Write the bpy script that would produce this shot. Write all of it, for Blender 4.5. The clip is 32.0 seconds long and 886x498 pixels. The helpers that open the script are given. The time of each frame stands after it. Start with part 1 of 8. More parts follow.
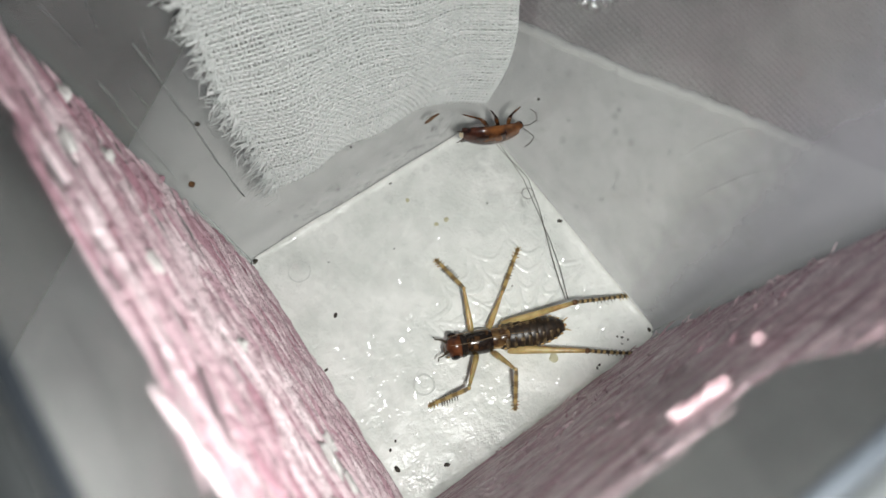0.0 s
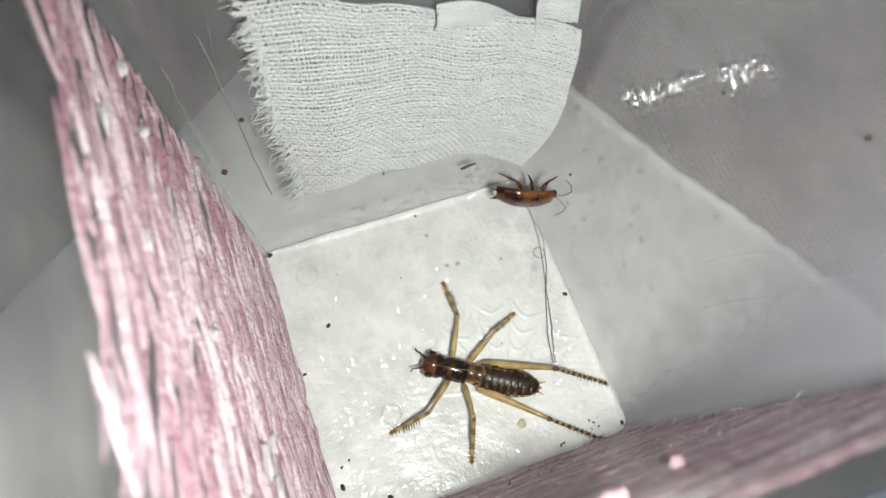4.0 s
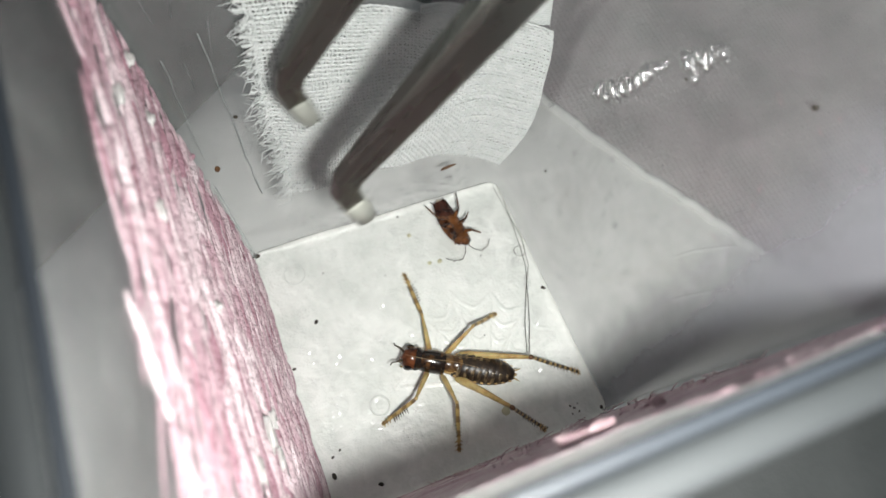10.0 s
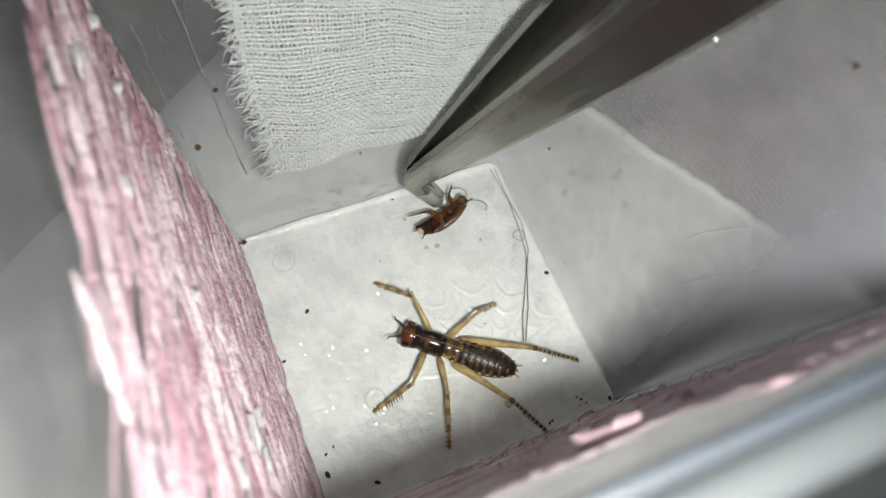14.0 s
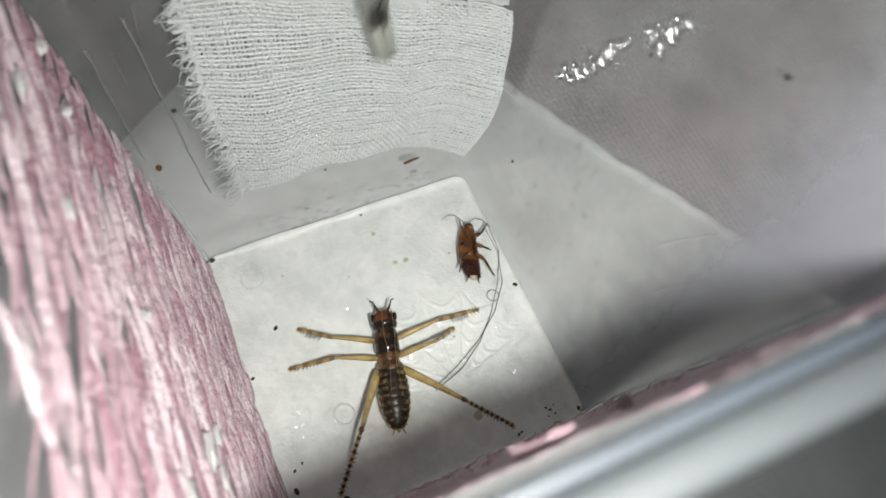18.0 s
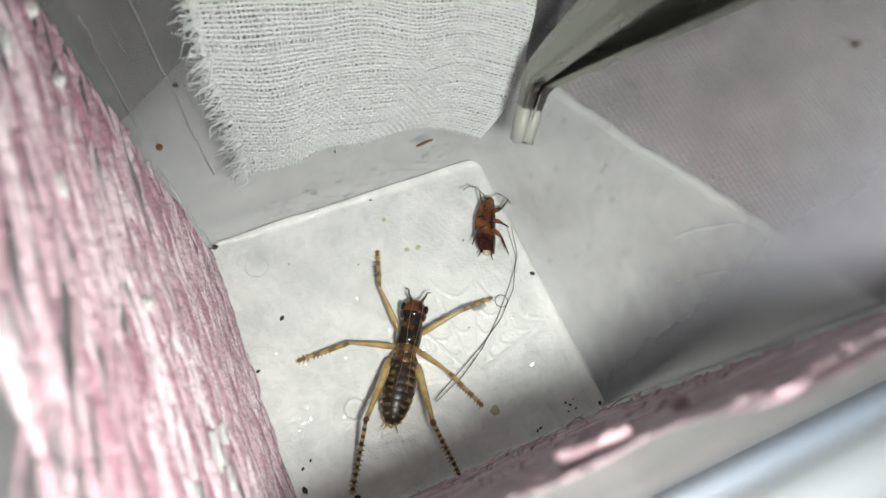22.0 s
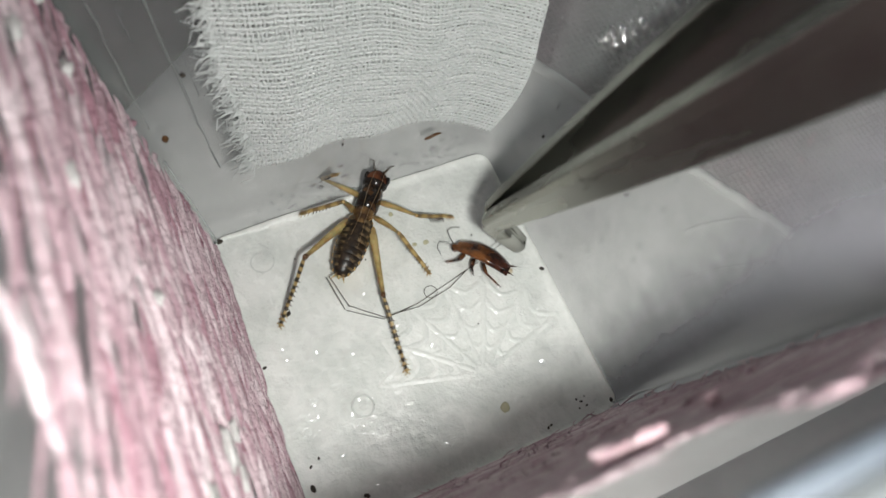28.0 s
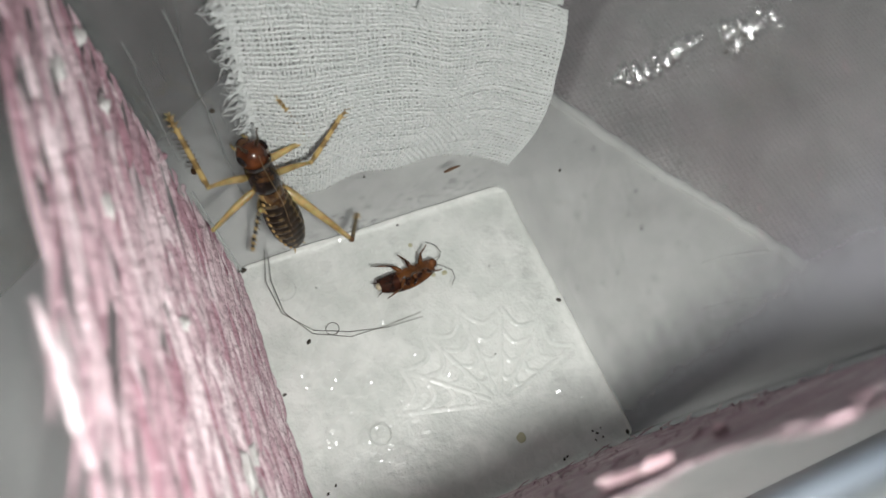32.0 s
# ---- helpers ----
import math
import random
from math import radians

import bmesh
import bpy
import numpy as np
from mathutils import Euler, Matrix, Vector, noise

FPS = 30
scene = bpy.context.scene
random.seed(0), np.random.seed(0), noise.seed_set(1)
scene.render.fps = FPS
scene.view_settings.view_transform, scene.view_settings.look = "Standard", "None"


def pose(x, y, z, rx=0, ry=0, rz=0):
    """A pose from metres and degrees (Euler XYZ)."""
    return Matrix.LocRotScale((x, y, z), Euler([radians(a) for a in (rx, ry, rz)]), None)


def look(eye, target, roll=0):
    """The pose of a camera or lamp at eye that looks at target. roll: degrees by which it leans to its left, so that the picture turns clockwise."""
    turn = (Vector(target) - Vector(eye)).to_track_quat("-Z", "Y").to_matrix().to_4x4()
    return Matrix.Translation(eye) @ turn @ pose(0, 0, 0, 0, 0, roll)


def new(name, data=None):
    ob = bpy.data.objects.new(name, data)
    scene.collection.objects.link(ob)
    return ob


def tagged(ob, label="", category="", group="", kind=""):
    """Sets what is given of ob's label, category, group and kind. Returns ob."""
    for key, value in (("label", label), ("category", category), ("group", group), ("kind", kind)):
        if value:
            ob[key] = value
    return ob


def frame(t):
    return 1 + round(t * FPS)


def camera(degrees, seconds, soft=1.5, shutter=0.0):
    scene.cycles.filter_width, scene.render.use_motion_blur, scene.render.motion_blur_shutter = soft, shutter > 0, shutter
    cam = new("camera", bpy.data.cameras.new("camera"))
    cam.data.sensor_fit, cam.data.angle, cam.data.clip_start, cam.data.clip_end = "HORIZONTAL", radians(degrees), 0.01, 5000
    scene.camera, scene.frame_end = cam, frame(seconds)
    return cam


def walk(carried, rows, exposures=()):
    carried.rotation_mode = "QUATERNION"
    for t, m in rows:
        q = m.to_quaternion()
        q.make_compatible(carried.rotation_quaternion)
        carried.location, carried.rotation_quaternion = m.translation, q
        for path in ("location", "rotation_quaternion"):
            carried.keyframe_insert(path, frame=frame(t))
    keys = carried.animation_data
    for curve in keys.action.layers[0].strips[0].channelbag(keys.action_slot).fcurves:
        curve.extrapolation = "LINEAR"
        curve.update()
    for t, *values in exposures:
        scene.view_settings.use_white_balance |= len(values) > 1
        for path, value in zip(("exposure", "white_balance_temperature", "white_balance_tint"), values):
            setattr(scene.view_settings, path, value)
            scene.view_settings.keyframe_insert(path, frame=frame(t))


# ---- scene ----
cam = camera(64.6, 32.0, soft=1.5, shutter=0.5)
PATH = [
    (0, (-0.01694, -0.01844, 0.07980), (-0.00536, -0.00440, 0.03323), 4.70),
    (0.5, (-0.01505, -0.01901, 0.08050), (-0.00406, -0.00402, 0.03408), 6.62),
    (1, (-0.01195, -0.02029, 0.08205), (-0.00196, -0.00389, 0.03589), 6.77),
    (1.5, (-0.01001, -0.01994, 0.08306), (-0.00078, -0.00280, 0.03701), 7.80),
    (2, (-0.01247, -0.02298, 0.08121), (-0.00244, -0.00544, 0.03548), 8.31),
    (2.5, (-0.01228, -0.01886, 0.07797), (-0.00346, -0.00188, 0.03177), 8.21),
    (4.5, (-0.01275, -0.02074, 0.08381), (-0.00263, -0.00331, 0.03805), 11.13),
    (5, (-0.01258, -0.02107, 0.08228), (-0.00150, -0.00375, 0.03671), 12.71),
    (5.5, (-0.01469, -0.02034, 0.08145), (-0.00299, -0.00321, 0.03596), 14.93),
    (6, (-0.01493, -0.01923, 0.08087), (-0.00275, -0.00240, 0.03539), 15.90),
    (6.5, (-0.01274, -0.01831, 0.07991), (-0.00067, -0.00184, 0.03427), 15.70),
    (7, (-0.01544, -0.01768, 0.07965), (-0.00297, -0.00131, 0.03408), 17.21),
    (7.5, (-0.01269, -0.01860, 0.07884), (-0.00121, -0.00213, 0.03305), 14.73),
    (8, (-0.01319, -0.01976, 0.08076), (-0.00179, -0.00268, 0.03517), 13.57),
    (8.5, (-0.01562, -0.02283, 0.08383), (-0.00317, -0.00490, 0.03884), 14.24),
    (9, (-0.01527, -0.02469, 0.08359), (-0.00282, -0.00644, 0.03874), 13.42),
    (9.5, (-0.01607, -0.02551, 0.08334), (-0.00353, -0.00727, 0.03850), 13.73),
    (10, (-0.01641, -0.02477, 0.08421), (-0.00418, -0.00621, 0.03942), 12.74),
    (10.5, (-0.01625, -0.02416, 0.08238), (-0.00404, -0.00596, 0.03744), 13.33),
    (11, (-0.01647, -0.02465, 0.08131), (-0.00404, -0.00638, 0.03646), 13.51),
    (11.5, (-0.01608, -0.02385, 0.08047), (-0.00375, -0.00582, 0.03550), 13.50),
    (12, (-0.01722, -0.02331, 0.08122), (-0.00479, -0.00511, 0.03634), 13.70),
    (12.5, (-0.01616, -0.02325, 0.08084), (-0.00409, -0.00508, 0.03584), 12.84),
    (13, (-0.01599, -0.02352, 0.07993), (-0.00351, -0.00565, 0.03493), 13.78),
    (13.5, (-0.01589, -0.02334, 0.07962), (-0.00353, -0.00550, 0.03458), 13.47),
    (15.5, (-0.01537, -0.02427, 0.07867), (-0.00295, -0.00606, 0.03379), 12.81),
    (16, (-0.01550, -0.02412, 0.07987), (-0.00299, -0.00559, 0.03514), 12.53),
    (16.5, (-0.01468, -0.02371, 0.07976), (-0.00203, -0.00565, 0.03489), 13.07),
    (17, (-0.01541, -0.02420, 0.07893), (-0.00285, -0.00610, 0.03405), 13.16),
    (17.5, (-0.01438, -0.02402, 0.07869), (-0.00211, -0.00594, 0.03372), 12.44),
    (18, (-0.01288, -0.02470, 0.08028), (0.00014, -0.00634, 0.03564), 12.78),
    (18.5, (-0.01031, -0.02255, 0.07747), (0.00243, -0.00546, 0.03224), 13.90),
    (19, (-0.01101, -0.02240, 0.07726), (0.00186, -0.00570, 0.03192), 14.90),
    (19.5, (-0.01012, -0.02272, 0.07668), (0.00254, -0.00575, 0.03139), 14.07),
    (20, (-0.01064, -0.02228, 0.07768), (0.00183, -0.00488, 0.03249), 12.95),
    (20.5, (-0.01067, -0.02236, 0.07666), (0.00198, -0.00534, 0.03138), 13.93),
    (21, (-0.01086, -0.02300, 0.07601), (0.00182, -0.00590, 0.03077), 13.80),
    (21.5, (-0.01218, -0.02278, 0.07541), (0.00061, -0.00572, 0.03018), 14.30),
    (22, (-0.01375, -0.02280, 0.07620), (-0.00079, -0.00505, 0.03130), 13.70),
    (22.5, (-0.01445, -0.02251, 0.07523), (-0.00132, -0.00512, 0.03023), 14.83),
    (23, (-0.01529, -0.02261, 0.07470), (-0.00223, -0.00509, 0.02973), 14.75),
    (23.5, (-0.01645, -0.02214, 0.07430), (-0.00318, -0.00464, 0.02938), 15.38),
    (24, (-0.01559, -0.02205, 0.07544), (-0.00233, -0.00433, 0.03060), 14.65),
    (24.5, (-0.01401, -0.02298, 0.07534), (-0.00073, -0.00535, 0.03048), 14.36),
    (25, (-0.01468, -0.02436, 0.07593), (-0.00108, -0.00654, 0.03124), 14.57),
    (25.5, (-0.01430, -0.02418, 0.07589), (-0.00046, -0.00644, 0.03124), 14.92),
    (27.5, (-0.01444, -0.02298, 0.07455), (-0.00133, -0.00539, 0.02962), 14.19),
    (28, (-0.01497, -0.02195, 0.07485), (-0.00174, -0.00453, 0.02989), 14.68),
    (28.5, (-0.01446, -0.02242, 0.07396), (-0.00119, -0.00515, 0.02895), 14.87),
    (29, (-0.01391, -0.02279, 0.07406), (-0.00064, -0.00556, 0.02904), 14.86),
    (29.5, (-0.01495, -0.02206, 0.07350), (-0.00258, -0.00463, 0.02830), 13.50),
    (30, (-0.01505, -0.02123, 0.07392), (-0.00291, -0.00396, 0.02859), 13.30),
    (30.5, (-0.01539, -0.02261, 0.07489), (-0.00238, -0.00393, 0.03037), 13.08),
    (31, (-0.01479, -0.02262, 0.07440), (-0.00195, -0.00433, 0.02967), 13.29),
    (31.5, (-0.01487, -0.02268, 0.07507), (-0.00262, -0.00387, 0.03039), 11.65),
    (32, (-0.01497, -0.02261, 0.07620), (-0.00247, -0.00276, 0.03204), 10.73),
]
walk(cam, [(t, look(eye, target, roll)) for t, eye, target, roll in PATH],
     exposures=[(0, 0.03), (1, 0.24), (2, 0.40), (5, 0.27), (7, 0.20), (8, 0.22), (9, 0.52), (10, 0.58), (11, 0.42), (13, 0.25), (16, 0.26), (18, 0.29), (20, 0.59), (21, 0.53), (22, 0.26), (24, -0.08), (28, -0.03), (29, -0.11), (30, -0.01), (32, -0.13)])
cam.data.dof.use_dof = True
cam.data.dof.focus_distance = 0.078
cam.data.dof.aperture_fstop = 36.0

# ---- light: one small light beside the lens, and a dim grey room ----
world = bpy.data.worlds.new("room")
scene.world = world
world.use_nodes = True
world.node_tree.nodes["Background"].inputs[0].default_value = (0.80, 0.86, 0.90, 1)
world.node_tree.nodes["Background"].inputs[1].default_value = 0.10


def filming_light(rows, offset, radius, strength):
    """The small round light beside the lens of the filming device: a glowing disc in an added dark cup that narrows its
    beam, carried along with it.
    """
    thing = tagged(new("filming_light"), "small round white light held above the box, in an added beam-narrowing cup", "light")
    n = 24
    ring = [(math.cos(2 * math.pi * k / n), math.sin(2 * math.pi * k / n)) for k in range(n)]
    glow = bpy.data.materials.new("white_light_disc")
    glow.use_nodes = True
    nt = glow.node_tree
    nt.nodes.remove(nt.nodes["Principled BSDF"])
    em = nt.nodes.new("ShaderNodeEmission")
    em.inputs[0].default_value, em.inputs[1].default_value = (0.975, 0.985, 0.945, 1), strength
    nt.links.new(em.outputs[0], nt.nodes["Material Output"].inputs["Surface"])
    cup = bpy.data.materials.new("beam_narrowing_cup")
    cup.use_nodes = True
    cup.node_tree.nodes["Principled BSDF"].inputs["Base Color"].default_value = (0.02, 0.02, 0.02, 1)
    disc = bpy.data.meshes.new("disc")
    disc.from_pydata([(radius * x, radius * y, 0) for x, y in ring], [], [tuple(range(n - 1, -1, -1))])
    disc.materials.append(glow)
    new("disc", disc).parent = thing
    # unseen cup, its lip set before the disc to dim the outer light
    shell = bpy.data.meshes.new("cup")
    levels = [(1.02, -0.0019), (1.25, -0.0019), (1.25, 0.0012), (0.01, 0.0016), (0.01, 0.0006), (1.02, 0.0004)]
    shell.from_pydata([(radius * q * x, radius * q * y, z) for q, z in levels for x, y in ring], [],
                      [(n * a + k, n * a + (k + 1) % n, n * ((a + 1) % 6) + (k + 1) % n, n * ((a + 1) % 6) + k) for a in range(6) for k in range(n)])
    shell.materials.append(cup)
    new("cup", shell).parent = thing
    return thing, [(t, look(eye, target, roll) @ pose(*offset)) for t, eye, target, roll in rows]


LIGHT, LIGHT_ROWS = filming_light(PATH, (0.0075, -0.0048, 0.0), 0.0028, 680.0)

CM = 0.01
HALF, SLOPE, TOP, WALL = 1.74, 0.1104, 6.0, 0.20     # centimetres


# ---- materials ----
def material(name, color, rough=0.5, metal=0.0, **more):
    m = bpy.data.materials.new(name)
    m.use_nodes = True
    b = m.node_tree.nodes["Principled BSDF"]
    b.inputs["Base Color"].default_value = (*color, 1)
    b.inputs["Roughness"].default_value = rough
    b.inputs["Metallic"].default_value = metal
    for key, value in more.items():
        b.inputs[key.replace("_", " ")].default_value = value
    return m


def nodes_of(m):
    return m.node_tree.nodes, m.node_tree.links, m.node_tree.nodes["Principled BSDF"]


def noise_node(m, scale, detail=4.0, rough=0.55, stretch=(1, 1, 1)):
    n, l, b = nodes_of(m)
    co, mp, tx = n.new("ShaderNodeTexCoord"), n.new("ShaderNodeMapping"), n.new("ShaderNodeTexNoise")
    mp.inputs["Scale"].default_value = stretch
    tx.inputs["Scale"].default_value, tx.inputs["Detail"].default_value, tx.inputs["Roughness"].default_value = scale, detail, rough
    l.new(co.outputs["Object"], mp.inputs["Vector"])
    l.new(mp.outputs["Vector"], tx.inputs["Vector"])
    return tx


def vary(m, tx, low, high, lo=0.35, hi=0.65, key="Base Color"):
    """Colour (or a value) of m between low and high by a noise."""
    n, l, b = nodes_of(m)
    r = n.new("ShaderNodeValToRGB")
    r.color_ramp.elements[0].position, r.color_ramp.elements[1].position = lo, hi
    r.color_ramp.elements[0].color = (*low, 1) if isinstance(low, tuple) else (low, low, low, 1)
    r.color_ramp.elements[1].color = (*high, 1) if isinstance(high, tuple) else (high, high, high, 1)
    l.new(tx.outputs["Fac"], r.inputs["Fac"])
    l.new(r.outputs["Color"], b.inputs[key])
    return r


def relief(m, tx, strength, distance, old=None):
    n, l, b = nodes_of(m)
    bu = n.new("ShaderNodeBump")
    bu.inputs["Strength"].default_value, bu.inputs["Distance"].default_value = strength, distance
    l.new(tx.outputs["Fac"], bu.inputs["Height"])
    if old:
        l.new(old.outputs["Normal"], bu.inputs["Normal"])
    l.new(bu.outputs["Normal"], b.inputs["Normal"])
    return bu


def island_tint(m, low, high):
    """Colour by the random number of each loose piece of a mesh."""
    n, l, b = nodes_of(m)
    g, r = n.new("ShaderNodeNewGeometry"), n.new("ShaderNodeValToRGB")
    r.color_ramp.elements[0].color, r.color_ramp.elements[1].color = (*low, 1), (*high, 1)
    o, add, wrap = n.new("ShaderNodeObjectInfo"), n.new("ShaderNodeMath"), n.new("ShaderNodeMath")
    add.operation, wrap.operation = "ADD", "FRACT"
    l.new(g.outputs["Random Per Island"], add.inputs[0])
    l.new(o.outputs["Random"], add.inputs[1])
    l.new(add.outputs[0], wrap.inputs[0])
    l.new(wrap.outputs[0], r.inputs["Fac"])
    l.new(r.outputs["Color"], b.inputs["Base Color"])
    return r


M_FLOOR = material("damp_white_plastic", (0.78, 0.80, 0.77), 0.34)
vary(M_FLOOR, noise_node(M_FLOOR, 160, 6, 0.65), (0.74, 0.765, 0.73), (0.89, 0.90, 0.87), 0.38, 0.60)
_b = relief(M_FLOOR, noise_node(M_FLOOR, 330, 4, 0.6), 0.90, 0.0006)
relief(M_FLOOR, noise_node(M_FLOOR, 1500, 2), 0.12, 0.0002, _b)
vary(M_FLOOR, noise_node(M_FLOOR, 240, 3), 0.09, 0.45, key="Roughness")

M_CLEAR = material("hazy_acrylic", (0.42, 0.43, 0.43), 0.22)
vary(M_CLEAR, noise_node(M_CLEAR, 60, 5), 0.16, 0.30, key="Roughness")
_bu = relief(M_CLEAR, noise_node(M_CLEAR, 120, 3), 0.10, 0.0004)
# mostly see-through, with a thin uneven haze, a gloss and cloudy smears
_n, _l, _p = nodes_of(M_CLEAR)
_t, _g, _m, _h = (_n.new(k) for k in ("ShaderNodeBsdfTransparent", "ShaderNodeBsdfGlossy", "ShaderNodeMixShader", "ShaderNodeMixShader"))
_t.inputs["Color"].default_value = (0.98, 0.985, 0.98, 1)
_g.inputs["Color"].default_value, _g.inputs["Roughness"].default_value = (0.9, 0.9, 0.9, 1), 0.14
_l.new(_bu.outputs["Normal"], _g.inputs["Normal"])
_r = _n.new("ShaderNodeValToRGB")
_r.color_ramp.elements[0].position, _r.color_ramp.elements[0].color = 0.35, (0.13, 0.13, 0.13, 1)
_r.color_ramp.elements[1].position, _r.color_ramp.elements[1].color = 0.68, (0.25, 0.25, 0.25, 1)
_l.new(noise_node(M_CLEAR, 210, 6, 0.65).outputs["Fac"], _r.inputs["Fac"])
_l.new(_r.outputs["Color"], _h.inputs[0])
_l.new(_t.outputs[0], _h.inputs[1])
_l.new(_p.outputs[0], _h.inputs[2])
_m.inputs[0].default_value = 0.07
_l.new(_h.outputs[0], _m.inputs[1])
_l.new(_g.outputs[0], _m.inputs[2])
_l.new(_m.outputs[0], _n["Material Output"].inputs["Surface"])
M_SHEET = material("white_plastic_sheet", (0.66, 0.67, 0.65), 0.4)
vary(M_SHEET, noise_node(M_SHEET, 45, 5), (0.74, 0.73, 0.72), (0.86, 0.85, 0.84))
relief(M_SHEET, noise_node(M_SHEET, 150, 3), 0.25, 0.0006)
M_CLOTH = material("rose_grey_cloth", (0.36, 0.31, 0.32), 0.85)
vary(M_CLOTH, noise_node(M_CLOTH, 70, 5), (0.28, 0.25, 0.26), (0.45, 0.375, 0.40))
# a grey-blue film painted in for shade, thinning out along the wall
M_WALL_SHADE = material("painted_wall_shade", (0.25, 0.25, 0.28), 0.5)
_n, _l, _p = nodes_of(M_WALL_SHADE)
_c, _x, _t, _m = (_n.new(k) for k in ("ShaderNodeTexCoord", "ShaderNodeSeparateXYZ", "ShaderNodeBsdfTransparent", "ShaderNodeMixShader"))
_f, _k = _n.new("ShaderNodeMapRange"), _n.new("ShaderNodeMath")
_f.interpolation_type = "SMOOTHSTEP"
for _i, _q in enumerate((-0.0080, -0.0175, 0.0, 0.72)):
    _f.inputs[_i + 1].default_value = _q
_k.operation = "MULTIPLY_ADD"
_k.inputs[1].default_value, _k.inputs[2].default_value = 0.008, -0.004
_l.new(_c.outputs["Object"], _x.inputs[0])
_a = _n.new("ShaderNodeMath")
_l.new(noise_node(M_WALL_SHADE, 130, 5, 0.6).outputs["Fac"], _k.inputs[0])
_l.new(_k.outputs[0], _a.inputs[0])
_l.new(_x.outputs["Y"], _a.inputs[1])
_l.new(_a.outputs[0], _f.inputs[0])
_l.new(_f.outputs[0], _m.inputs[0])
_l.new(_t.outputs[0], _m.inputs[1])
_l.new(_p.outputs[0], _m.inputs[2])
_l.new(_m.outputs[0], _n["Material Output"].inputs["Surface"])
M_RIM = material("frosted_acrylic_rim", (0.027, 0.030, 0.032), 0.65, IOR=1.4, Transmission_Weight=0.2)
M_RIM_EDGE = material("slate_rim_edge", (0.018, 0.022, 0.028), 0.5)
vary(M_RIM, noise_node(M_RIM, 80, 4), 0.55, 0.75, key="Roughness")
M_BEAD = material("clear_glue_bead", (0.85, 0.88, 0.87), 0.12, IOR=1.45, Transmission_Weight=0.7)
M_PINK = material("pink_crayon", (0.72, 0.40, 0.47), 0.24)
island_tint(M_PINK, (0.40, 0.215, 0.265), (0.80, 0.665, 0.70))
relief(M_PINK, noise_node(M_PINK, 1100, 3), 1.0, 0.0006)
M_GAUZE = material("white_cotton", (0.82, 0.85, 0.84), 0.8)
vary(M_GAUZE, noise_node(M_GAUZE, 900), (0.60, 0.625, 0.615), (0.68, 0.695, 0.69))
M_TABLE = material("grey_tabletop", (0.32, 0.34, 0.35), 0.55)
vary(M_TABLE, noise_node(M_TABLE, 40, 6), (0.12, 0.13, 0.13), (0.20, 0.21, 0.21))
M_MAT = material("dark_grey_mat", (0.03, 0.032, 0.033), 0.7)
vary(M_MAT, noise_node(M_MAT, 120, 6), (0.020, 0.022, 0.023), (0.045, 0.047, 0.048))
relief(M_TABLE, noise_node(M_TABLE, 600), 0.2, 0.0005)
M_SPECK = material("dark_dropping", (0.03, 0.025, 0.02), 0.6)
vary(M_SPECK, noise_node(M_SPECK, 3000), (0.015, 0.012, 0.01), (0.06, 0.045, 0.03))


# ---- building ----
def mesh_of(name, verts, faces, smooth=False):
    """A mesh from centimetres."""
    me = bpy.data.meshes.new(name)
    me.from_pydata([(x * CM, y * CM, z * CM) for x, y, z in verts], [], faces)
    if smooth:
        me.polygons.foreach_set("use_smooth", [True] * len(me.polygons))
    me.update()
    return me


def part(name, data, mat, parent=None, label="", at=None):
    """One mesh object of its own, under a thing or part (or at top level). data: a mesh, or (verts, faces, smooth)."""
    if isinstance(data, bmesh.types.BMesh):
        me = bpy.data.meshes.new(name)
        data.transform(Matrix.Scale(CM, 4))
        data.to_mesh(me)
        data.free()
    else:
        me = data if isinstance(data, bpy.types.Mesh) else mesh_of(name, *data)
    if mat and not me.materials:
        for m in (mat if isinstance(mat, (list, tuple)) else (mat,)):
            me.materials.append(m)
    ob = new(name, me)
    ob.parent = parent
    if at is not None:
        ob.matrix_basis = at
    return tagged(ob, label)


def prism(quad_a, quad_b):
    """Six faces between two quads given in the same order."""
    v = [*quad_a, *quad_b]
    f = [(3, 2, 1, 0), (4, 5, 6, 7)] + [(i, (i + 1) % 4, 4 + (i + 1) % 4, 4 + i) for i in range(4)]
    return v, f


def tube(points, radii, sides=8, closed=True):
    """Verts and faces of a tube along points, with a radius (or (side, up) radii) at each."""
    pts = [Vector(p) for p in points]
    verts, faces = [], []
    up = Vector((0, 0, 1))
    for i, p in enumerate(pts):
        d = (pts[min(i + 1, len(pts) - 1)] - pts[max(i - 1, 0)]).normalized()
        ref = up if abs(d.dot(up)) < 0.92 else Vector((0, 1, 0))
        a = d.cross(ref).normalized()
        b = a.cross(d).normalized()
        r = radii[i] if isinstance(radii, (list, tuple)) else radii
        ra, rb = r if isinstance(r, (list, tuple)) else (r, r)
        for k in range(sides):
            w = 2 * math.pi * k / sides
            verts.append(tuple(p + a * (ra * math.cos(w)) + b * (rb * math.sin(w))))
    for i in range(len(pts) - 1):
        for k in range(sides):
            q = (k + 1) % sides
            faces.append((i * sides + k, (i + 1) * sides + k, (i + 1) * sides + q, i * sides + q))
    if closed:
        faces.append(tuple(range(sides)))
        n = (len(pts) - 1) * sides
        faces.append(tuple(n + k for k in range(sides - 1, -1, -1)))
    return verts, faces


def join(*pieces):
    verts, faces = [], []
    for v, f in pieces:
        n = len(verts)
        verts += v
        faces += [tuple(i + n for i in q) for q in f]
    return verts, faces


def inner(z):
    return HALF + SLOPE * z


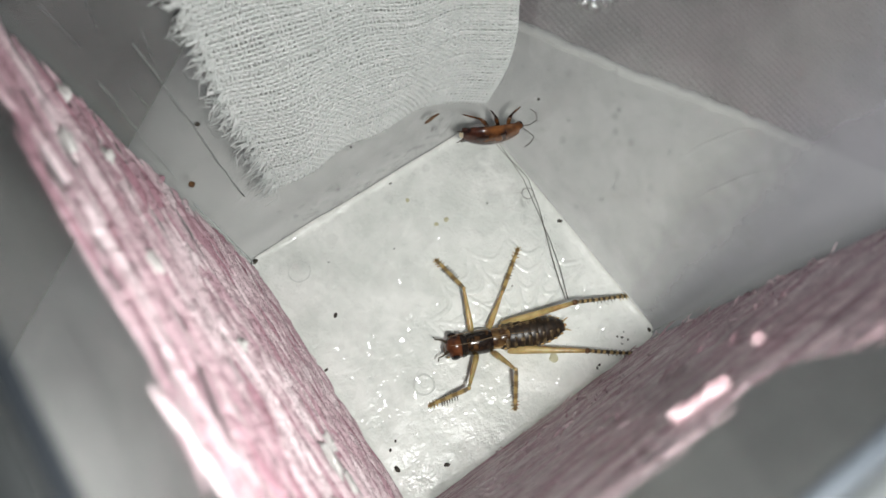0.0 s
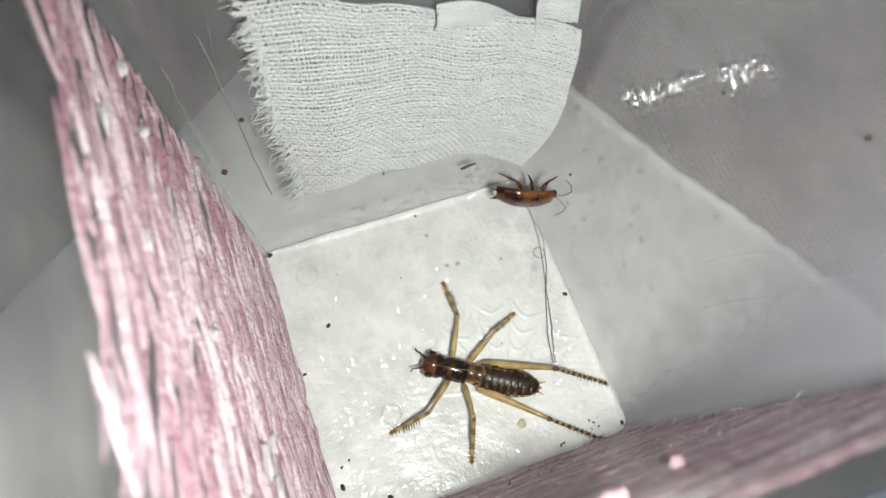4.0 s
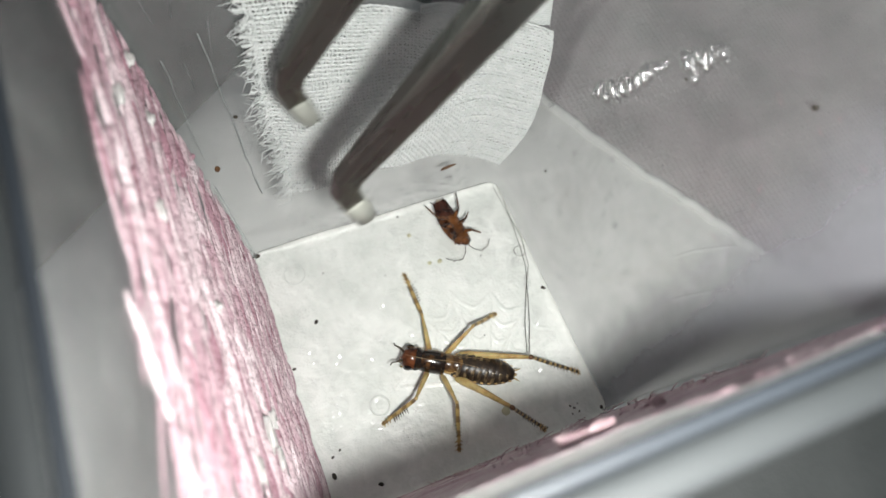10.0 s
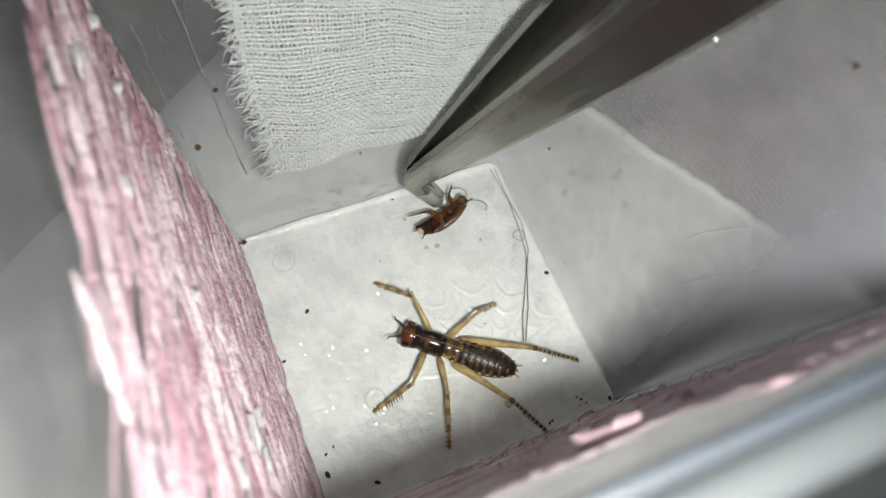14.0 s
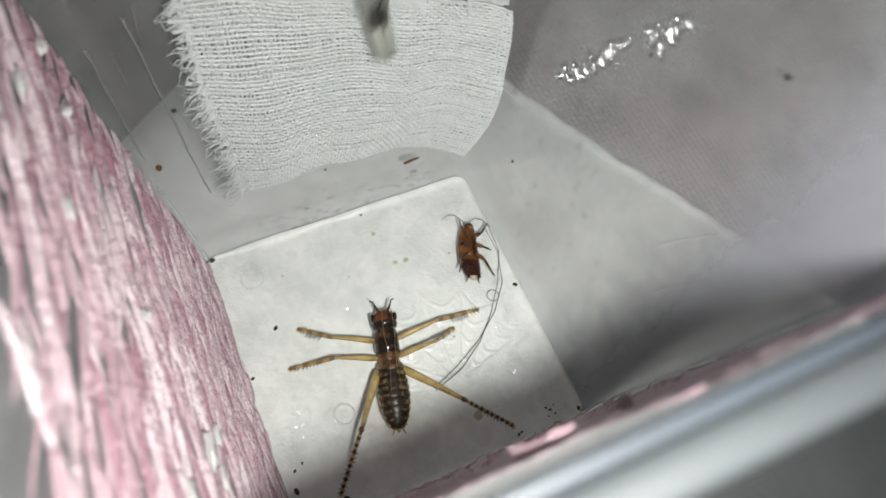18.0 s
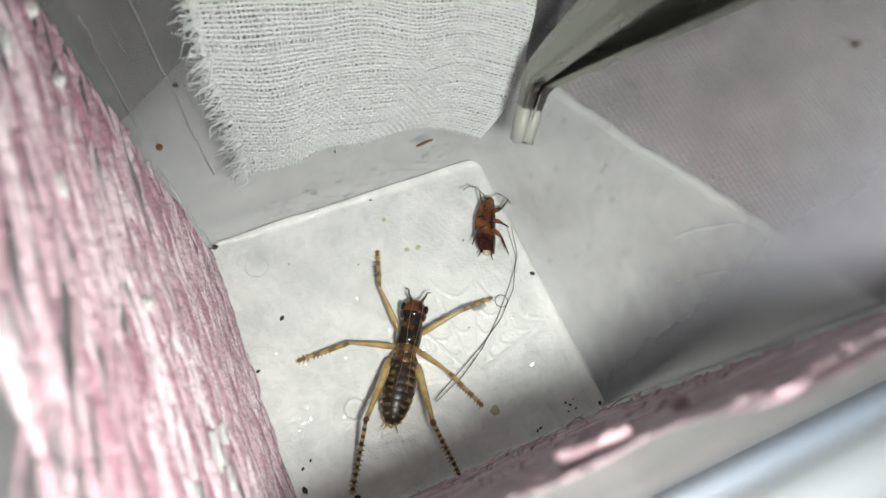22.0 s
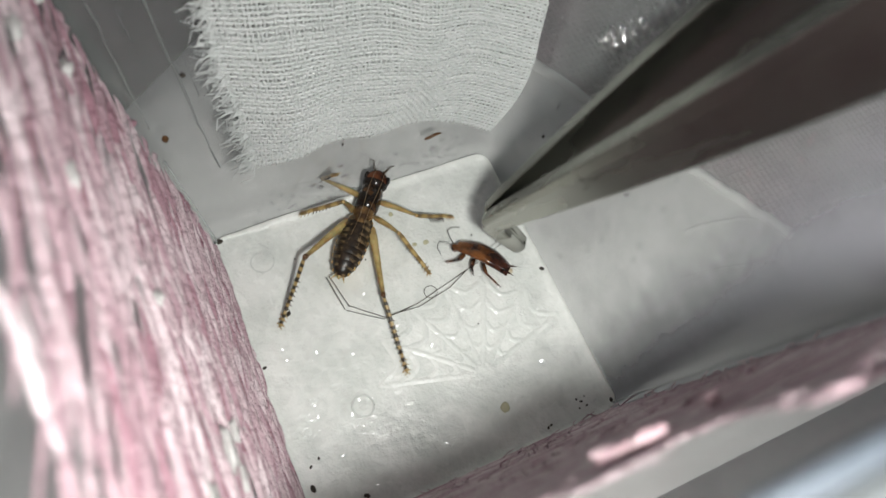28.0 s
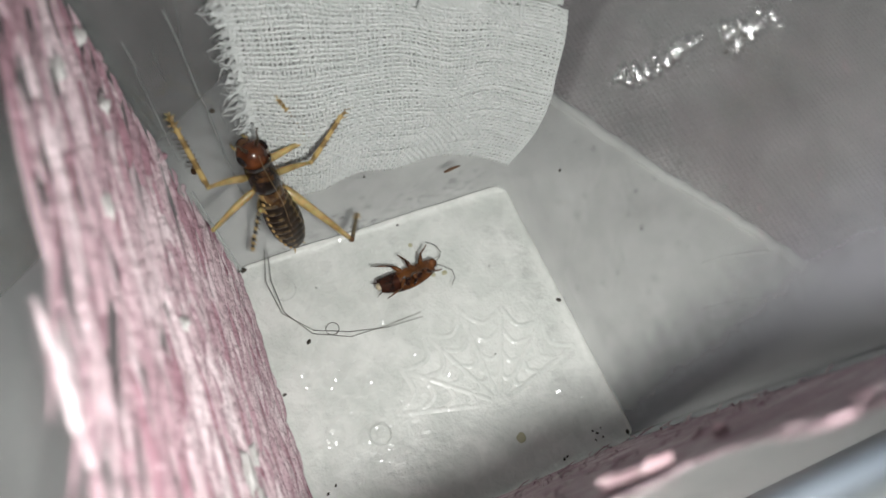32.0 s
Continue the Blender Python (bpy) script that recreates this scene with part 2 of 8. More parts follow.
def join_many(pieces):
    verts, faces = [], []
    for v, f in pieces:
        n = len(verts)
        verts.extend(v)
        faces.extend(tuple(i + n for i in q) for q in f)
    return verts, faces


def low_ridge(points, half, height):
    """A soft low ridge on the xy plane along points, running out flat at both sides and ends."""
    pts = [Vector(p) for p in points]
    v, f, n = [], [], len(pts)
    for i, p in enumerate(pts):
        d = (pts[min(i + 1, n - 1)] - pts[max(i - 1, 0)]).normalized()
        a = Vector((-d.y, d.x, 0))
        end = min(1.0, 2.5 * min(i, n - 1 - i) / n + 0.25)
        for k in range(7):
            q = k / 3 - 1
            v.append(tuple(p + a * (q * half) + Vector((0, 0, 0.0005 + height * end * (1 - q * q) ** 2))))
    for i in range(n - 1):
        f += [(7 * i + k + 1, 7 * i + k, 7 * i + 7 + k, 7 * i + 8 + k) for k in range(6)]
    return v, f


# ---- setting: table, box ----
def table_top():
    # the table ends in a slanting edge behind the box; a dark mat lies below; both added to darken the back left
    def edge_y(x):
        return 1.75 + 0.75 * (x + 2.3)
    a = [(-18.0, -16.0), (18.0, -16.0), (18.0, edge_y(18.0)), (-18.0, edge_y(-18.0))]
    t = part("table", prism([(x, y, -11.99) for x, y in a], [(x, y, -0.13) for x, y in a]), M_TABLE)
    tagged(t, "matt grey worktop block under the box", "table", kind="structure")
    a = [(-40.0, -40.0), (40.0, -40.0), (40.0, 40.0), (-40.0, 40.0)]
    m = part("ground", prism([(x, y, -14.0) for x, y in a], [(x, y, -12.0) for x, y in a]), M_MAT)
    tagged(m, "added dark grey mat below the worktop block", "floor", kind="structure")
    # a white sheet with a rolled hem under the box, hanging over the table's edge, and the woven cloth beside it
    edge = [(6.15, -2.75), (5.80, -2.15), (5.45, -1.52), (5.12, -0.92), (4.76, -0.25), (4.38, 0.45), (3.95, 1.15), (3.5, 2.0), (2.95, 3.1), (2.3, 4.4)]
    ends = [(2.15, edge_y(2.15)), (-7.8, edge_y(-7.8))]
    rim = edge + ends + [(-8.0, -2.75)]
    n = len(rim)
    v = [(x, y, -0.113) for x, y in rim] + [(x, y, -0.060) for x, y in rim]
    f = [tuple(range(n - 1, -1, -1)), tuple(range(n, 2 * n))] + [(i, (i + 1) % n, n + (i + 1) % n, n + i) for i in range(n)]
    sheet = tagged(new("plastic_sheet"), "white plastic sheet with a rolled hem lying under the box", "sheet")
    part("sheet", (v, f), M_SHEET, sheet)
    # the part that bends over the edge and hangs down, added so the sheet fades into shade
    v, f, n = [], [], 25
    for i in range(n):
        q = i / (n - 1)
        x = ends[0][0] + (ends[1][0] - ends[0][0]) * q
        wave = 0.10 * math.sin(9 * q) + 0.05 * math.sin(23 * q + 1)
        line = [(3.2 * math.sin(radians(5 * k)), -3.2 * (1 - math.cos(radians(5 * k)))) for k in range(18)] + [(3.3 + wave, -8.0), (3.3 + 1.5 * wave, -10.5)]
        v += [(x - 0.6 * d, edge_y(x) + 0.8 * d, -0.062 + z) for d, z in line]
    m = len(line)
    f = [(m * i + k, m * i + k + 1, m * i + m + k + 1, m * i + m + k) for i in range(n - 1) for k in range(m - 1)]
    part("overhang", (v, f, True), M_SHEET, sheet, "added white plastic bending down into shade over the table edge")
    rnd = random.Random(17)
    hem = []
    for (x0, y0), (x1, y1) in zip(edge[:-1], edge[1:]):
        hem += [(x0 + (x1 - x0) * k / 8 + rnd.gauss(0, 0.012), y0 + (y1 - y0) * k / 8, -0.042) for k in range(8)]
    part("hem", (*tube(hem, [0.075 + rnd.uniform(-0.006, 0.006) for _ in hem], 8), True), M_SHEET, sheet, "rolled uneven hem")
    for k in range(2):
        q = [(3.35 + 0.28 * i, -0.70 - 0.015 * i * i + rnd.gauss(0, 0.012), -0.060) for i in range(5)]
        part("crease", (*low_ridge([(x + 0.35 * k, y + 0.55 * k, z) for x, y, z in q], 0.035, 0.02), True), M_SHEET, sheet)
    c = [(2.2, -2.4), (16.0, -2.4), (16.0, 10.0), (2.2, 6.0)]
    cloth = tagged(new("woven_cloth"), "rose-grey coarsely woven cloth lying beside the box", "cloth")
    part("backing", prism([(x, y, -0.127) for x, y in c], [(x, y, -0.120) for x, y in c]), M_CLOTH, cloth)
    yarns = []
    for k in range(120):
        x = 3.0 + 0.085 * k
        yarns.append(tube([(x, -2.3 + 1.0 * i, -0.116 + 0.004 * (-1) ** (i + k)) for i in range(9)], 0.026, 5, False))
    for k in range(85):
        y = -2.3 + 0.095 * k
        yarns.append(tube([(2.9 + 1.0 * i, y, -0.114 + 0.004 * (-1) ** (i + k)) for i in range(11)], 0.022, 5, False))
    tagged(part("yarns", (*join_many(yarns), True), M_CLOTH, cloth, "crossing rose-grey yarns"), kind="stuff")


def rounded(a, z, r, n=7):
    """A square ring of half width a at height z with rounded corners, its sides cut in six."""
    pts = []
    for k in range(4):
        cx, cy = [(1, 1), (-1, 1), (-1, -1), (1, -1)][k]
        for i in range(n):
            w = radians(90 * k + 90 * i / (n - 1))
            pts.append((cx * (a - r) + r * math.cos(w), cy * (a - r) + r * math.sin(w), z))
        ex, ey = [(-1, 1), (-1, -1), (1, -1), (1, 1)][k]
        p, q = Vector(pts[-1]), Vector((ex * (a - r) + r * math.cos(radians(90 * k + 90)), ey * (a - r) + r * math.sin(radians(90 * k + 90)), z))
        pts += [tuple(p.lerp(q, i / 6)) for i in range(1, 6)]
    return pts


def box_walls():
    """Four clear walls that lean outwards, mitred at the corners, and the white floor plate."""
    low, high = rounded(HALF - 0.004, -0.058, 0.16), rounded(HALF - 0.004, 0.0, 0.16)
    n = len(low)
    faces = [(i, (i + 1) % n, n + (i + 1) % n, n + i) for i in range(n)] + [tuple(range(n, 2 * n)), tuple(range(n - 1, -1, -1))]
    floor = part("floor", (low + high, faces), M_FLOOR)
    tagged(floor, "damp white plastic floor of the clear box", "floor", kind="structure")
    # one ring of four walls that lean outwards, with rounded corners
    v = []
    levels = [(-0.058 + (TOP + 0.058) * k / 6, 0.0) for k in range(7)] + [(TOP - (TOP + 0.058) * k / 6, WALL) for k in range(7)]
    for z, out in levels:
        v += rounded(inner(z) + out, z, 0.16 + out)
    m = len(levels)
    f = [(n * k + i, (n * k + n + i) % (n * m), (n * k + n + (i + 1) % n) % (n * m), n * k + (i + 1) % n) for k in range(m) for i in range(n)]
    w = part("wall_box", (v, f, True), M_CLEAR)
    w.data.set_sharp_from_angle(angle=radians(40))
    w.visible_shadow = False
    tagged(w, "clear, hazy and reflective acrylic box walls", "wall", kind="structure")
    # rim along the top: a slate bead on the inner edge, a pale flat lip outside it
    for off, z, size, mat, label in ((0.015, TOP + 0.01, (0.035, 0.03), M_RIM_EDGE, "slate grey inner edge of the box rim"),
                                     (0.135, TOP + 0.02, (0.085, 0.04), M_RIM, "pale hazy flat rim of the clear box")):
        a = inner(TOP) + off
        loop = rounded(a, z, 0.24)
        r = part("trim", (*tube(loop + loop[:2], [size] * (len(loop) + 2), 10), True), mat)
        r.visible_shadow = False
        tagged(r, label, "rim", kind="structure")
    # seam lines up the back left and the front right corner
    for sx, sy in ((-1, 1), (1, -1)):
        pts = [(sx * (inner(z) - 0.05), sy * (inner(z) - 0.05), z) for z in ((0.02, 0.25, 0.5, 0.75, 1.0, 1.3, 1.6) if sx < 0 else (0.02, 1.0, 2.0, 3.0, 4.0, 5.0, 5.9))]
        seam = part("trim", (*tube(pts, [0.014, 0.012, 0.010, 0.011, 0.009, 0.010, 0.008], 6), True), M_BEAD)
        seam.visible_shadow = False
        tagged(seam, "clear seam line up a corner of the box", "seam", kind="structure")
    # painted shade on the right wall beside the front corner
    v, f, rows, cols = [], [], 12, 13
    for j in range(rows):
        z = 0.10 + 5.6 * j / (rows - 1)
        a, r = inner(z) - 0.006, 0.16
        v += [(a - r + r * math.cos(radians(w)), r - a + r * math.sin(radians(w)), z) for w in (-90, -60, -30, 0)]
        v += [(a, r - a + 1.3 * i / (cols - 4), z) for i in range(1, cols - 3)]
    f = [(cols * j + i, cols * j + cols + i, cols * j + cols + i + 1, cols * j + i + 1) for j in range(rows - 1) for i in range(cols - 1)]
    c = part("trim", (v, f, True), M_WALL_SHADE)
    c.visible_shadow = False
    tagged(c, "grey-blue painted shade on the clear wall", "smear", kind="structure")
    # soft moulded fillet along the foot of the walls
    rnd = random.Random(4)
    pts = []
    loop = rounded(1.0, 0.0, 0.09)
    for i, p in enumerate(loop):
        q = Vector(loop[(i + 1) % len(loop)])
        cuts = max(1, int((q - Vector(p)).length / 0.05))
        pts += [Vector(p).lerp(q, k / cuts) for k in range(cuts)]
    v, n = [], len(pts)
    for p in pts:
        size = 0.075 + 0.03 * noise.noise(Vector((p.x * 3, p.y * 3, 0.5))) + rnd.uniform(-0.004, 0.004)
        for k in range(6):
            w = radians(18 * k)
            z = 0.001 + size * 0.8 * (1 - math.cos(w))
            a = inner(z) - 0.004 - size * (1 - math.sin(w))
            v.append((p.x * a, p.y * a, z))
    f = [(6 * i + k, 6 * ((i + 1) % n) + k, 6 * ((i + 1) % n) + k + 1, 6 * i + k + 1) for i in range(n) for k in range(5)]
    b = part("trim", (v, f, True), M_FLOOR)
    tagged(b, "soft white moulded fillet along the floor edge", "fillet", kind="structure")


def on_wall(side, u, z, out):
    """A place on an inner wall face, out centimetres into the box. u runs along the wall."""
    a = inner(z) - out
    return {"left": (-a, u, z), "front": (u, -a, z), "back": (u, a, z), "right": (a, u, z)}[side]


def pink_strokes(side, count, seed, u0, u1, z1, flat=1.0, fall=1.4, thin=0.35, wide=1.0):
    """Crayon strokes over a wall: dense and short near the floor, long, crossing and sparse higher up."""
    rnd = random.Random(seed)
    pieces = []
    for i in range(count):
        z = z1 * ((i + rnd.random()) / count) ** fall + 0.03
        lim = inner(z) - 0.05
        lo, hi = max(u0, -lim), min(u1, lim)
        high = z / z1
        if high > 0.35 and rnd.random() < thin:
            continue
        length = rnd.uniform(0.25, 0.8) + high * rnd.uniform(0.1, 1.1)
        c = lo - 0.2 + (hi - lo + 0.65) * ((0.618034 * i + 0.12 * rnd.random()) % 1.0)
        tooth = rnd.uniform(0.0, 0.42) ** 2 * 2.2
        a, b = max(lo, c - length / 2), min(hi - tooth, c + length / 2)
        if b - a < 0.10:
            continue
        w, h = rnd.uniform(0.006, 0.016) * (0.9 + 0.3 * high) * wide, rnd.uniform(0.016, 0.058) * flat
        dz = rnd.gauss(0.02, 0.06 + 0.16 * high) * (b - a)
        n = 5
        ring = []
        bow = rnd.gauss(0, 0.03) * high
        for k in range(n + 1):
            q = k / n
            fat = max(0.10, math.sin(math.pi * min(1, max(0, 0.03 + 0.94 * q))) ** 0.6) * rnd.uniform(0.75, 1.15)
            u, zz = a + (b - a) * q, max(0.03, z + dz * (q - 0.5) + bow * math.sin(math.pi * q) + rnd.gauss(0, 0.005))
            ring.append([on_wall(side, u, zz - w * fat, 0.001), on_wall(side, u, zz - w * 0.5 * fat, h * fat),
                         on_wall(side, u, zz + w * 0.5 * fat, h * fat), on_wall(side, u, zz + w * fat, 0.001)])
        v = [p for r in ring for p in r]
        f = [(4 * j + k, 4 * j + k + 1, 4 * j + 5 + k, 4 * j + 4 + k) for j in range(n) for k in range(3)]
        pieces.append((v, f))
    rnd.shuffle(pieces)
    coat = tagged(new("pink_coating"), "streaky pink crayon strokes on the clear wall", "coating")
    for v, f in pieces[:280]:
        part("stroke", (v, f, True), M_PINK, coat)
    tagged(part("stroke_layer", (*join_many(pieces[280:]), True), M_PINK, coat), kind="stuff")
    return coat


def gauze_at(u, w):
    """The folded pad of gauze: u 0..1 across, w 0..1 from its lower edge up. Returns centimetres."""
    end = 1.50 + 0.42 * math.sin(min(1.3, 2.6 * w))
    x = -1.09 - 0.06 * w + (end + 1.09) * u + 0.02 * math.sin(9 * w)
    low = 1.14 + 0.24 * math.exp(-((u - 0.43) / 0.30) ** 2) - 0.10 * u
    high = 3.9 - 0.95 * u
    z = low + (high - low) * w
    bulge = 0.07 + 0.15 * math.sin(math.pi * min(1, 0.2 + w)) * math.sin(math.pi * u) + 0.045 * math.sin(7 * u + 2 * w) + 0.03 * math.sin(15 * u - 3 * w)
    bulge += 0.30 * max(0.0, u - 0.72) ** 2 / 0.08
    z += 0.05 * math.sin(6.3 * u + 1.0) + 0.015 * math.sin(23 * u + 4 * w)
    return x, inner(z) - max(0.04, bulge), z


def gauze_pad():
    pad = tagged(new("gauze"), "folded white cotton gauze with a frayed edge", "gauze")
    rnd = random.Random(11)
    weft, warp, back = [], [], []
    rows, cols = 56, 78
    for j in range(rows):
        w = j / (rows - 1)
        start = -0.06 * rnd.random() if j % 2 else -0.01
        pts = []
        for i in range(-3 if start < -0.02 else 0, cols):
            u = max(start, i / (cols - 1))
            x, y, z = gauze_at(u, w)
            wave = noise.noise(Vector((x * 3.0, j * 0.9, 0.0)))
            pts.append((x, y + 0.007 * (-1) ** (i + j) + 0.008 * wave, z + rnd.gauss(0, 0.002) + 0.006 * wave))
        weft.append(tube(pts, 0.0125 + 0.004 * rnd.random(), 6, False))
    for i in range(cols):
        off = rnd.uniform(-0.002, 0.002)
        pts = []
        for j in range(-1, rows):
            x, y, z = gauze_at(i / (cols - 1) + off, j / (rows - 1))
            x += 0.012 * noise.noise(Vector((i * 0.8, z * 3.0, 5.0)))
            pts.append((x + rnd.gauss(0, 0.002), y - 0.007 * (-1) ** (i + j), z))
        warp.append(tube(pts, 0.0085 + 0.0035 * rnd.random(), 5, False))
    for lay in (0.060,):
        for j in range(rows):
            w = (j + 0.5) / rows
            pts = [(lambda p: (p[0], p[1] + lay, p[2]))(gauze_at(0.02 + 0.96 * i / 40, w * 0.96 + 0.03)) for i in range(41)]
            back.append(tube(pts, 0.008, 4, False))
        for i in range(0, cols):
            pts = [(lambda p: (p[0], p[1] + lay + 0.006, p[2]))(gauze_at(0.03 + 0.94 * (i + 0.5) / cols, 0.04 + 0.92 * j / 30)) for j in range(31)]
            back.append(tube(pts, 0.007, 4, False))
    tagged(part("weft", (*join_many(weft), True), M_GAUZE, pad, "even cotton cross threads"), kind="stuff")
    tagged(part("warp", (*join_many(warp), True), M_GAUZE, pad, "thin upright cotton threads"), kind="stuff")
    tagged(part("inner_layer", (*join_many(back), True), M_GAUZE, pad), kind="stuff")
    fray = []
    for k in range(380):
        w = rnd.random() ** 1.3
        p = Vector(gauze_at(0.01, w))
        d = Vector((-rnd.uniform(0.5, 1.0), rnd.uniform(-0.5, 0.2), rnd.uniform(-0.7, 0.6))) * rnd.uniform(0.07, 0.30)
        bend = Vector((rnd.gauss(0, 0.02), rnd.gauss(0, 0.02), rnd.gauss(0, 0.03)))
        q = p + d
        q.y = min(q.y, inner(q.z) - 0.02)
        fray.append(tube([p, p + d * 0.3 + bend * 0.6, p + d * 0.65 + bend * 1.4, q], [0.0085, 0.0075, 0.006, 0.003], 4))
    # the end folded over at the top, and the small flap that stands off beside it
    for name, cols2, rows2, spot in (("folded_hem", 60, 12, lambda u, w: (0.45 + 1.25 * u, inner(3.3) - 0.13 - 0.05 * math.sin(math.pi * w) + 0.08 * u, 3.50 - 0.66 * u - 0.30 * w + 0.10 * math.sin(5 * u))),
                                     ("corner_flap", 18, 22, lambda u, w: (1.50 + 0.42 * u - 0.10 * w, inner(3.0) - 0.20 + 0.11 * math.sin(3 * u), 2.72 + 0.20 * u + 0.62 * w))):
        threads = []
        for j in range(rows2):
            pts = [spot(i / (cols2 - 1), j / (rows2 - 1)) for i in range(cols2)]
            threads.append(tube([(x, y + 0.007 * (-1) ** (i + j), z) for i, (x, y, z) in enumerate(pts)], 0.014 + 0.005 * rnd.random(), 5, False))
        for i in range(cols2):
            threads.append(tube([spot(i / (cols2 - 1), j / (rows2 - 1)) for j in range(rows2)], 0.009, 4, False))
        tagged(part(name, (*join_many(threads), True), M_GAUZE, pad, "folded-over cotton edge"), kind="stuff")
    tagged(part("frayed_threads", (*join_many(fray), True), M_GAUZE, pad, "loose cotton ends"), kind="stuff")


table_top()
box_walls()
pink_strokes("left", 820, 1, -2.3, 2.3, 5.0, 1.0, 1.35, 0.25, 1.3)
# extra high strokes on the right, added to spread shade over the sheet
pink_strokes("front", 350, 5, 0.10, 2.35, 5.3, 0.25, 0.5, 0.0, 1.8)
pink_strokes("front", 2000, 2, -2.1, 2.3, 4.6, 0.25, 0.85, 0.0, 1.8)
gauze_pad()
# ---- materials of the animals and of the tweezers ----
M_CHITIN = material("dark_brown_chitin", (0.045, 0.022, 0.012), 0.22)
vary(M_CHITIN, noise_node(M_CHITIN, 900, 4), (0.020, 0.010, 0.007), (0.095, 0.045, 0.020), 0.40, 0.70)
M_PLATE = material("banded_back_plate", (0.05, 0.03, 0.018), 0.38)
vary(M_PLATE, noise_node(M_PLATE, 1600, 3), (0.010, 0.006, 0.004), (0.045, 0.027, 0.015), 0.42, 0.72)
M_HEAD = material("red_brown_head", (0.22, 0.065, 0.022), 0.22)
vary(M_HEAD, noise_node(M_HEAD, 700, 3), (0.030, 0.010, 0.006), (0.15, 0.048, 0.018))
M_BAND = material("tan_plate_edge", (0.24, 0.17, 0.085), 0.35)
vary(M_BAND, noise_node(M_BAND, 1400, 2), (0.030, 0.019, 0.011), (0.20, 0.14, 0.07), 0.44, 0.64)
M_COLLAR = material("mottled_dark_collar", (0.04, 0.02, 0.01), 0.2)
vary(M_COLLAR, noise_node(M_COLLAR, 1100, 3), (0.012, 0.008, 0.006), (0.13, 0.058, 0.020), 0.48, 0.74)
M_BLACK = material("glossy_black_chitin", (0.016, 0.011, 0.009), 0.16)
M_PAD = material("brown_wing_pad", (0.14, 0.07, 0.025), 0.25)
vary(M_PAD, noise_node(M_PAD, 1000, 3), (0.05, 0.025, 0.012), (0.26, 0.15, 0.055), 0.40, 0.70)
M_EYE = material("black_eye", (0.012, 0.010, 0.010), 0.12)
M_LEG = material("amber_leg", (0.50, 0.30, 0.075), 0.28, Subsurface_Weight=0.25, Subsurface_Scale=0.0006)
vary(M_LEG, noise_node(M_LEG, 800, 3), (0.30, 0.20, 0.07), (0.52, 0.39, 0.17), 0.34, 0.62)
M_BELLY = material("pale_amber_belly", (0.48, 0.31, 0.11), 0.35)
vary(M_BELLY, noise_node(M_BELLY, 900, 3), (0.36, 0.21, 0.07), (0.58, 0.40, 0.16))
M_KNEE = material("brown_knee", (0.10, 0.045, 0.015), 0.3)
M_THREAD = material("dark_antenna", (0.05, 0.038, 0.026), 0.5)
M_BACKLINE = material("brown_antenna", (0.20, 0.13, 0.06), 0.4)
M_SPINE = material("dark_spine", (0.05, 0.035, 0.02), 0.4)


def banded(name, pale, dark, pitch, rough=0.3):
    """Rings of two colours along the local x axis."""
    m = material(name, pale, rough)
    n, l, b = nodes_of(m)
    co, wv, rp = n.new("ShaderNodeTexCoord"), n.new("ShaderNodeTexWave"), n.new("ShaderNodeValToRGB")
    wv.wave_type, wv.bands_direction = "BANDS", "X"
    wv.inputs["Scale"].default_value = 0.314 / pitch
    wv.inputs["Distortion"].default_value, wv.inputs["Detail"].default_value, wv.inputs["Detail Scale"].default_value = 2.5, 2.0, 2.0
    rp.color_ramp.elements[0].position, rp.color_ramp.elements[0].color = 0.42, (*dark, 1)
    rp.color_ramp.elements[1].position, rp.color_ramp.elements[1].color = 0.62, (*pale, 1)
    l.new(co.outputs["Object"], wv.inputs["Vector"])
    l.new(wv.outputs["Fac"], rp.inputs["Fac"])
    l.new(rp.outputs["Color"], b.inputs["Base Color"])
    return m


M_BANDED = banded("banded_hind_shin", (0.42, 0.30, 0.13), (0.035, 0.025, 0.016), 0.0009)
M_SHIN = banded("mottled_shin", (0.48, 0.34, 0.135), (0.22, 0.14, 0.05), 0.0021)
M_ROACH = material("amber_roach_plate", (0.30, 0.10, 0.022), 0.09, Coat_Weight=0.6, Coat_Roughness=0.08)
vary(M_ROACH, noise_node(M_ROACH, 520, 4), (0.022, 0.007, 0.004), (0.21, 0.078, 0.022), 0.40, 0.66)
M_ROACH_DARK = material("dark_roach_plate", (0.07, 0.018, 0.010), 0.14)
vary(M_ROACH_DARK, noise_node(M_ROACH_DARK, 900, 3), (0.012, 0.006, 0.005), (0.07, 0.020, 0.010))
M_ROACH_PALE = material("pale_roach_tip", (0.55, 0.47, 0.33), 0.35)
M_STEEL = material("dark_brushed_steel", (0.30, 0.30, 0.265), 0.28, 1.0)
vary(M_STEEL, noise_node(M_STEEL, 260, 4, stretch=(0.15, 1, 1)), 0.20, 0.34, key="Roughness")
M_TIP = material("clear_tip_sleeve", (0.46, 0.47, 0.42), 0.40, Transmission_Weight=0.3, IOR=1.4)


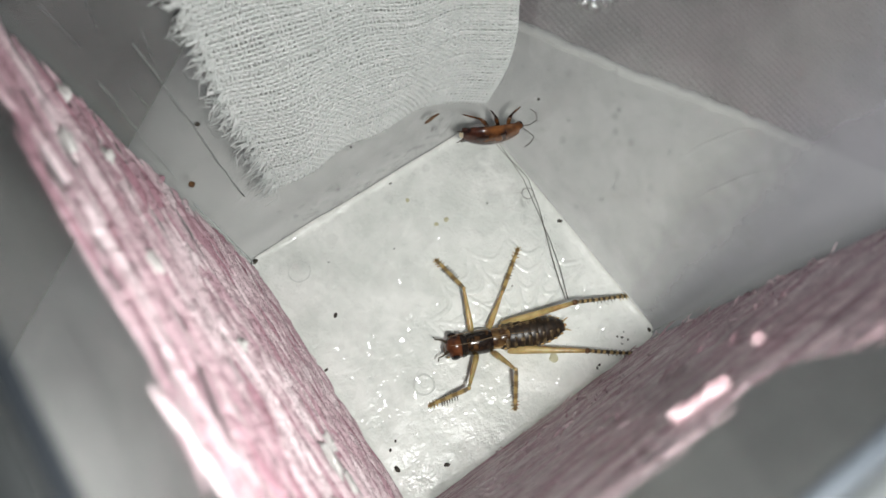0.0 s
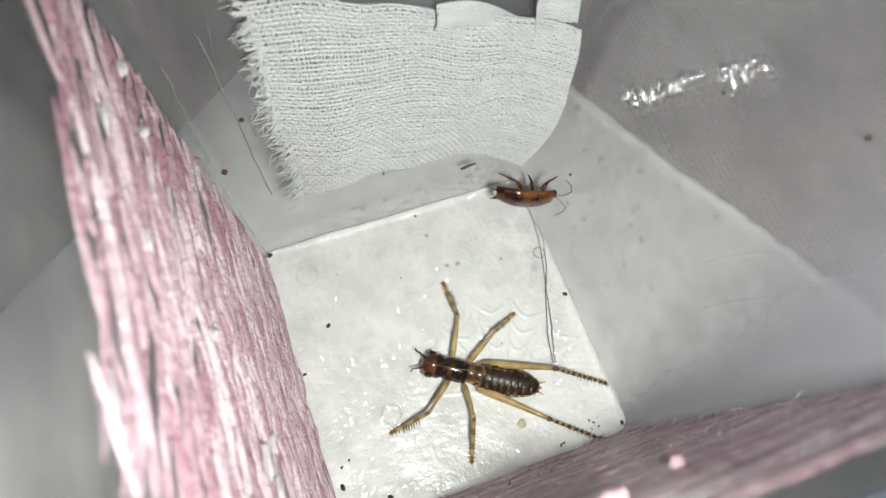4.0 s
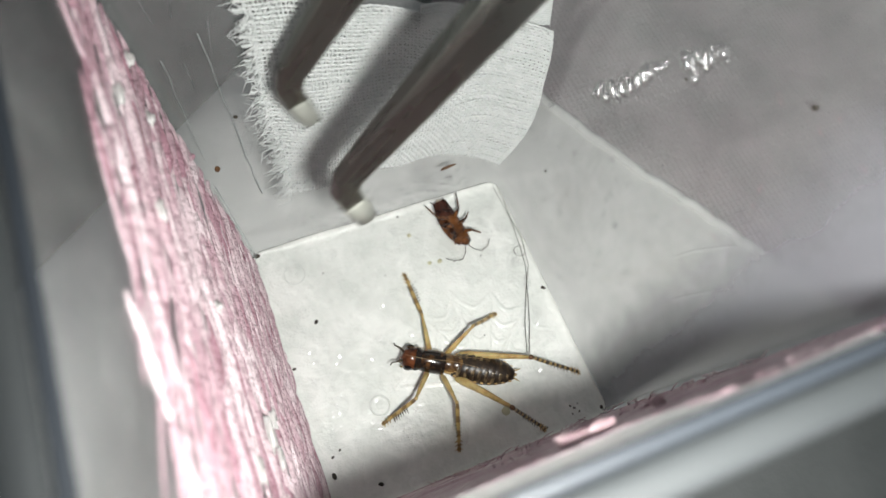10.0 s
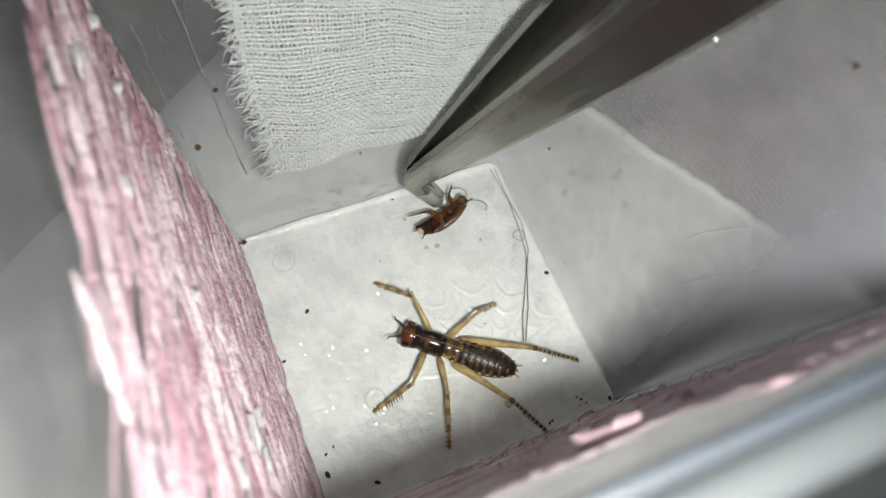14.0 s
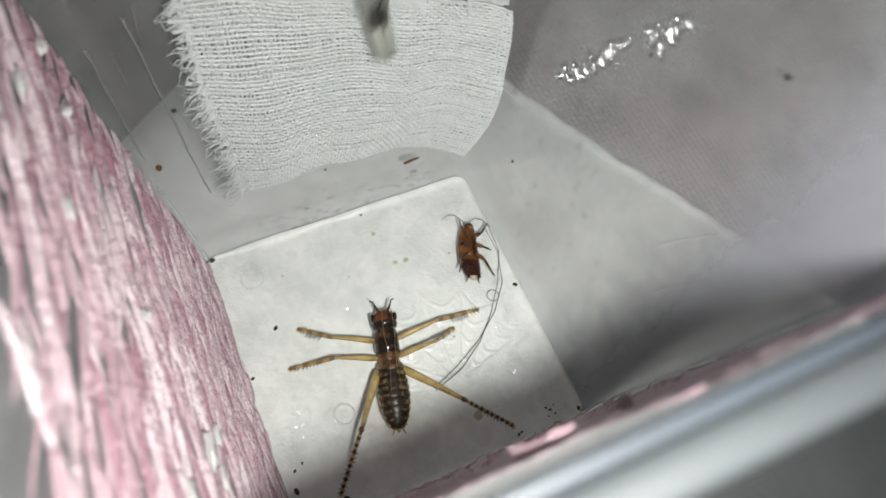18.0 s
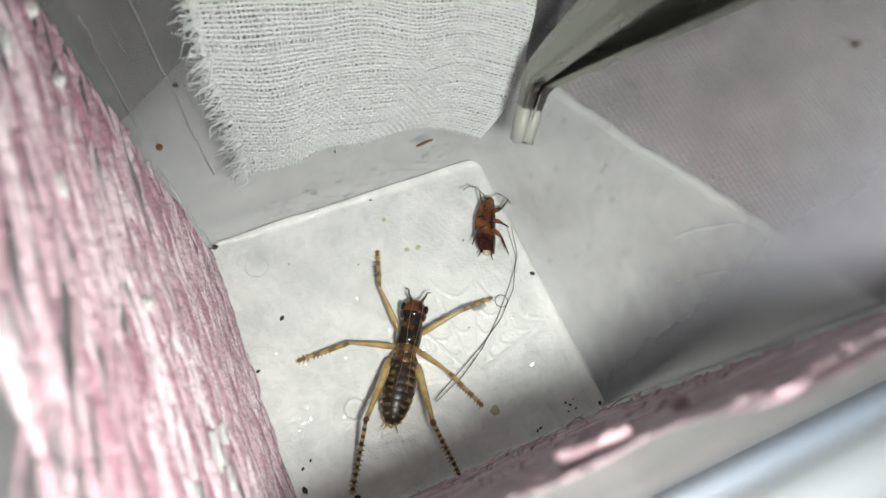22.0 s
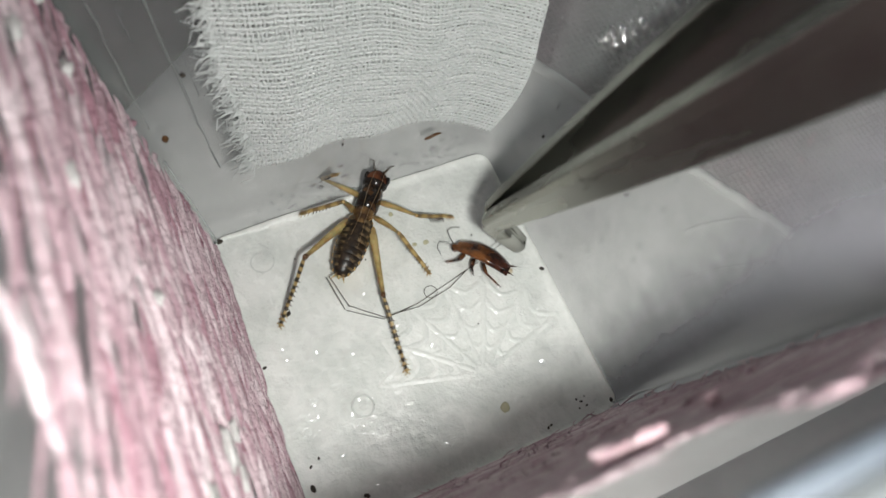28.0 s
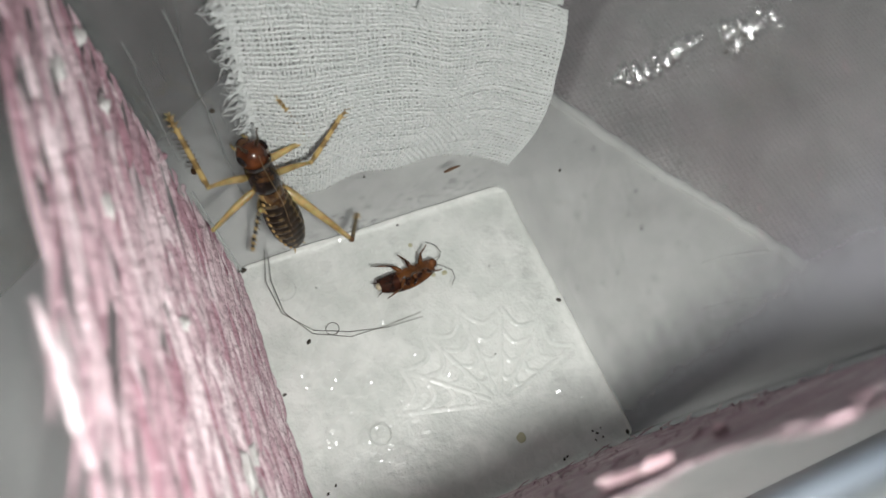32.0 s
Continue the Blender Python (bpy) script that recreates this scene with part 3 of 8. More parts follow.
def blob(rx, ry, rz, at=(0, 0, 0), rings=10, sides=16, power=1.0):
    """An ellipsoid; power under 1 squares it."""
    v, f = [(at[0] + rx, at[1], at[2])], []
    for i in range(1, rings):
        a = math.pi * i / rings
        c, s = math.cos(a), math.sin(a) ** power
        for k in range(sides):
            w = 2 * math.pi * k / sides
            v.append((at[0] + rx * c, at[1] + ry * s * math.cos(w), at[2] + rz * s * math.sin(w)))
    v.append((at[0] - rx, at[1], at[2]))
    f += [(0, 1 + k, 1 + (k + 1) % sides) for k in range(sides)]
    for i in range(rings - 2):
        a, b = 1 + i * sides, 1 + (i + 1) * sides
        f += [(a + k, b + k, b + (k + 1) % sides, a + (k + 1) % sides) for k in range(sides)]
    a, e = 1 + (rings - 2) * sides, len(v) - 1
    f += [(a + (k + 1) % sides, a + k, e) for k in range(sides)]
    return v, f


def lathe(profile, sides=18, squash=1.0, drop=0.0, arc=(0.0, 360.0)):
    """Rings along x: (x, half width, half height[, z]); arc: the part of the ring, from the right side over the top."""
    v, f = [], []
    a0, a1 = (radians(a) for a in arc)
    whole = abs(a1 - a0) > 6.2
    n = sides if whole else sides + 1
    for p in profile:
        x, w, h = p[:3]
        z = (p[3] if len(p) > 3 else 0.0) + drop
        for k in range(n):
            a = a0 + (a1 - a0) * k / sides
            v.append((x, -w * math.cos(a), z + h * math.sin(a) * (squash if math.sin(a) < 0 else 1)))
    for i in range(len(profile) - 1):
        for k in range(sides):
            q = (k + 1) % n
            f.append((i * n + k, i * n + q, (i + 1) * n + q, (i + 1) * n + k))
    if whole:
        f.append(tuple(range(n)))
        f.append(tuple((len(profile) - 1) * n + k for k in reversed(range(n))))
    return v, f


def abdomen_ring(x):
    """Half width, half height and middle of the cricket's abdomen at x."""
    q = min(1.0, max(0.0, (x + 0.74) / 0.78))
    w = 0.018 + 0.152 * math.sin(math.pi * (0.03 + 0.78 * q ** 0.78)) ** 0.75
    return w, w * 0.92, -0.01 + 0.03 * (1 - q) ** 2


def leg_parts(thing, key):
    """Femur and tibia of one leg, each along its own x axis, as parts of the cricket."""
    hind, front = key[1] == "3", key[1] == "1"
    fl, tl = {"1": (0.52, 0.66), "2": (0.50, 0.66), "3": (0.86, 0.92)}[key[1]]
    thick = 0.054 if hind else 0.035
    prof = [(-0.03, thick * 0.6, thick * 0.6), (0.0, thick * 0.85, thick * 0.85)]
    for i in range(1, 9):
        q = i / 8
        w = thick * (1.05 - 0.62 * q ** (0.8 if hind else 1.4))
        prof.append((fl * q * 0.97, w, w * 1.12, 0.012 * math.sin(math.pi * q)))
    femur = part("femur", (*lathe(prof, 12), True), M_LEG, thing)
    part("knee", (*blob(0.036 if hind else 0.026, 0.030 if hind else 0.023, 0.034 if hind else 0.025, (fl * 0.985, 0, 0)), True), M_KNEE if hind else M_LEG, femur, "brown knee joint" if hind else "")
    shin = tl * 0.74
    prof = [(0.0, 0.018, 0.020)]
    for i in range(1, 8):
        q = i / 7
        w = (0.024 if hind else 0.027) * (1.0 - 0.2 * q)
        prof.append((shin * q, w, w, -0.006 * math.sin(math.pi * q)))
    tibia = part("tibia", (*lathe(prof, 10), True), M_BANDED if hind else M_SHIN, thing, "dark-ringed hind shin" if hind else "")
    rnd = random.Random(hash_of(key))
    spines = []
    count = 7 if front else 7 if hind else 6
    for i in range(count):
        q = 0.42 + 0.52 * i / (count - 1)
        for side in (-1, 1):
            p = Vector((shin * q, side * 0.014, -0.008))
            ln = (0.085 if front and side == (1 if key[0] == "L" else -1) else 0.038) * rnd.uniform(0.7, 1.1)
            spines.append(tube([p, p + Vector((ln * 0.45, side * ln * 0.75, -ln * 0.35))], [0.0085, 0.003], 5))
    tagged(part("spines", (*join_many(spines), True), M_SPINE, tibia, "fine dark spines"), kind="stuff")
    foot, spurs = [], []
    x = shin
    for i, ln in enumerate((0.075, 0.055, 0.070)):
        foot.append(blob(ln * 0.62, 0.024, 0.021, (x + ln * 0.5, 0, -0.004 * i), 6, 8))
        for side in (-1, 1):
            spurs.append(tube([(x + ln * 0.55, side * 0.015, -0.006), (x + ln * 0.9, side * 0.048, -0.014)], [0.010, 0.003], 5))
        x += ln * 0.92
    for side in (-1, 1):
        spurs.append(tube([(x - 0.01, 0, -0.01), (x + 0.025, side * 0.016, -0.008), (x + 0.04, side * 0.026, -0.022)], [0.007, 0.006, 0.002], 6))
    part("tarsus", (*join(*foot), True), M_SHIN if not hind else M_BANDED, tibia, "three-jointed foot")
    tagged(part("spurs", (*join_many(spurs), True), M_LEG, tibia, "tiny spurs and claws of the foot"), kind="stuff")
    return femur, tibia


def hash_of(word):
    return sum((i + 3) * ord(c) for i, c in enumerate(word))


def cricket():
    thing = tagged(new("cricket"), "dark brown cricket nymph with amber legs and long antennae", "cricket")
    # abdomen: pale belly with overlapping dark back plates
    xs = [-0.74 + 0.78 * i / 16 for i in range(17)]
    belly = part("abdomen", (*lathe([(x, abdomen_ring(x)[0] * 0.97, abdomen_ring(x)[1] * 0.96, abdomen_ring(x)[2]) for x in xs], 20), True),
                 M_BELLY, thing, "pale amber belly")
    for i in range(9):
        a, b = 0.02 - i * 0.083, 0.02 - (i + 1) * 0.083 - 0.012
        prof = []
        for k in range(5):
            q = k / 4
            x = a + (b - a) * q
            w, h, z = abdomen_ring(x)
            lift = 1.0 + 0.035 * math.sin(math.pi * q) + 0.03 * q
            prof.append((x, w * lift, h * lift, z))
        part("back_plate", (*lathe(prof, 16, arc=(-12, 192)), True), M_PLATE, belly)
        w, h, z = abdomen_ring(b + 0.015)
        for arc in ((14, 70), (110, 166)):
            part("pale_bar", (*lathe([(b + 0.044, w * 1.06, h * 1.06, z), (b + 0.026, w * 1.092, h * 1.092, z), (b + 0.006, w * 1.085, h * 1.085, z), (b, w * 1.03, h * 1.03, z)], 8, arc=arc), True), M_BAND, belly, "tan bar across the plate")
        for side in (-1, 1):
            xm = (a + b) / 2
            w, h, z = abdomen_ring(xm)
            part("pale_spot", (*blob(0.024, 0.014, 0.024, (xm, side * w * 1.00, z + h * 0.22), 5, 8), True), M_BELLY, belly)
    for side in (-1, 1):
        part("cercus", (*tube([(-0.70, side * 0.03, 0.02), (-0.77, side * 0.06, 0.04), (-0.81, side * 0.08, 0.045)], [0.012, 0.009, 0.003], 7), True), M_LEG, thing, "short pointed tail feeler")
    part("tail_tip", (*blob(0.07, 0.028, 0.03, (-0.71, 0, 0.03), 6, 10), True), M_LEG, thing, "pale amber tail point")
    # thorax: two middle plates, the saddle-shaped collar behind the head, side stripes
    part("thorax", (*lathe([(-0.06, 0.140, 0.125), (0.02, 0.118, 0.122), (0.10, 0.108, 0.122), (0.20, 0.108, 0.122), (0.27, 0.105, 0.115)], 18), True), M_BELLY, thing, "amber sides of the middle body")
    for x0, x1 in ((-0.09, 0.025), (0.015, 0.12)):
        part("back_plate", (*lathe([(x1, 0.114, 0.126), (x1 - 0.02, 0.118, 0.134), (x0 + 0.03, 0.124, 0.136), (x0, 0.120, 0.130)], 16, arc=(25, 155)), True), M_PAD, thing, "brown translucent wing pad plate")
    part("collar", (*lathe([(0.105, 0.110, 0.122), (0.12, 0.132, 0.142), (0.18, 0.140, 0.150), (0.27, 0.138, 0.150), (0.36, 0.130, 0.144), (0.405, 0.118, 0.132), (0.42, 0.10, 0.11)], 18), True), M_COLLAR, thing, "glossy dark mottled collar plate")
    # head
    head = part("head", (*blob(0.135, 0.138, 0.150, (0.51, 0, -0.005), 12, 18, 0.85), True), M_HEAD, thing, "shiny red-brown head")
    part("crown", (*lathe([(0.40, 0.125, 0.135), (0.43, 0.143, 0.155), (0.455, 0.150, 0.162), (0.475, 0.151, 0.163)], 16, arc=(10, 170)), True), M_BLACK, head, "black crown behind the eyes")
    for side in (-1, 1):
        part("eye", (*blob(0.052, 0.026, 0.064, (0.545, side * 0.130, 0.02), 8, 12), True), M_EYE, head, "glossy black eye")
        part("palp", (*tube([(0.56, side * 0.06, -0.09), (0.60, side * 0.08, -0.13), (0.62, side * 0.07, -0.17)], [0.013, 0.012, 0.010], 7), True), M_LEG, head)
        part("antenna_base", (*tube([(0.62, side * 0.055, 0.05), (0.68, side * 0.09, 0.07), (0.735, side * 0.105, 0.06), (0.75, side * 0.14, 0.045)], [0.018, 0.011, 0.008, 0.007], 7), True), M_SPINE, head, "dark crooked antenna base")
    part("jaws", (*blob(0.06, 0.075, 0.07, (0.60, 0, -0.075), 7, 12), True), M_CHITIN, head)
    legs = {key: leg_parts(thing, key) for key in ("R1", "R2", "R3", "L1", "L2", "L3")}
    # the antennae lie back along the body
    for side in (-1, 1):
        pts = [(0.60 - 0.09 * i, side * (0.05 + 0.012 * math.sin(0.7 * i)) - 0.03, 0.165 + 0.012 * math.sin(0.5 * i)) for i in range(12)]
        part("antenna", (*tube(pts, 0.0030, 5), True), M_BACKLINE, thing, "hair-thin antenna along the back")
    # their free ends trail over the floor, as a chain of short lengths
    free = []
    gap = [0.015, 0.030, 0.012, -0.020, -0.030, 0.010, 0.030]
    for k in range(6):
        piece = []
        for side in (-1, 1):
            pts = [(0.425 * q / 8, side * (gap[k] + (gap[k + 1] - gap[k]) * q / 8), 0.003 * math.sin(q + k)) for q in range(9)]
            if k == 3 and side == 1:
                # one thread is curled into a small loop here
                loop = [(0.21 + 0.075 * math.sin(a), pts[4][1] + 0.075 * (1 - math.cos(a)), 0.006) for a in [2 * math.pi * j / 16 for j in range(17)]]
                pts = pts[:4] + loop + pts[5:]
            piece.append(tube(pts, 0.0048 - 0.0003 * k, 5))
        free.append(part("antenna_length", (*join(*piece), True), M_THREAD, thing, "trailing hair-thin antenna threads"))
    return thing, legs, free


def curl(piece):
    """Bend a piece of the cockroach towards its belly, as it lies half curled up."""
    v, f = piece
    return [(x * (1 - 0.10 * abs(x)), y, z + 0.04 - 0.55 * x * x) for x, y, z in v], f


def cockroach():
    thing = tagged(new("cockroach"), "small shiny amber cockroach nymph with a dark tail end", "cockroach")
    def shape(x):
        q = (x + 0.34) / 0.68
        return 0.042 + 0.096 * math.sin(math.pi * min(1, 0.12 + 0.78 * q)) ** 0.6, 0.070 * math.sin(math.pi * min(1, 0.14 + 0.74 * q)) ** 0.5
    part("belly", (*curl(lathe([(x, shape(x)[0] * 0.95, shape(x)[1] * 0.9) for x in [-0.34 + 0.068 * i for i in range(11)]], 18)), True), M_ROACH, thing, "amber segmented belly")
    cuts = [0.34, 0.20, 0.12, 0.04, -0.03, -0.09, -0.15, -0.21, -0.27, -0.34]
    for i in range(9):
        a, b = cuts[i], cuts[i + 1] - 0.012
        for arc, lift in (((-8, 188), 1.05), ((186, 354), 1.03)):
            prof = []
            for k in range(4):
                x = a + (b - a) * k / 3
                w, h = shape(x)
                up = lift + 0.018 * k / 3
                prof.append((x, w * up, h * up))
            part("body_plate", (*curl(lathe(prof, 14, arc=arc)), True), M_ROACH if i < 5 else M_ROACH_DARK, thing)
    part("head", (*blob(0.055, 0.062, 0.05, (0.335, 0, -0.06), 8, 12), True), M_ROACH, thing)
    part("tail_tip", (*blob(0.05, 0.05, 0.035, (-0.335, 0, -0.02), 7, 10), True), M_ROACH_PALE, thing, "pale tail end")
    for side in (-1, 1):
        part("eye", (*blob(0.018, 0.012, 0.020, (0.35, side * 0.052, -0.06), 5, 8), True), M_EYE, thing)
        part("cercus", (*tube([(-0.32, side * 0.06, 0), (-0.41, side * 0.10, 0.01)], [0.013, 0.003], 6), True), M_ROACH_DARK, thing, "short dark tail feeler")
        pts = [(0.38, side * 0.02, -0.03), (0.46, side * 0.07, 0.0), (0.52, side * 0.15, 0.01), (0.50, side * 0.26, 0.0), (0.42, side * 0.34, 0.0)]
        part("antenna", (*tube(pts, 0.005, 5), True), M_THREAD, thing, "hair-thin dark antenna")
        for i, (x, out, back) in enumerate(((0.20, 0.20, 0.16), (0.08, 0.24, -0.08), (-0.04, 0.26, -0.30))):
            root = Vector((x, side * 0.05, -0.06))
            knee = Vector((x + back * 0.3, side * (0.05 + out * 0.45), -0.12 + 0.02 * i))
            foot = Vector((x + back, side * (0.05 + out * 0.75), -0.17 + 0.03 * i))
            leg = part("leg", (*join(tube([root, (root + knee) / 2 + Vector((0, 0, -0.015)), knee], [0.026, 0.028, 0.014], 8), tube([knee, (knee + foot) / 2, foot], [0.014, 0.011, 0.006], 7)), True), M_ROACH, thing)
            spines = [tube([knee + (foot - knee) * q, knee + (foot - knee) * q + Vector((-0.02, side * 0.01, -0.02))], [0.004, 0.001], 4) for q in (0.2, 0.4, 0.6, 0.8)]
            part("spines", (*join_many(spines), True), M_SPINE, leg)
    return thing


def tweezer_arm(side):
    """One arm; its own origin is the joint at the back end, the bent tip lies 10.5 centimetres before it."""
    back = 10.5
    stations = [(-0.300, -0.50, 0.12, 0.030), (-0.235, -0.38, 0.14, 0.036), (-0.14, -0.20, 0.17, 0.045), (-0.05, -0.06, 0.19, 0.052), (0.10, 0.02, 0.21, 0.060),
                (0.45, 0.03, 0.25, 0.066), (1.0, 0.03, 0.30, 0.072), (1.75, 0.03, 0.38, 0.078), (2.6, 0.03, 0.46, 0.082), (3.5, 0.03, 0.54, 0.085), (4.7, 0.03, 0.62, 0.088), (6.0, 0.02, 0.68, 0.090),
                (7.3, 0.02, 0.68, 0.088), (8.5, 0.01, 0.60, 0.085), (9.6, 0.0, 0.50, 0.080), (10.5, 0.0, 0.38, 0.075)]
    v, f = [], []
    for i, (x, z, w, th) in enumerate(stations):
        x2, z2 = stations[min(i + 1, len(stations) - 1)][:2]
        x1, z1 = stations[max(i - 1, 0)][:2]
        d = Vector((x2 - x1, 0, z2 - z1)).normalized()
        n = Vector((-d.z, 0, d.x))
        mid = Vector((x - back, side * (0.055 + 0.34 * math.sin(math.pi * min(1.0, max(0.0, x / back))) ** 1.1), z))
        y0, y1 = -side * 0.05, side * (th * 2 - 0.05)
        b = 0.16 * w
        for a, y in ((-0.5, y0), (-0.5, y1 - side * b * 0.6), (-0.5 + 0.16, y1), (0.5 - 0.16, y1), (0.5, y1 - side * b * 0.6), (0.5, y0)):
            v.append(tuple(mid + n * (a * w * 1.25) + Vector((0, y, 0))))
    m = 6
    for i in range(len(stations) - 1):
        for k in range(m):
            q = (k + 1) % m
            f.append((i * m + k, i * m + q, (i + 1) * m + q, (i + 1) * m + k))
    f.append(tuple(range(m)))
    f.append(tuple((len(stations) - 1) * m + k for k in range(m)))
    return v, f


def tweezers():
    thing = tagged(new("tweezers"), "bent-tip dark steel tweezers with pale tips, held over the floor", "tweezers")
    arms = []
    for side in (1, -1):
        arm = part("arm", (*tweezer_arm(side), False), M_STEEL, thing, "dark brushed steel arm")
        tip = Vector((-10.80, side * 0.040, -0.50))
        top = Vector((-10.655, side * 0.046, -0.23))
        part("tip_sleeve", (*tube([tip - (top - tip) * 0.06, tip, tip.lerp(top, 0.5), top, top + (top - tip) * 0.05], [(0.030, 0.040), (0.060, 0.092), (0.068, 0.104), (0.074, 0.112), (0.055, 0.095)], 12), True), M_TIP, arm, "pale translucent tip sleeve")
        bpy_mod = arm.modifiers.new("edge", "BEVEL")
        bpy_mod.width, bpy_mod.segments, bpy_mod.limit_method = 0.00012, 2, "ANGLE"
        arms.append(arm)
    part("joint", (*lathe([(10.45, 0.06, 0.25), (10.7, 0.11, 0.26), (11.6, 0.11, 0.22), (11.8, 0.04, 0.12)], 12), True), M_STEEL, thing, "welded back end")
    return thing, arms


CRICKET, LEGS, ANTENNA = cricket()
COCKROACH = cockroach()
TWEEZERS, (ARM_A, ARM_B) = tweezers()


# ---- small things on the floor and the walls ----
M_SCRATCH = material("white_scratch", (0.27, 0.285, 0.28), 0.35)
M_WAX = material("grey_white_wax", (0.62, 0.60, 0.58), 0.25)
vary(M_WAX, noise_node(M_WAX, 500, 3), (0.50, 0.47, 0.46), (0.78, 0.76, 0.75))
M_PINKWAX = material("pale_pink_wax", (0.5, 0.36, 0.39), 0.35)
vary(M_PINKWAX, noise_node(M_PINKWAX, 500, 3), (0.42, 0.27, 0.30), (0.56, 0.44, 0.46))
M_STAIN = material("yellowish_smear", (0.52, 0.50, 0.34), 0.3)


def wet_skin(name, share, rough):
    """A clear skin of water or of glint ridges: see-through, with a share of mirror in it."""
    m = bpy.data.materials.new(name)
    m.use_nodes = True
    n, l = m.node_tree.nodes, m.node_tree.links
    n.remove(n["Principled BSDF"])
    g, t, x = n.new("ShaderNodeBsdfGlossy"), n.new("ShaderNodeBsdfTransparent"), n.new("ShaderNodeMixShader")
    g.inputs["Roughness"].default_value = rough
    x.inputs[0].default_value = share
    l.new(t.outputs[0], x.inputs[1])
    l.new(g.outputs[0], x.inputs[2])
    l.new(x.outputs[0], n["Material Output"].inputs["Surface"])
    return m


M_WET = wet_skin("clear_water_skin", 0.045, 0.12)
M_BEADS = wet_skin("clear_water_bead", 0.12, 0.12)
M_GLINT = wet_skin("clear_glint_ridge", 0.22, 0.16)
M_FLECK = material("rose_wall_fleck", (0.36, 0.20, 0.225), 0.4)
M_HUSK = material("rusty_husk", (0.12, 0.055, 0.018), 0.45)


def lump(rx, ry, rz, seed, rings=8, sides=12, rough=0.25):
    """An uneven crumb about the origin."""
    v, f = blob(rx, ry, rz, (0, 0, 0), rings, sides)
    off = Vector((seed * 3.1, seed * 1.7, seed * 0.9))
    out = []
    for p in v:
        q = Vector(p)
        k = 1 + rough * noise.noise(Vector((q.x / rx, q.y / ry, q.z / rz)) * 1.6 + off)
        out.append(tuple(q * k))
    return out, f


def at_cm(x, y, z, turn=0.0):
    return pose(x * CM, y * CM, z * CM, 0, 0, turn)


def droppings():
    """Dark crumbs on the floor, along its edges and on the walls."""
    spots = [(-1.68, 1.70, 0.03, 0.032), (-1.231, 0.59, 0.012, 0.022), (1.70, -1.66, 0.03, 0.022), (1.70, 0.04, 0.02, 0.022), (-1.66, 0.10, 0.02, 0.016),
             (0.907, -1.653, 0.015, 0.013), (-1.60, -1.26, 0.015, 0.026), (-1.13, -1.53, 0.012, 0.022), (0.95, -1.64, 0.012, 0.012), (-1.45, -1.0, 0.010, 0.012),
             (1.34, -1.50, 0.010, 0.010), (1.38, -1.54, 0.010, 0.012), (1.42, -1.60, 0.010, 0.010), (1.44, -1.50, 0.008, 0.007), (1.33, -1.60, 0.008, 0.008),
             (0.25, 1.66, 0.015, 0.012), (-0.2, 0.9, 0.01, 0.008), (1.1, 0.75, 0.01, 0.009), (-0.95, 1.2, 0.01, 0.008), (0.7, -0.3, 0.01, 0.007), (-1.55, -1.05, 0.012, 0.014)]
    for i, (x, y, z, r) in enumerate(spots):
        ob = part("dropping", (*lump(r * 1.5, r, r * 0.8, i + 1), True), M_SPECK, at=at_cm(x, y, z, 47.0 * i))
        tagged(ob, "tiny dark dropping on the white floor", "dropping", "droppings in the box")
    walls = [("back", -1.453, 2.527, 0.018), ("back", -0.11, 1.02, 0.012), ("back", 0.60, 2.2, 0.010), ("right", -0.79, 4.72, 0.02), ("right", 1.03, 1.32, 0.014), ("right", 0.2, 3.9, 0.012)]
    for i, (side, u, z, r) in enumerate(walls):
        x, y, zz = on_wall(side, u, z, r * 0.6)
        ob = part("dropping", (*lump(r * 1.3, r, r * 1.2, i + 31), True), M_SPECK, at=at_cm(x, y, zz, 60.0 * i))
        tagged(ob, "tiny dark dropping stuck to the wall", "dropping", "droppings in the box")
    x, y, z = on_wall("back", 0.97, 0.72, 0.03)
    ob = part("husk", (*tube([(-0.10, 0, -0.015), (-0.03, 0, 0.0), (0.03, 0, 0.022), (0.10, 0, 0.02)], [0.014, 0.019, 0.017, 0.010], 7), True), M_HUSK, at=at_cm(x, y, z))
    tagged(ob, "thin rusty brown husk stuck to the wall", "husk")
    x, y, z = on_wall("back", -1.78, 1.9, 0.06)
    ob = part("husk", (*lump(0.03, 0.02, 0.05, 77), True), M_HUSK, at=at_cm(x, y, z))
    tagged(ob, "crumpled orange-brown husk in the corner", "husk")
    for i, (x, y, r) in enumerate([(0.41, 0.88, 0.030), (0.55, 0.86, 0.034), (0.57, -1.27, 0.055), (0.30, 1.35, 0.03)]):
        ob = part("smear", (*lump(r, r * 0.9, 0.008, i + 51), True), M_STAIN, at=at_cm(x, y, 0.004, 30 * i))
        tagged(ob, "pale yellowish smear on the white floor", "smear")


def dome(r, h, stretch, rings=6, sides=14):
    """A low rounded swell on the xy plane that runs out flat at its rim."""
    v, f = [(0, 0, h)], [(0, 1 + k, 1 + (k + 1) % sides) for k in range(sides)]
    for i in range(1, rings + 1):
        q = i / rings
        v += [(r * q * stretch * math.cos(2 * math.pi * k / sides), r * q * math.sin(2 * math.pi * k / sides), h * (1 - q * q) ** 2) for k in range(sides)]
    for i in range(rings - 1):
        a, b = 1 + i * sides, 1 + (i + 1) * sides
        f += [(a + k, b + k, b + (k + 1) % sides, a + (k + 1) % sides) for k in range(sides)]
    return v, f


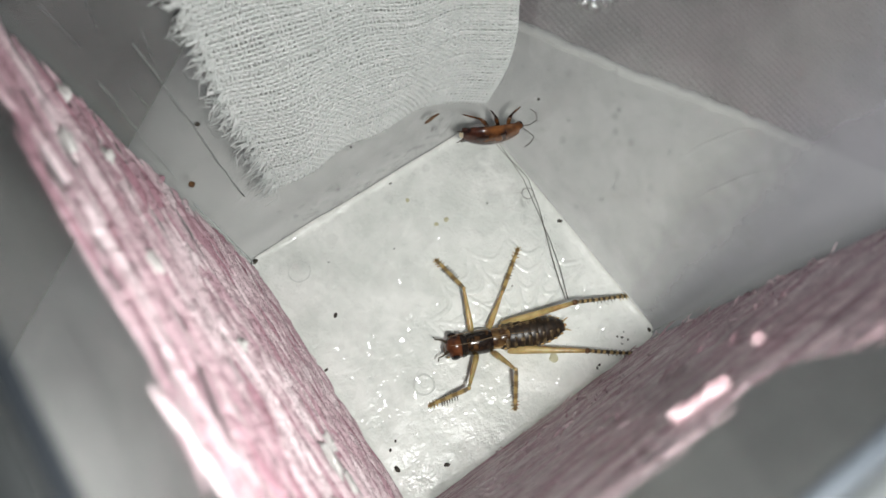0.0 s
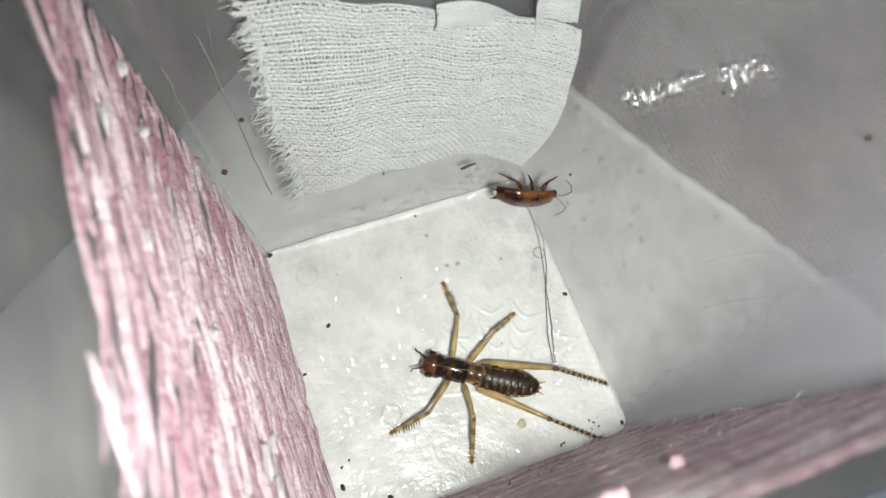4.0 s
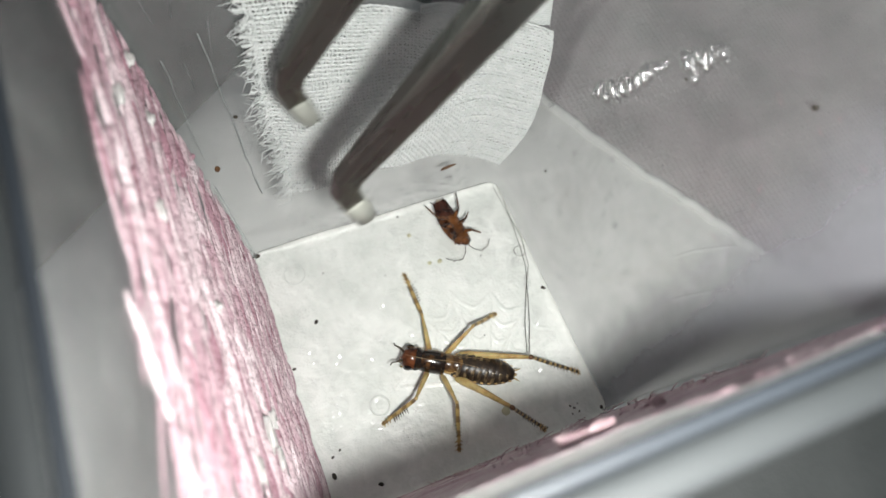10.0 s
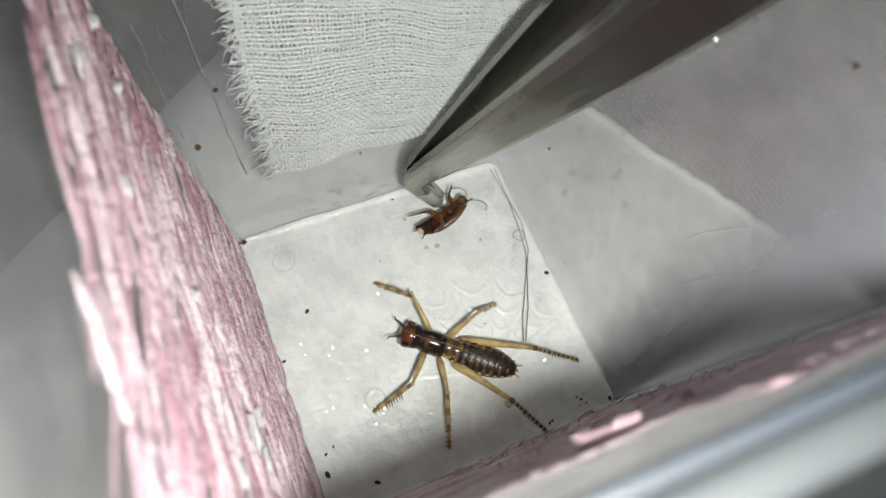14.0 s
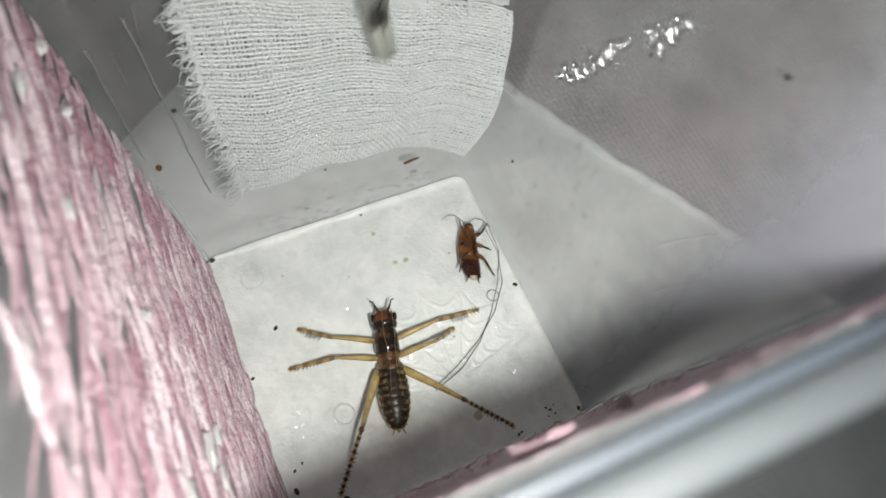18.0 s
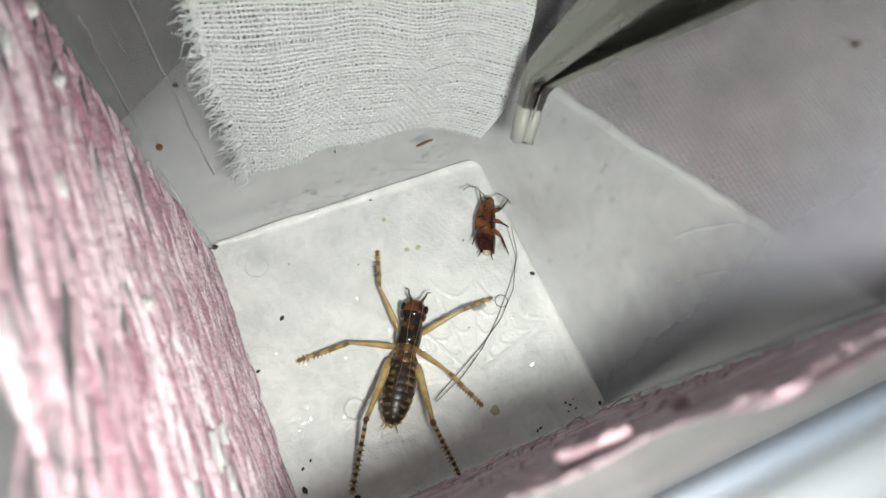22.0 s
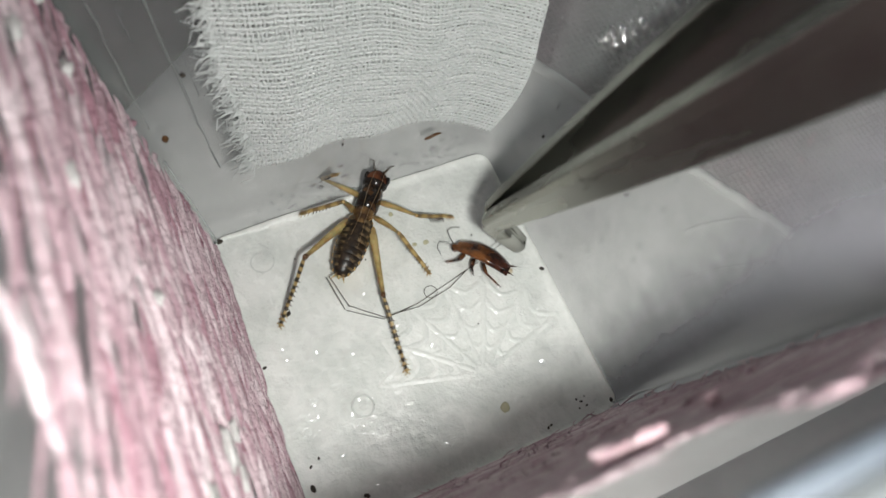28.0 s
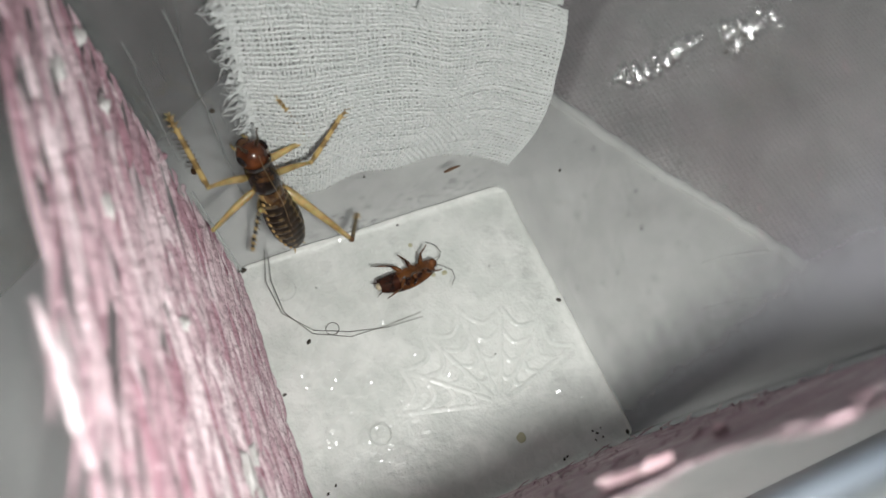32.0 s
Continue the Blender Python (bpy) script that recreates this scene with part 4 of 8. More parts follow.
def wet_film():
    """Thin swells of water on the floor, and beads on the back and right walls."""
    rnd = random.Random(21)
    pieces, glints = [], []
    for i in range(180):
        k = rnd.random()
        if k < 0.40:
            x, y = 1.50 + rnd.gauss(0, 0.12), rnd.uniform(-1.2, 1.6)
        elif k < 0.60:
            x, y = rnd.uniform(-1.5, 1.55), 1.50 + rnd.gauss(0, 0.12)
        else:
            x, y = rnd.uniform(-1.5, 1.55), rnd.uniform(-1.55, 1.55)
        r = rnd.uniform(0.03, 0.09) if k < 0.60 else rnd.uniform(0.04, 0.15)
        if max(abs(x), abs(y)) + r * 1.6 > 1.72 or (k > 0.60 and math.hypot(x - 0.52, y + 0.4) < 0.85 and i % 4):
            continue
        a = rnd.uniform(0, math.pi)
        v, f = dome(r, r * rnd.uniform(0.20, 0.30), rnd.uniform(0.8, 1.6))
        c, s = math.cos(a), math.sin(a)
        pieces.append(([(x + p[0] * c - p[1] * s, y + p[0] * s + p[1] * c, 0.0006 + p[2]) for p in v], f))
    for i in range(170):
        x, y = rnd.uniform(-1.6, 1.62), rnd.uniform(-1.6, 1.62)
        if rnd.random() < 0.5:
            x = 1.62 - abs(rnd.gauss(0, 0.22))
        r = rnd.uniform(0.010, 0.026)
        v, f = dome(r, r * rnd.uniform(0.35, 0.6), rnd.uniform(0.8, 1.5), 4, 9)
        pieces.append(([(x + p[0], y + p[1], 0.0006 + p[2]) for p in v], f))
    for i in range(150):
        side = rnd.choice(("back", "back", "right"))
        u, z = rnd.uniform(-1.4, 1.4), abs(rnd.gauss(0.10, 0.25)) + 0.03
        r = rnd.uniform(0.010, 0.030)
        if side == "right":
            u, z = rnd.gauss(0.4, 0.7), rnd.gauss(2.3, 0.8)
            if not 0.2 < z < 5 or abs(u) > 1.7:
                continue
            r = rnd.uniform(0.018, 0.045)
        x, y, z = on_wall(side, u, z, 0.0)
        v, f = blob(r * 0.8, r, r * rnd.uniform(0.8, 1.6), (0, 0, 0), 8, 12) if side == "right" else blob(r * rnd.uniform(0.8, 2.2), r * 0.8, r, (0, 0, 0), 8, 12)
        glints.append(([(x + p[0], y + p[1], z + p[2]) for p in v], f))
    for name, piece_name, mat, mesh, label in (("water_film", "swell", M_WET, pieces, "thin glinting swells of water on the floor"),
                                               ("wall_dew", "bead", M_BEADS, glints, "fine clear water beads clinging to the walls")):
        film = tagged(new(name), label, "water")
        for v, f in mesh:
            part(piece_name, (v, f, True), mat, film).visible_shadow = False


def floor_marks():
    """Marks moulded into the floor: a small ring with a letter, a web of arcs and spokes, ripples."""
    ring = [(0.115 * math.cos(a), 0.115 * math.sin(a), 0.0) for a in [2 * math.pi * k / 28 for k in range(29)]]
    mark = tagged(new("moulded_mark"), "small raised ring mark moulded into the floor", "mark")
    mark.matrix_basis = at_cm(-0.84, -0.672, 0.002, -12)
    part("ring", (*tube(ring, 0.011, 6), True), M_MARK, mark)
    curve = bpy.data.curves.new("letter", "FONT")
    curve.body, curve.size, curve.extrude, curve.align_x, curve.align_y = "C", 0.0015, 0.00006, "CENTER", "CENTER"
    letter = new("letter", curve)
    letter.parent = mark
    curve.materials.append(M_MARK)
    web = tagged(new("moulded_web"), "faint spider-web relief moulded into the white floor", "relief")
    web.matrix_basis = at_cm(0.52, -0.84, 0.0, 0)
    for k in range(7):
        a = radians(15 + 25 * k)
        pts = [(0.11 * q * math.cos(a), 0.11 * q * math.sin(a), 0.0) for q in range(1, 11)]
        part("spoke", (*low_ridge(pts, 0.034, 0.0105), True), M_FLOOR, web)
    for r in (0.36, 0.62, 0.90, 1.16):
        for k in range(6):
            a0, a1 = 15 + 25 * k, 40 + 25 * k
            pts = []
            for i in range(9):
                a = radians(a0 + (a1 - a0) * i / 8)
                rr = r * (1 - 0.17 * math.sin(math.pi * i / 8))
                pts.append((rr * math.cos(a), rr * math.sin(a), 0.0))
            part("arc", (*low_ridge(pts, 0.034, 0.0105), True), M_FLOOR, web)
    rnd = random.Random(8)
    for x, y in ((-1.3, 1.30),):
        r = 0.13 if y > 0 else 0.10
        pts = [(r * math.cos(a), r * math.sin(a), 0.0) for a in [2 * math.pi * k / 24 for k in range(25)]]
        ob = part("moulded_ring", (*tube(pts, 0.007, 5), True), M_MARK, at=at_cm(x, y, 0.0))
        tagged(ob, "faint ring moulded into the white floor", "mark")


def wall_marks():
    """Scratches, wax crumbs and glint-making ridges on the walls."""
    rnd = random.Random(33)
    long = [("back", -1.56, 3.6, -1.41, 1.22, 0.009), ("back", -1.93, 3.4, -1.88, 2.0, 0.005), ("back", -1.24, 2.83, -1.09, 2.47, 0.008)]
    for side, u0, z0, u1, z1, r in long:
        n = 14
        pts = [on_wall(side, u0 + (u1 - u0) * k / n + rnd.gauss(0, 0.006), z0 + (z1 - z0) * k / n, 0.002) for k in range(n + 1)]
        ob = part("scratch", (*tube(pts, [r * rnd.uniform(0.5, 1.1) for _ in pts], 5), True), M_SCRATCH)
        tagged(ob, "long whitish scratch on the clear wall", "scratch", "scratches on the walls")
    fine = []
    for i in range(14):
        side, u, z, du, dz = "back", rnd.uniform(-1.9, -1.0), rnd.uniform(0.4, 4.0), rnd.gauss(0, 0.03), rnd.uniform(0.1, 0.5)
        fine.append(tube([on_wall(side, u, z, 0.001), on_wall(side, u + du, z + dz, 0.001)], 0.0016, 4))
    tagged(part("fine_scratches", (*join_many(fine), True), M_SCRATCH), "fine whitish scratches over the clear walls", "scratch", kind="stuff")
    for i, (u, z, r) in enumerate([(-1.12, 2.53, 0.15), (-1.30, 2.40, 0.10), (-0.95, 2.25, 0.08), (0.19, 4.14, 0.10), (1.30, 3.7, 0.07), (-0.2, 3.2, 0.06), (1.75, 3.9, 0.07), (-1.5, 3.3, 0.11), (1.0, 4.4, 0.08)]):
        x, y, zz = on_wall("left", u, z, 0.03)
        ob = part("wax_crumb", (*lump(0.035, r, r * 0.55, i + 3, 12, 16, rough=0.9), True), M_WAX, at=at_cm(x, y, zz))
        tagged(ob, "grey-white wax crumb stuck on the pink strokes", "crumb", "wax crumbs on the pink strokes")
    for i, (u, z, r) in enumerate([(-0.26, 4.38, 0.085), (-0.10, 4.42, 0.06), (0.45, 4.1, 0.03)]):
        x, y, zz = on_wall("front", u, z, 0.04)
        ob = part("wax_crumb", (*lump(r * 1.5, 0.035, r * 0.5, i + 13, 12, 16, rough=0.9), True), M_PINKWAX, at=at_cm(x, y, zz))
        tagged(ob, "pale pink wax crumb stuck on the front wall", "crumb", "wax crumbs on the front wall")
    # stiff curls of crayon that stand off the front wall
    curls = tagged(new("crayon_curls"), "stiff rose crayon curls standing off the front wall", "curl")
    for _ in range(110):
        u, z = rnd.uniform(-0.6, 2.1), rnd.uniform(0.05, 3.6)
        u = min(u, inner(z) - 0.15)
        p = Vector(on_wall("front", u, z, 0.004))
        q = Vector((rnd.gauss(0.03, 0.09), rnd.uniform(0.01, 0.05), rnd.gauss(0.01, 0.06)))
        part("curl", (*tube([p, p + q * 0.5 + Vector((rnd.gauss(0, 0.015), 0.01, rnd.gauss(0, 0.015))), p + q], [0.008, 0.006, 0.003], 5), True), M_PINK, curls)
    flecks = []
    for _ in range(22):
        u, z = rnd.uniform(-2.0, -0.5), rnd.uniform(2.9, 5.2)
        ln, a = rnd.uniform(0.02, 0.12), rnd.gauss(0.3, 0.5)
        pts = [on_wall("right", max(-inner(z) + 0.1, u) + ln * (k / 3 - 0.5) * math.cos(a), z + ln * (k / 3 - 0.5) * math.sin(a), 0.002) for k in range(4)]
        flecks.append(tube(pts, [0.001, 0.0025, 0.002, 0.001], 4))
    tagged(part("pink_flecks", (*join_many(flecks), True), M_FLECK), "faint pink flecks on the clear wall", "fleck", kind="stuff")
    # thin clear ridges high on the right wall, added and turned to make its glints
    film = tagged(new("glint_ridges"), "added clear ridges turned to make glints on the wall", "film")
    for i in range(46):
        if i < 30:
            w = i / 29
            u, z = 0.98 - 0.50 * w + rnd.gauss(0, 0.03), 2.80 + 0.98 * w - 0.10 * math.sin(math.pi * w) + rnd.gauss(0, 0.04)
        else:
            w = (i - 30) / 15
            u, z = 0.32 - 0.28 * w + rnd.gauss(0, 0.03), 3.95 + 0.36 * w + rnd.gauss(0, 0.05)
        ln, a = rnd.uniform(0.07, 0.22), radians(38) + rnd.gauss(0, 0.16)
        pts = [on_wall("right", u + ln * (k / 6 - 0.5) * math.cos(a), z + ln * (k / 6 - 0.5) * math.sin(a) + 0.01 * math.sin(k + i), 0.002) for k in range(7)]
        r = rnd.uniform(0.025, 0.06)
        ob = part("ridge", (*tube(pts, [r * (0.3 + 0.7 * math.sin(math.pi * (k + 0.6) / 7.2)) for k in range(7)], 10), True), M_GLINT, film)
        ob.visible_shadow = False


# ring and letter toned darker than the floor, for the shade around their relief
M_MARK = material("shade_toned_white_plastic", (0.74, 0.76, 0.73), 0.3)
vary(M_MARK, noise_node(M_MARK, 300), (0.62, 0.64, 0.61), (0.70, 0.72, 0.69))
droppings()
wet_film()
floor_marks()
wall_marks()


def motions():
    walk(LIGHT, LIGHT_ROWS)
    walk(CRICKET, [
        (0, pose(0.00133, -0.00770, 0.00295, 0.0, -3.1, 156.9)),
        (1, pose(0.00325, -0.00784, 0.00295, 0.0, -3.4, 152.1)),
        (2, pose(0.00267, -0.00736, 0.00295, 0.0, -3.2, 147.2)),
        (4.5, pose(0.00201, -0.00591, 0.00295, 0.0, -3.2, 149.8)),
        (5, pose(0.00191, -0.00589, 0.00295, 0.0, -3.2, 147.9)),
        (6, pose(0.00357, -0.00569, 0.00295, 0.0, -3.3, 133.4)),
        (7, pose(0.00348, -0.00549, 0.00295, 0.0, -3.3, 135.0)),
        (8, pose(0.00215, -0.00556, 0.00295, 0.0, -3.2, 141.2)),
        (8.5, pose(0.00092, -0.00555, 0.00295, 0.0, -3.1, 148.5)),
        (9, pose(0.00097, -0.00649, 0.00295, 0.0, -3.2, 157.6)),
        (10, pose(0.00119, -0.00589, 0.00295, 0.0, -3.3, 151.2)),
        (10.5, pose(0.00020, -0.00592, 0.00295, 0.0, -3.0, 155.5)),
        (11, pose(0.00130, -0.00580, 0.00295, 0.0, -3.2, 147.5)),
        (12, pose(0.00144, -0.00643, 0.00295, 0.0, -3.3, 155.1)),
        (13, pose(0.00113, -0.00579, 0.00295, 0.0, -3.3, 148.5)),
        (13.5, pose(0.00148, -0.00547, 0.00295, 0.0, -3.3, 144.8)),
        (15.5, pose(0.00028, -0.00519, 0.00295, 0.0, -3.5, 123.8)),
        (16, pose(-0.00069, -0.00541, 0.00295, 0.0, -3.4, 115.8)),
        (17, pose(-0.00058, -0.00471, 0.00295, 0.0, -3.5, 99.8)),
        (18, pose(-0.00188, -0.00397, 0.00295, 0.0, -3.2, 75.7)),
        (19, pose(-0.00199, -0.00361, 0.00295, 0.0, -3.5, 62.0)),
        (20.5, pose(-0.00188, -0.00393, 0.00295, 0.0, -3.4, 59.9)),
        (21.5, pose(-0.00200, -0.00394, 0.00295, 0.0, -3.3, 60.6)),
        (22, pose(-0.00163, -0.00410, 0.00295, 0.0, -3.4, 56.6)),
        (23, pose(-0.00157, -0.00379, 0.00295, 0.0, -3.4, 56.4)),
        (23.5, pose(-0.00146, 0.00305, 0.00295, 0.0, -3.8, 44.4)),
        (24, pose(0.00011, 0.00453, 0.00295, 0.0, -3.9, 51.0)),
        (24.5, pose(0.00127, 0.00561, 0.00295, 0.0, -3.7, 61.4)),
        (25, pose(0.00021, 0.00794, 0.00434, 0.0, -8.5, 30.1)),
        (25.5, pose(0.00088, 0.01046, 0.00295, 0.0, -3.8, 26.0)),
        (27.5, pose(-0.00114, 0.01252, 0.00295, 0.0, -3.9, 58.7)),
        (28, pose(-0.00105, 0.01271, 0.00295, 0.0, -3.7, 49.5)),
        (28.7, pose(0.00196, 0.00786, 0.00390, 0.0, -9.8, 0.9)),
        (29, pose(-0.01047, 0.00926, 0.00446, 0.0, -14.6, 28.5)),
        (29.5, pose(-0.00927, 0.01364, 0.00446, 0.0, -15.1, 51.4)),
        (30, pose(-0.00961, 0.01368, 0.00954, 0.0, -44.0, 68.6)),
        (30.5, pose(-0.00997, 0.01364, 0.00982, 0.0, -43.9, 71.7)),
        (31, pose(-0.01080, 0.01397, 0.01004, 0.0, -42.2, 70.4)),
        (32, pose(-0.01169, 0.01452, 0.01828, 0.0, -72.4, 118.2)),
    ])
    walk(LEGS['R1'][0], [
        (0, pose(0.00300, -0.00130, -0.00060, -3.2, -14.3, -90.9)),
        (1, pose(0.00300, -0.00130, -0.00060, -3.3, -18.2, -66.5)),
        (2, pose(0.00300, -0.00130, -0.00060, -3.4, -28.6, -64.9)),
        (4.5, pose(0.00300, -0.00130, -0.00060, -3.2, -11.2, -88.4)),
        (5, pose(0.00300, -0.00130, -0.00060, -3.2, -12.1, -87.3)),
        (6, pose(0.00300, -0.00130, -0.00060, -2.9, -26.4, -49.4)),
        (7, pose(0.00300, -0.00130, -0.00060, -2.9, -28.2, -50.3)),
        (8, pose(0.00300, -0.00130, -0.00060, -3.4, -25.5, -74.0)),
        (8.5, pose(0.00300, -0.00130, -0.00060, -3.4, -23.1, -92.1)),
        (9, pose(0.00300, -0.00130, -0.00060, -3.3, -12.1, -95.4)),
        (10, pose(0.00300, -0.00130, -0.00060, -3.2, 7.9, -72.8)),
        (10.5, pose(0.00300, -0.00130, -0.00060, -2.7, 4.6, -63.9)),
        (11, pose(0.00300, -0.00130, -0.00060, -2.1, 7.3, -40.3)),
        (12, pose(0.00300, -0.00130, -0.00060, -2.5, 8.5, -50.0)),
        (13, pose(0.00300, -0.00130, -0.00060, -2.3, -2.4, -46.1)),
        (13.5, pose(0.00300, -0.00130, -0.00060, -1.9, -9.8, -32.7)),
        (15.5, pose(0.00300, -0.00130, -0.00060, -3.8, -30.3, -104.9)),
        (16, pose(0.00300, -0.00130, -0.00060, -3.4, -14.8, -74.6)),
        (17, pose(0.00300, -0.00130, -0.00060, -3.5, -14.7, -81.6)),
        (18, pose(0.00300, -0.00130, -0.00060, -3.1, -8.9, -74.8)),
        (19, pose(0.00300, -0.00130, -0.00060, -3.2, -15.4, -61.3)),
        (20.5, pose(0.00300, -0.00130, -0.00060, -3.0, -14.9, -56.6)),
        (21.5, pose(0.00300, -0.00130, -0.00060, -2.8, -13.9, -55.5)),
        (22, pose(0.00300, -0.00130, -0.00060, -2.9, -18.9, -52.1)),
        (23, pose(0.00300, -0.00130, -0.00060, -2.9, -22.5, -52.6)),
        (23.5, pose(0.00300, -0.00130, -0.00060, -4.2, -26.3, -83.7)),
        (24, pose(0.00300, -0.00130, -0.00060, -4.7, -34.2, -81.3)),
        (24.5, pose(0.00300, -0.00130, -0.00060, -2.8, -2.0, -49.6)),
        (25, pose(0.00300, -0.00130, -0.00060, -8.0, -5.7, -68.9)),
        (25.5, pose(0.00300, -0.00130, -0.00060, -2.0, 20.2, -30.8)),
        (27.5, pose(0.00300, -0.00130, -0.00060, -3.8, 4.1, -105.4)),
        (28, pose(0.00300, -0.00130, -0.00060, -3.8, -22.7, -103.1)),
        (28.7, pose(0.00300, -0.00130, -0.00060, -8.4, -27.8, -45.5)),
        (29, pose(0.00300, -0.00130, -0.00060, -11.7, -10.3, -49.0)),
        (29.5, pose(0.00300, -0.00130, -0.00060, -14.8, 21.7, -70.2)),
        (30, pose(0.00300, -0.00130, -0.00060, -39.8, -27.7, -24.3)),
        (30.5, pose(0.00300, -0.00130, -0.00060, -42.1, -26.6, -29.0)),
        (31, pose(0.00300, -0.00130, -0.00060, -41.7, -26.2, -33.6)),
        (31.5, pose(0.00300, -0.00130, -0.00060, -52.9, -9.4, -67.9)),
        (32, pose(0.00300, -0.00130, -0.00060, -71.5, -1.7, -103.8)),
    ])
    walk(LEGS['R1'][1], [
        (0, pose(0.00292, -0.00634, 0.00069, -3.5, 33.0, -70.5)),
        (1, pose(0.00497, -0.00583, 0.00102, -3.6, 38.7, -58.9)),
        (2, pose(0.00494, -0.00543, 0.00189, -3.8, 48.9, -53.2)),
        (4.5, pose(0.00314, -0.00640, 0.00041, -3.3, 30.6, -65.9)),
        (5, pose(0.00324, -0.00638, 0.00049, -3.3, 31.6, -63.7)),
        (6, pose(0.00603, -0.00483, 0.00171, -2.9, 48.2, -37.4)),
        (7, pose(0.00593, -0.00483, 0.00186, -3.0, 49.9, -37.6)),
        (8, pose(0.00430, -0.00581, 0.00164, -3.3, 45.4, -48.3)),
        (8.5, pose(0.00283, -0.00608, 0.00144, -3.6, 41.5, -62.5)),
        (9, pose(0.00252, -0.00636, 0.00049, -3.6, 30.6, -77.3)),
        (10, pose(0.00452, -0.00622, -0.00131, -3.0, 15.0, -63.5)),
        (10.5, pose(0.00528, -0.00596, -0.00102, -2.1, 19.2, -40.5)),
        (11, pose(0.00694, -0.00463, -0.00126, -1.7, 18.4, -31.3)),
        (12, pose(0.00630, -0.00524, -0.00137, -2.2, 16.3, -41.3)),
        (13, pose(0.00660, -0.00504, -0.00038, -1.8, 26.4, -30.1)),
        (13.5, pose(0.00731, -0.00407, 0.00028, -1.7, 33.6, -25.9)),
        (15.5, pose(0.00184, -0.00564, 0.00202, -0.8, 49.8, -9.6)),
        (16, pose(0.00434, -0.00615, 0.00073, -3.3, 35.5, -52.6)),
        (17, pose(0.00373, -0.00628, 0.00072, -3.8, 34.5, -65.8)),
        (18, pose(0.00434, -0.00626, 0.00021, -3.4, 28.9, -73.5)),
        (19, pose(0.00540, -0.00570, 0.00078, -3.4, 36.8, -54.4)),
        (20.5, pose(0.00577, -0.00549, 0.00073, -3.1, 36.6, -49.5)),
        (21.5, pose(0.00586, -0.00546, 0.00065, -3.1, 35.4, -53.4)),
        (22, pose(0.00602, -0.00518, 0.00108, -3.0, 40.8, -43.4)),
        (23, pose(0.00592, -0.00511, 0.00139, -3.1, 44.2, -42.5)),
        (23.5, pose(0.00351, -0.00593, 0.00171, -4.8, 45.6, -67.0)),
        (24, pose(0.00365, -0.00555, 0.00233, -3.5, 55.5, -34.2)),
        (24.5, pose(0.00637, -0.00526, -0.00042, -2.5, 26.6, -37.3)),
        (25, pose(0.00486, -0.00613, -0.00009, -4.1, 53.2, -20.0)),
        (25.5, pose(0.00719, -0.00380, -0.00239, -2.6, 9.1, -43.4)),
        (27.5, pose(0.00162, -0.00630, -0.00098, -3.8, 13.7, -111.9)),
        (28, pose(0.00191, -0.00597, 0.00140, -3.5, 41.7, -47.9)),
        (28.35, pose(0.00407, -0.00528, 0.00161, -17.9, 63.6, -0.8)),
        (28.7, pose(0.00622, -0.00458, 0.00182, 45.5, 76.8, 118.7)),
        (29, pose(0.00636, -0.00516, 0.00033, 40.2, 74.3, 81.9)),
        (29.25, pose(0.00549, -0.00550, -0.00110, -23.7, 59.5, -25.6)),
        (29.5, pose(0.00463, -0.00585, -0.00252, -15.5, 32.9, -66.9)),
        (30, pose(0.00719, -0.00320, 0.00182, -22.0, -19.7, -15.3)),
        (30.5, pose(0.00706, -0.00355, 0.00173, -26.5, -18.8, -19.9)),
        (31, pose(0.00688, -0.00388, 0.00170, -28.4, -19.7, -23.2)),
        (31.5, pose(0.00432, -0.00512, 0.00063, 10.1, -5.7, -6.2)),
        (32, pose(0.00176, -0.00635, -0.00044, 50.4, -5.6, 15.6)),
    ])
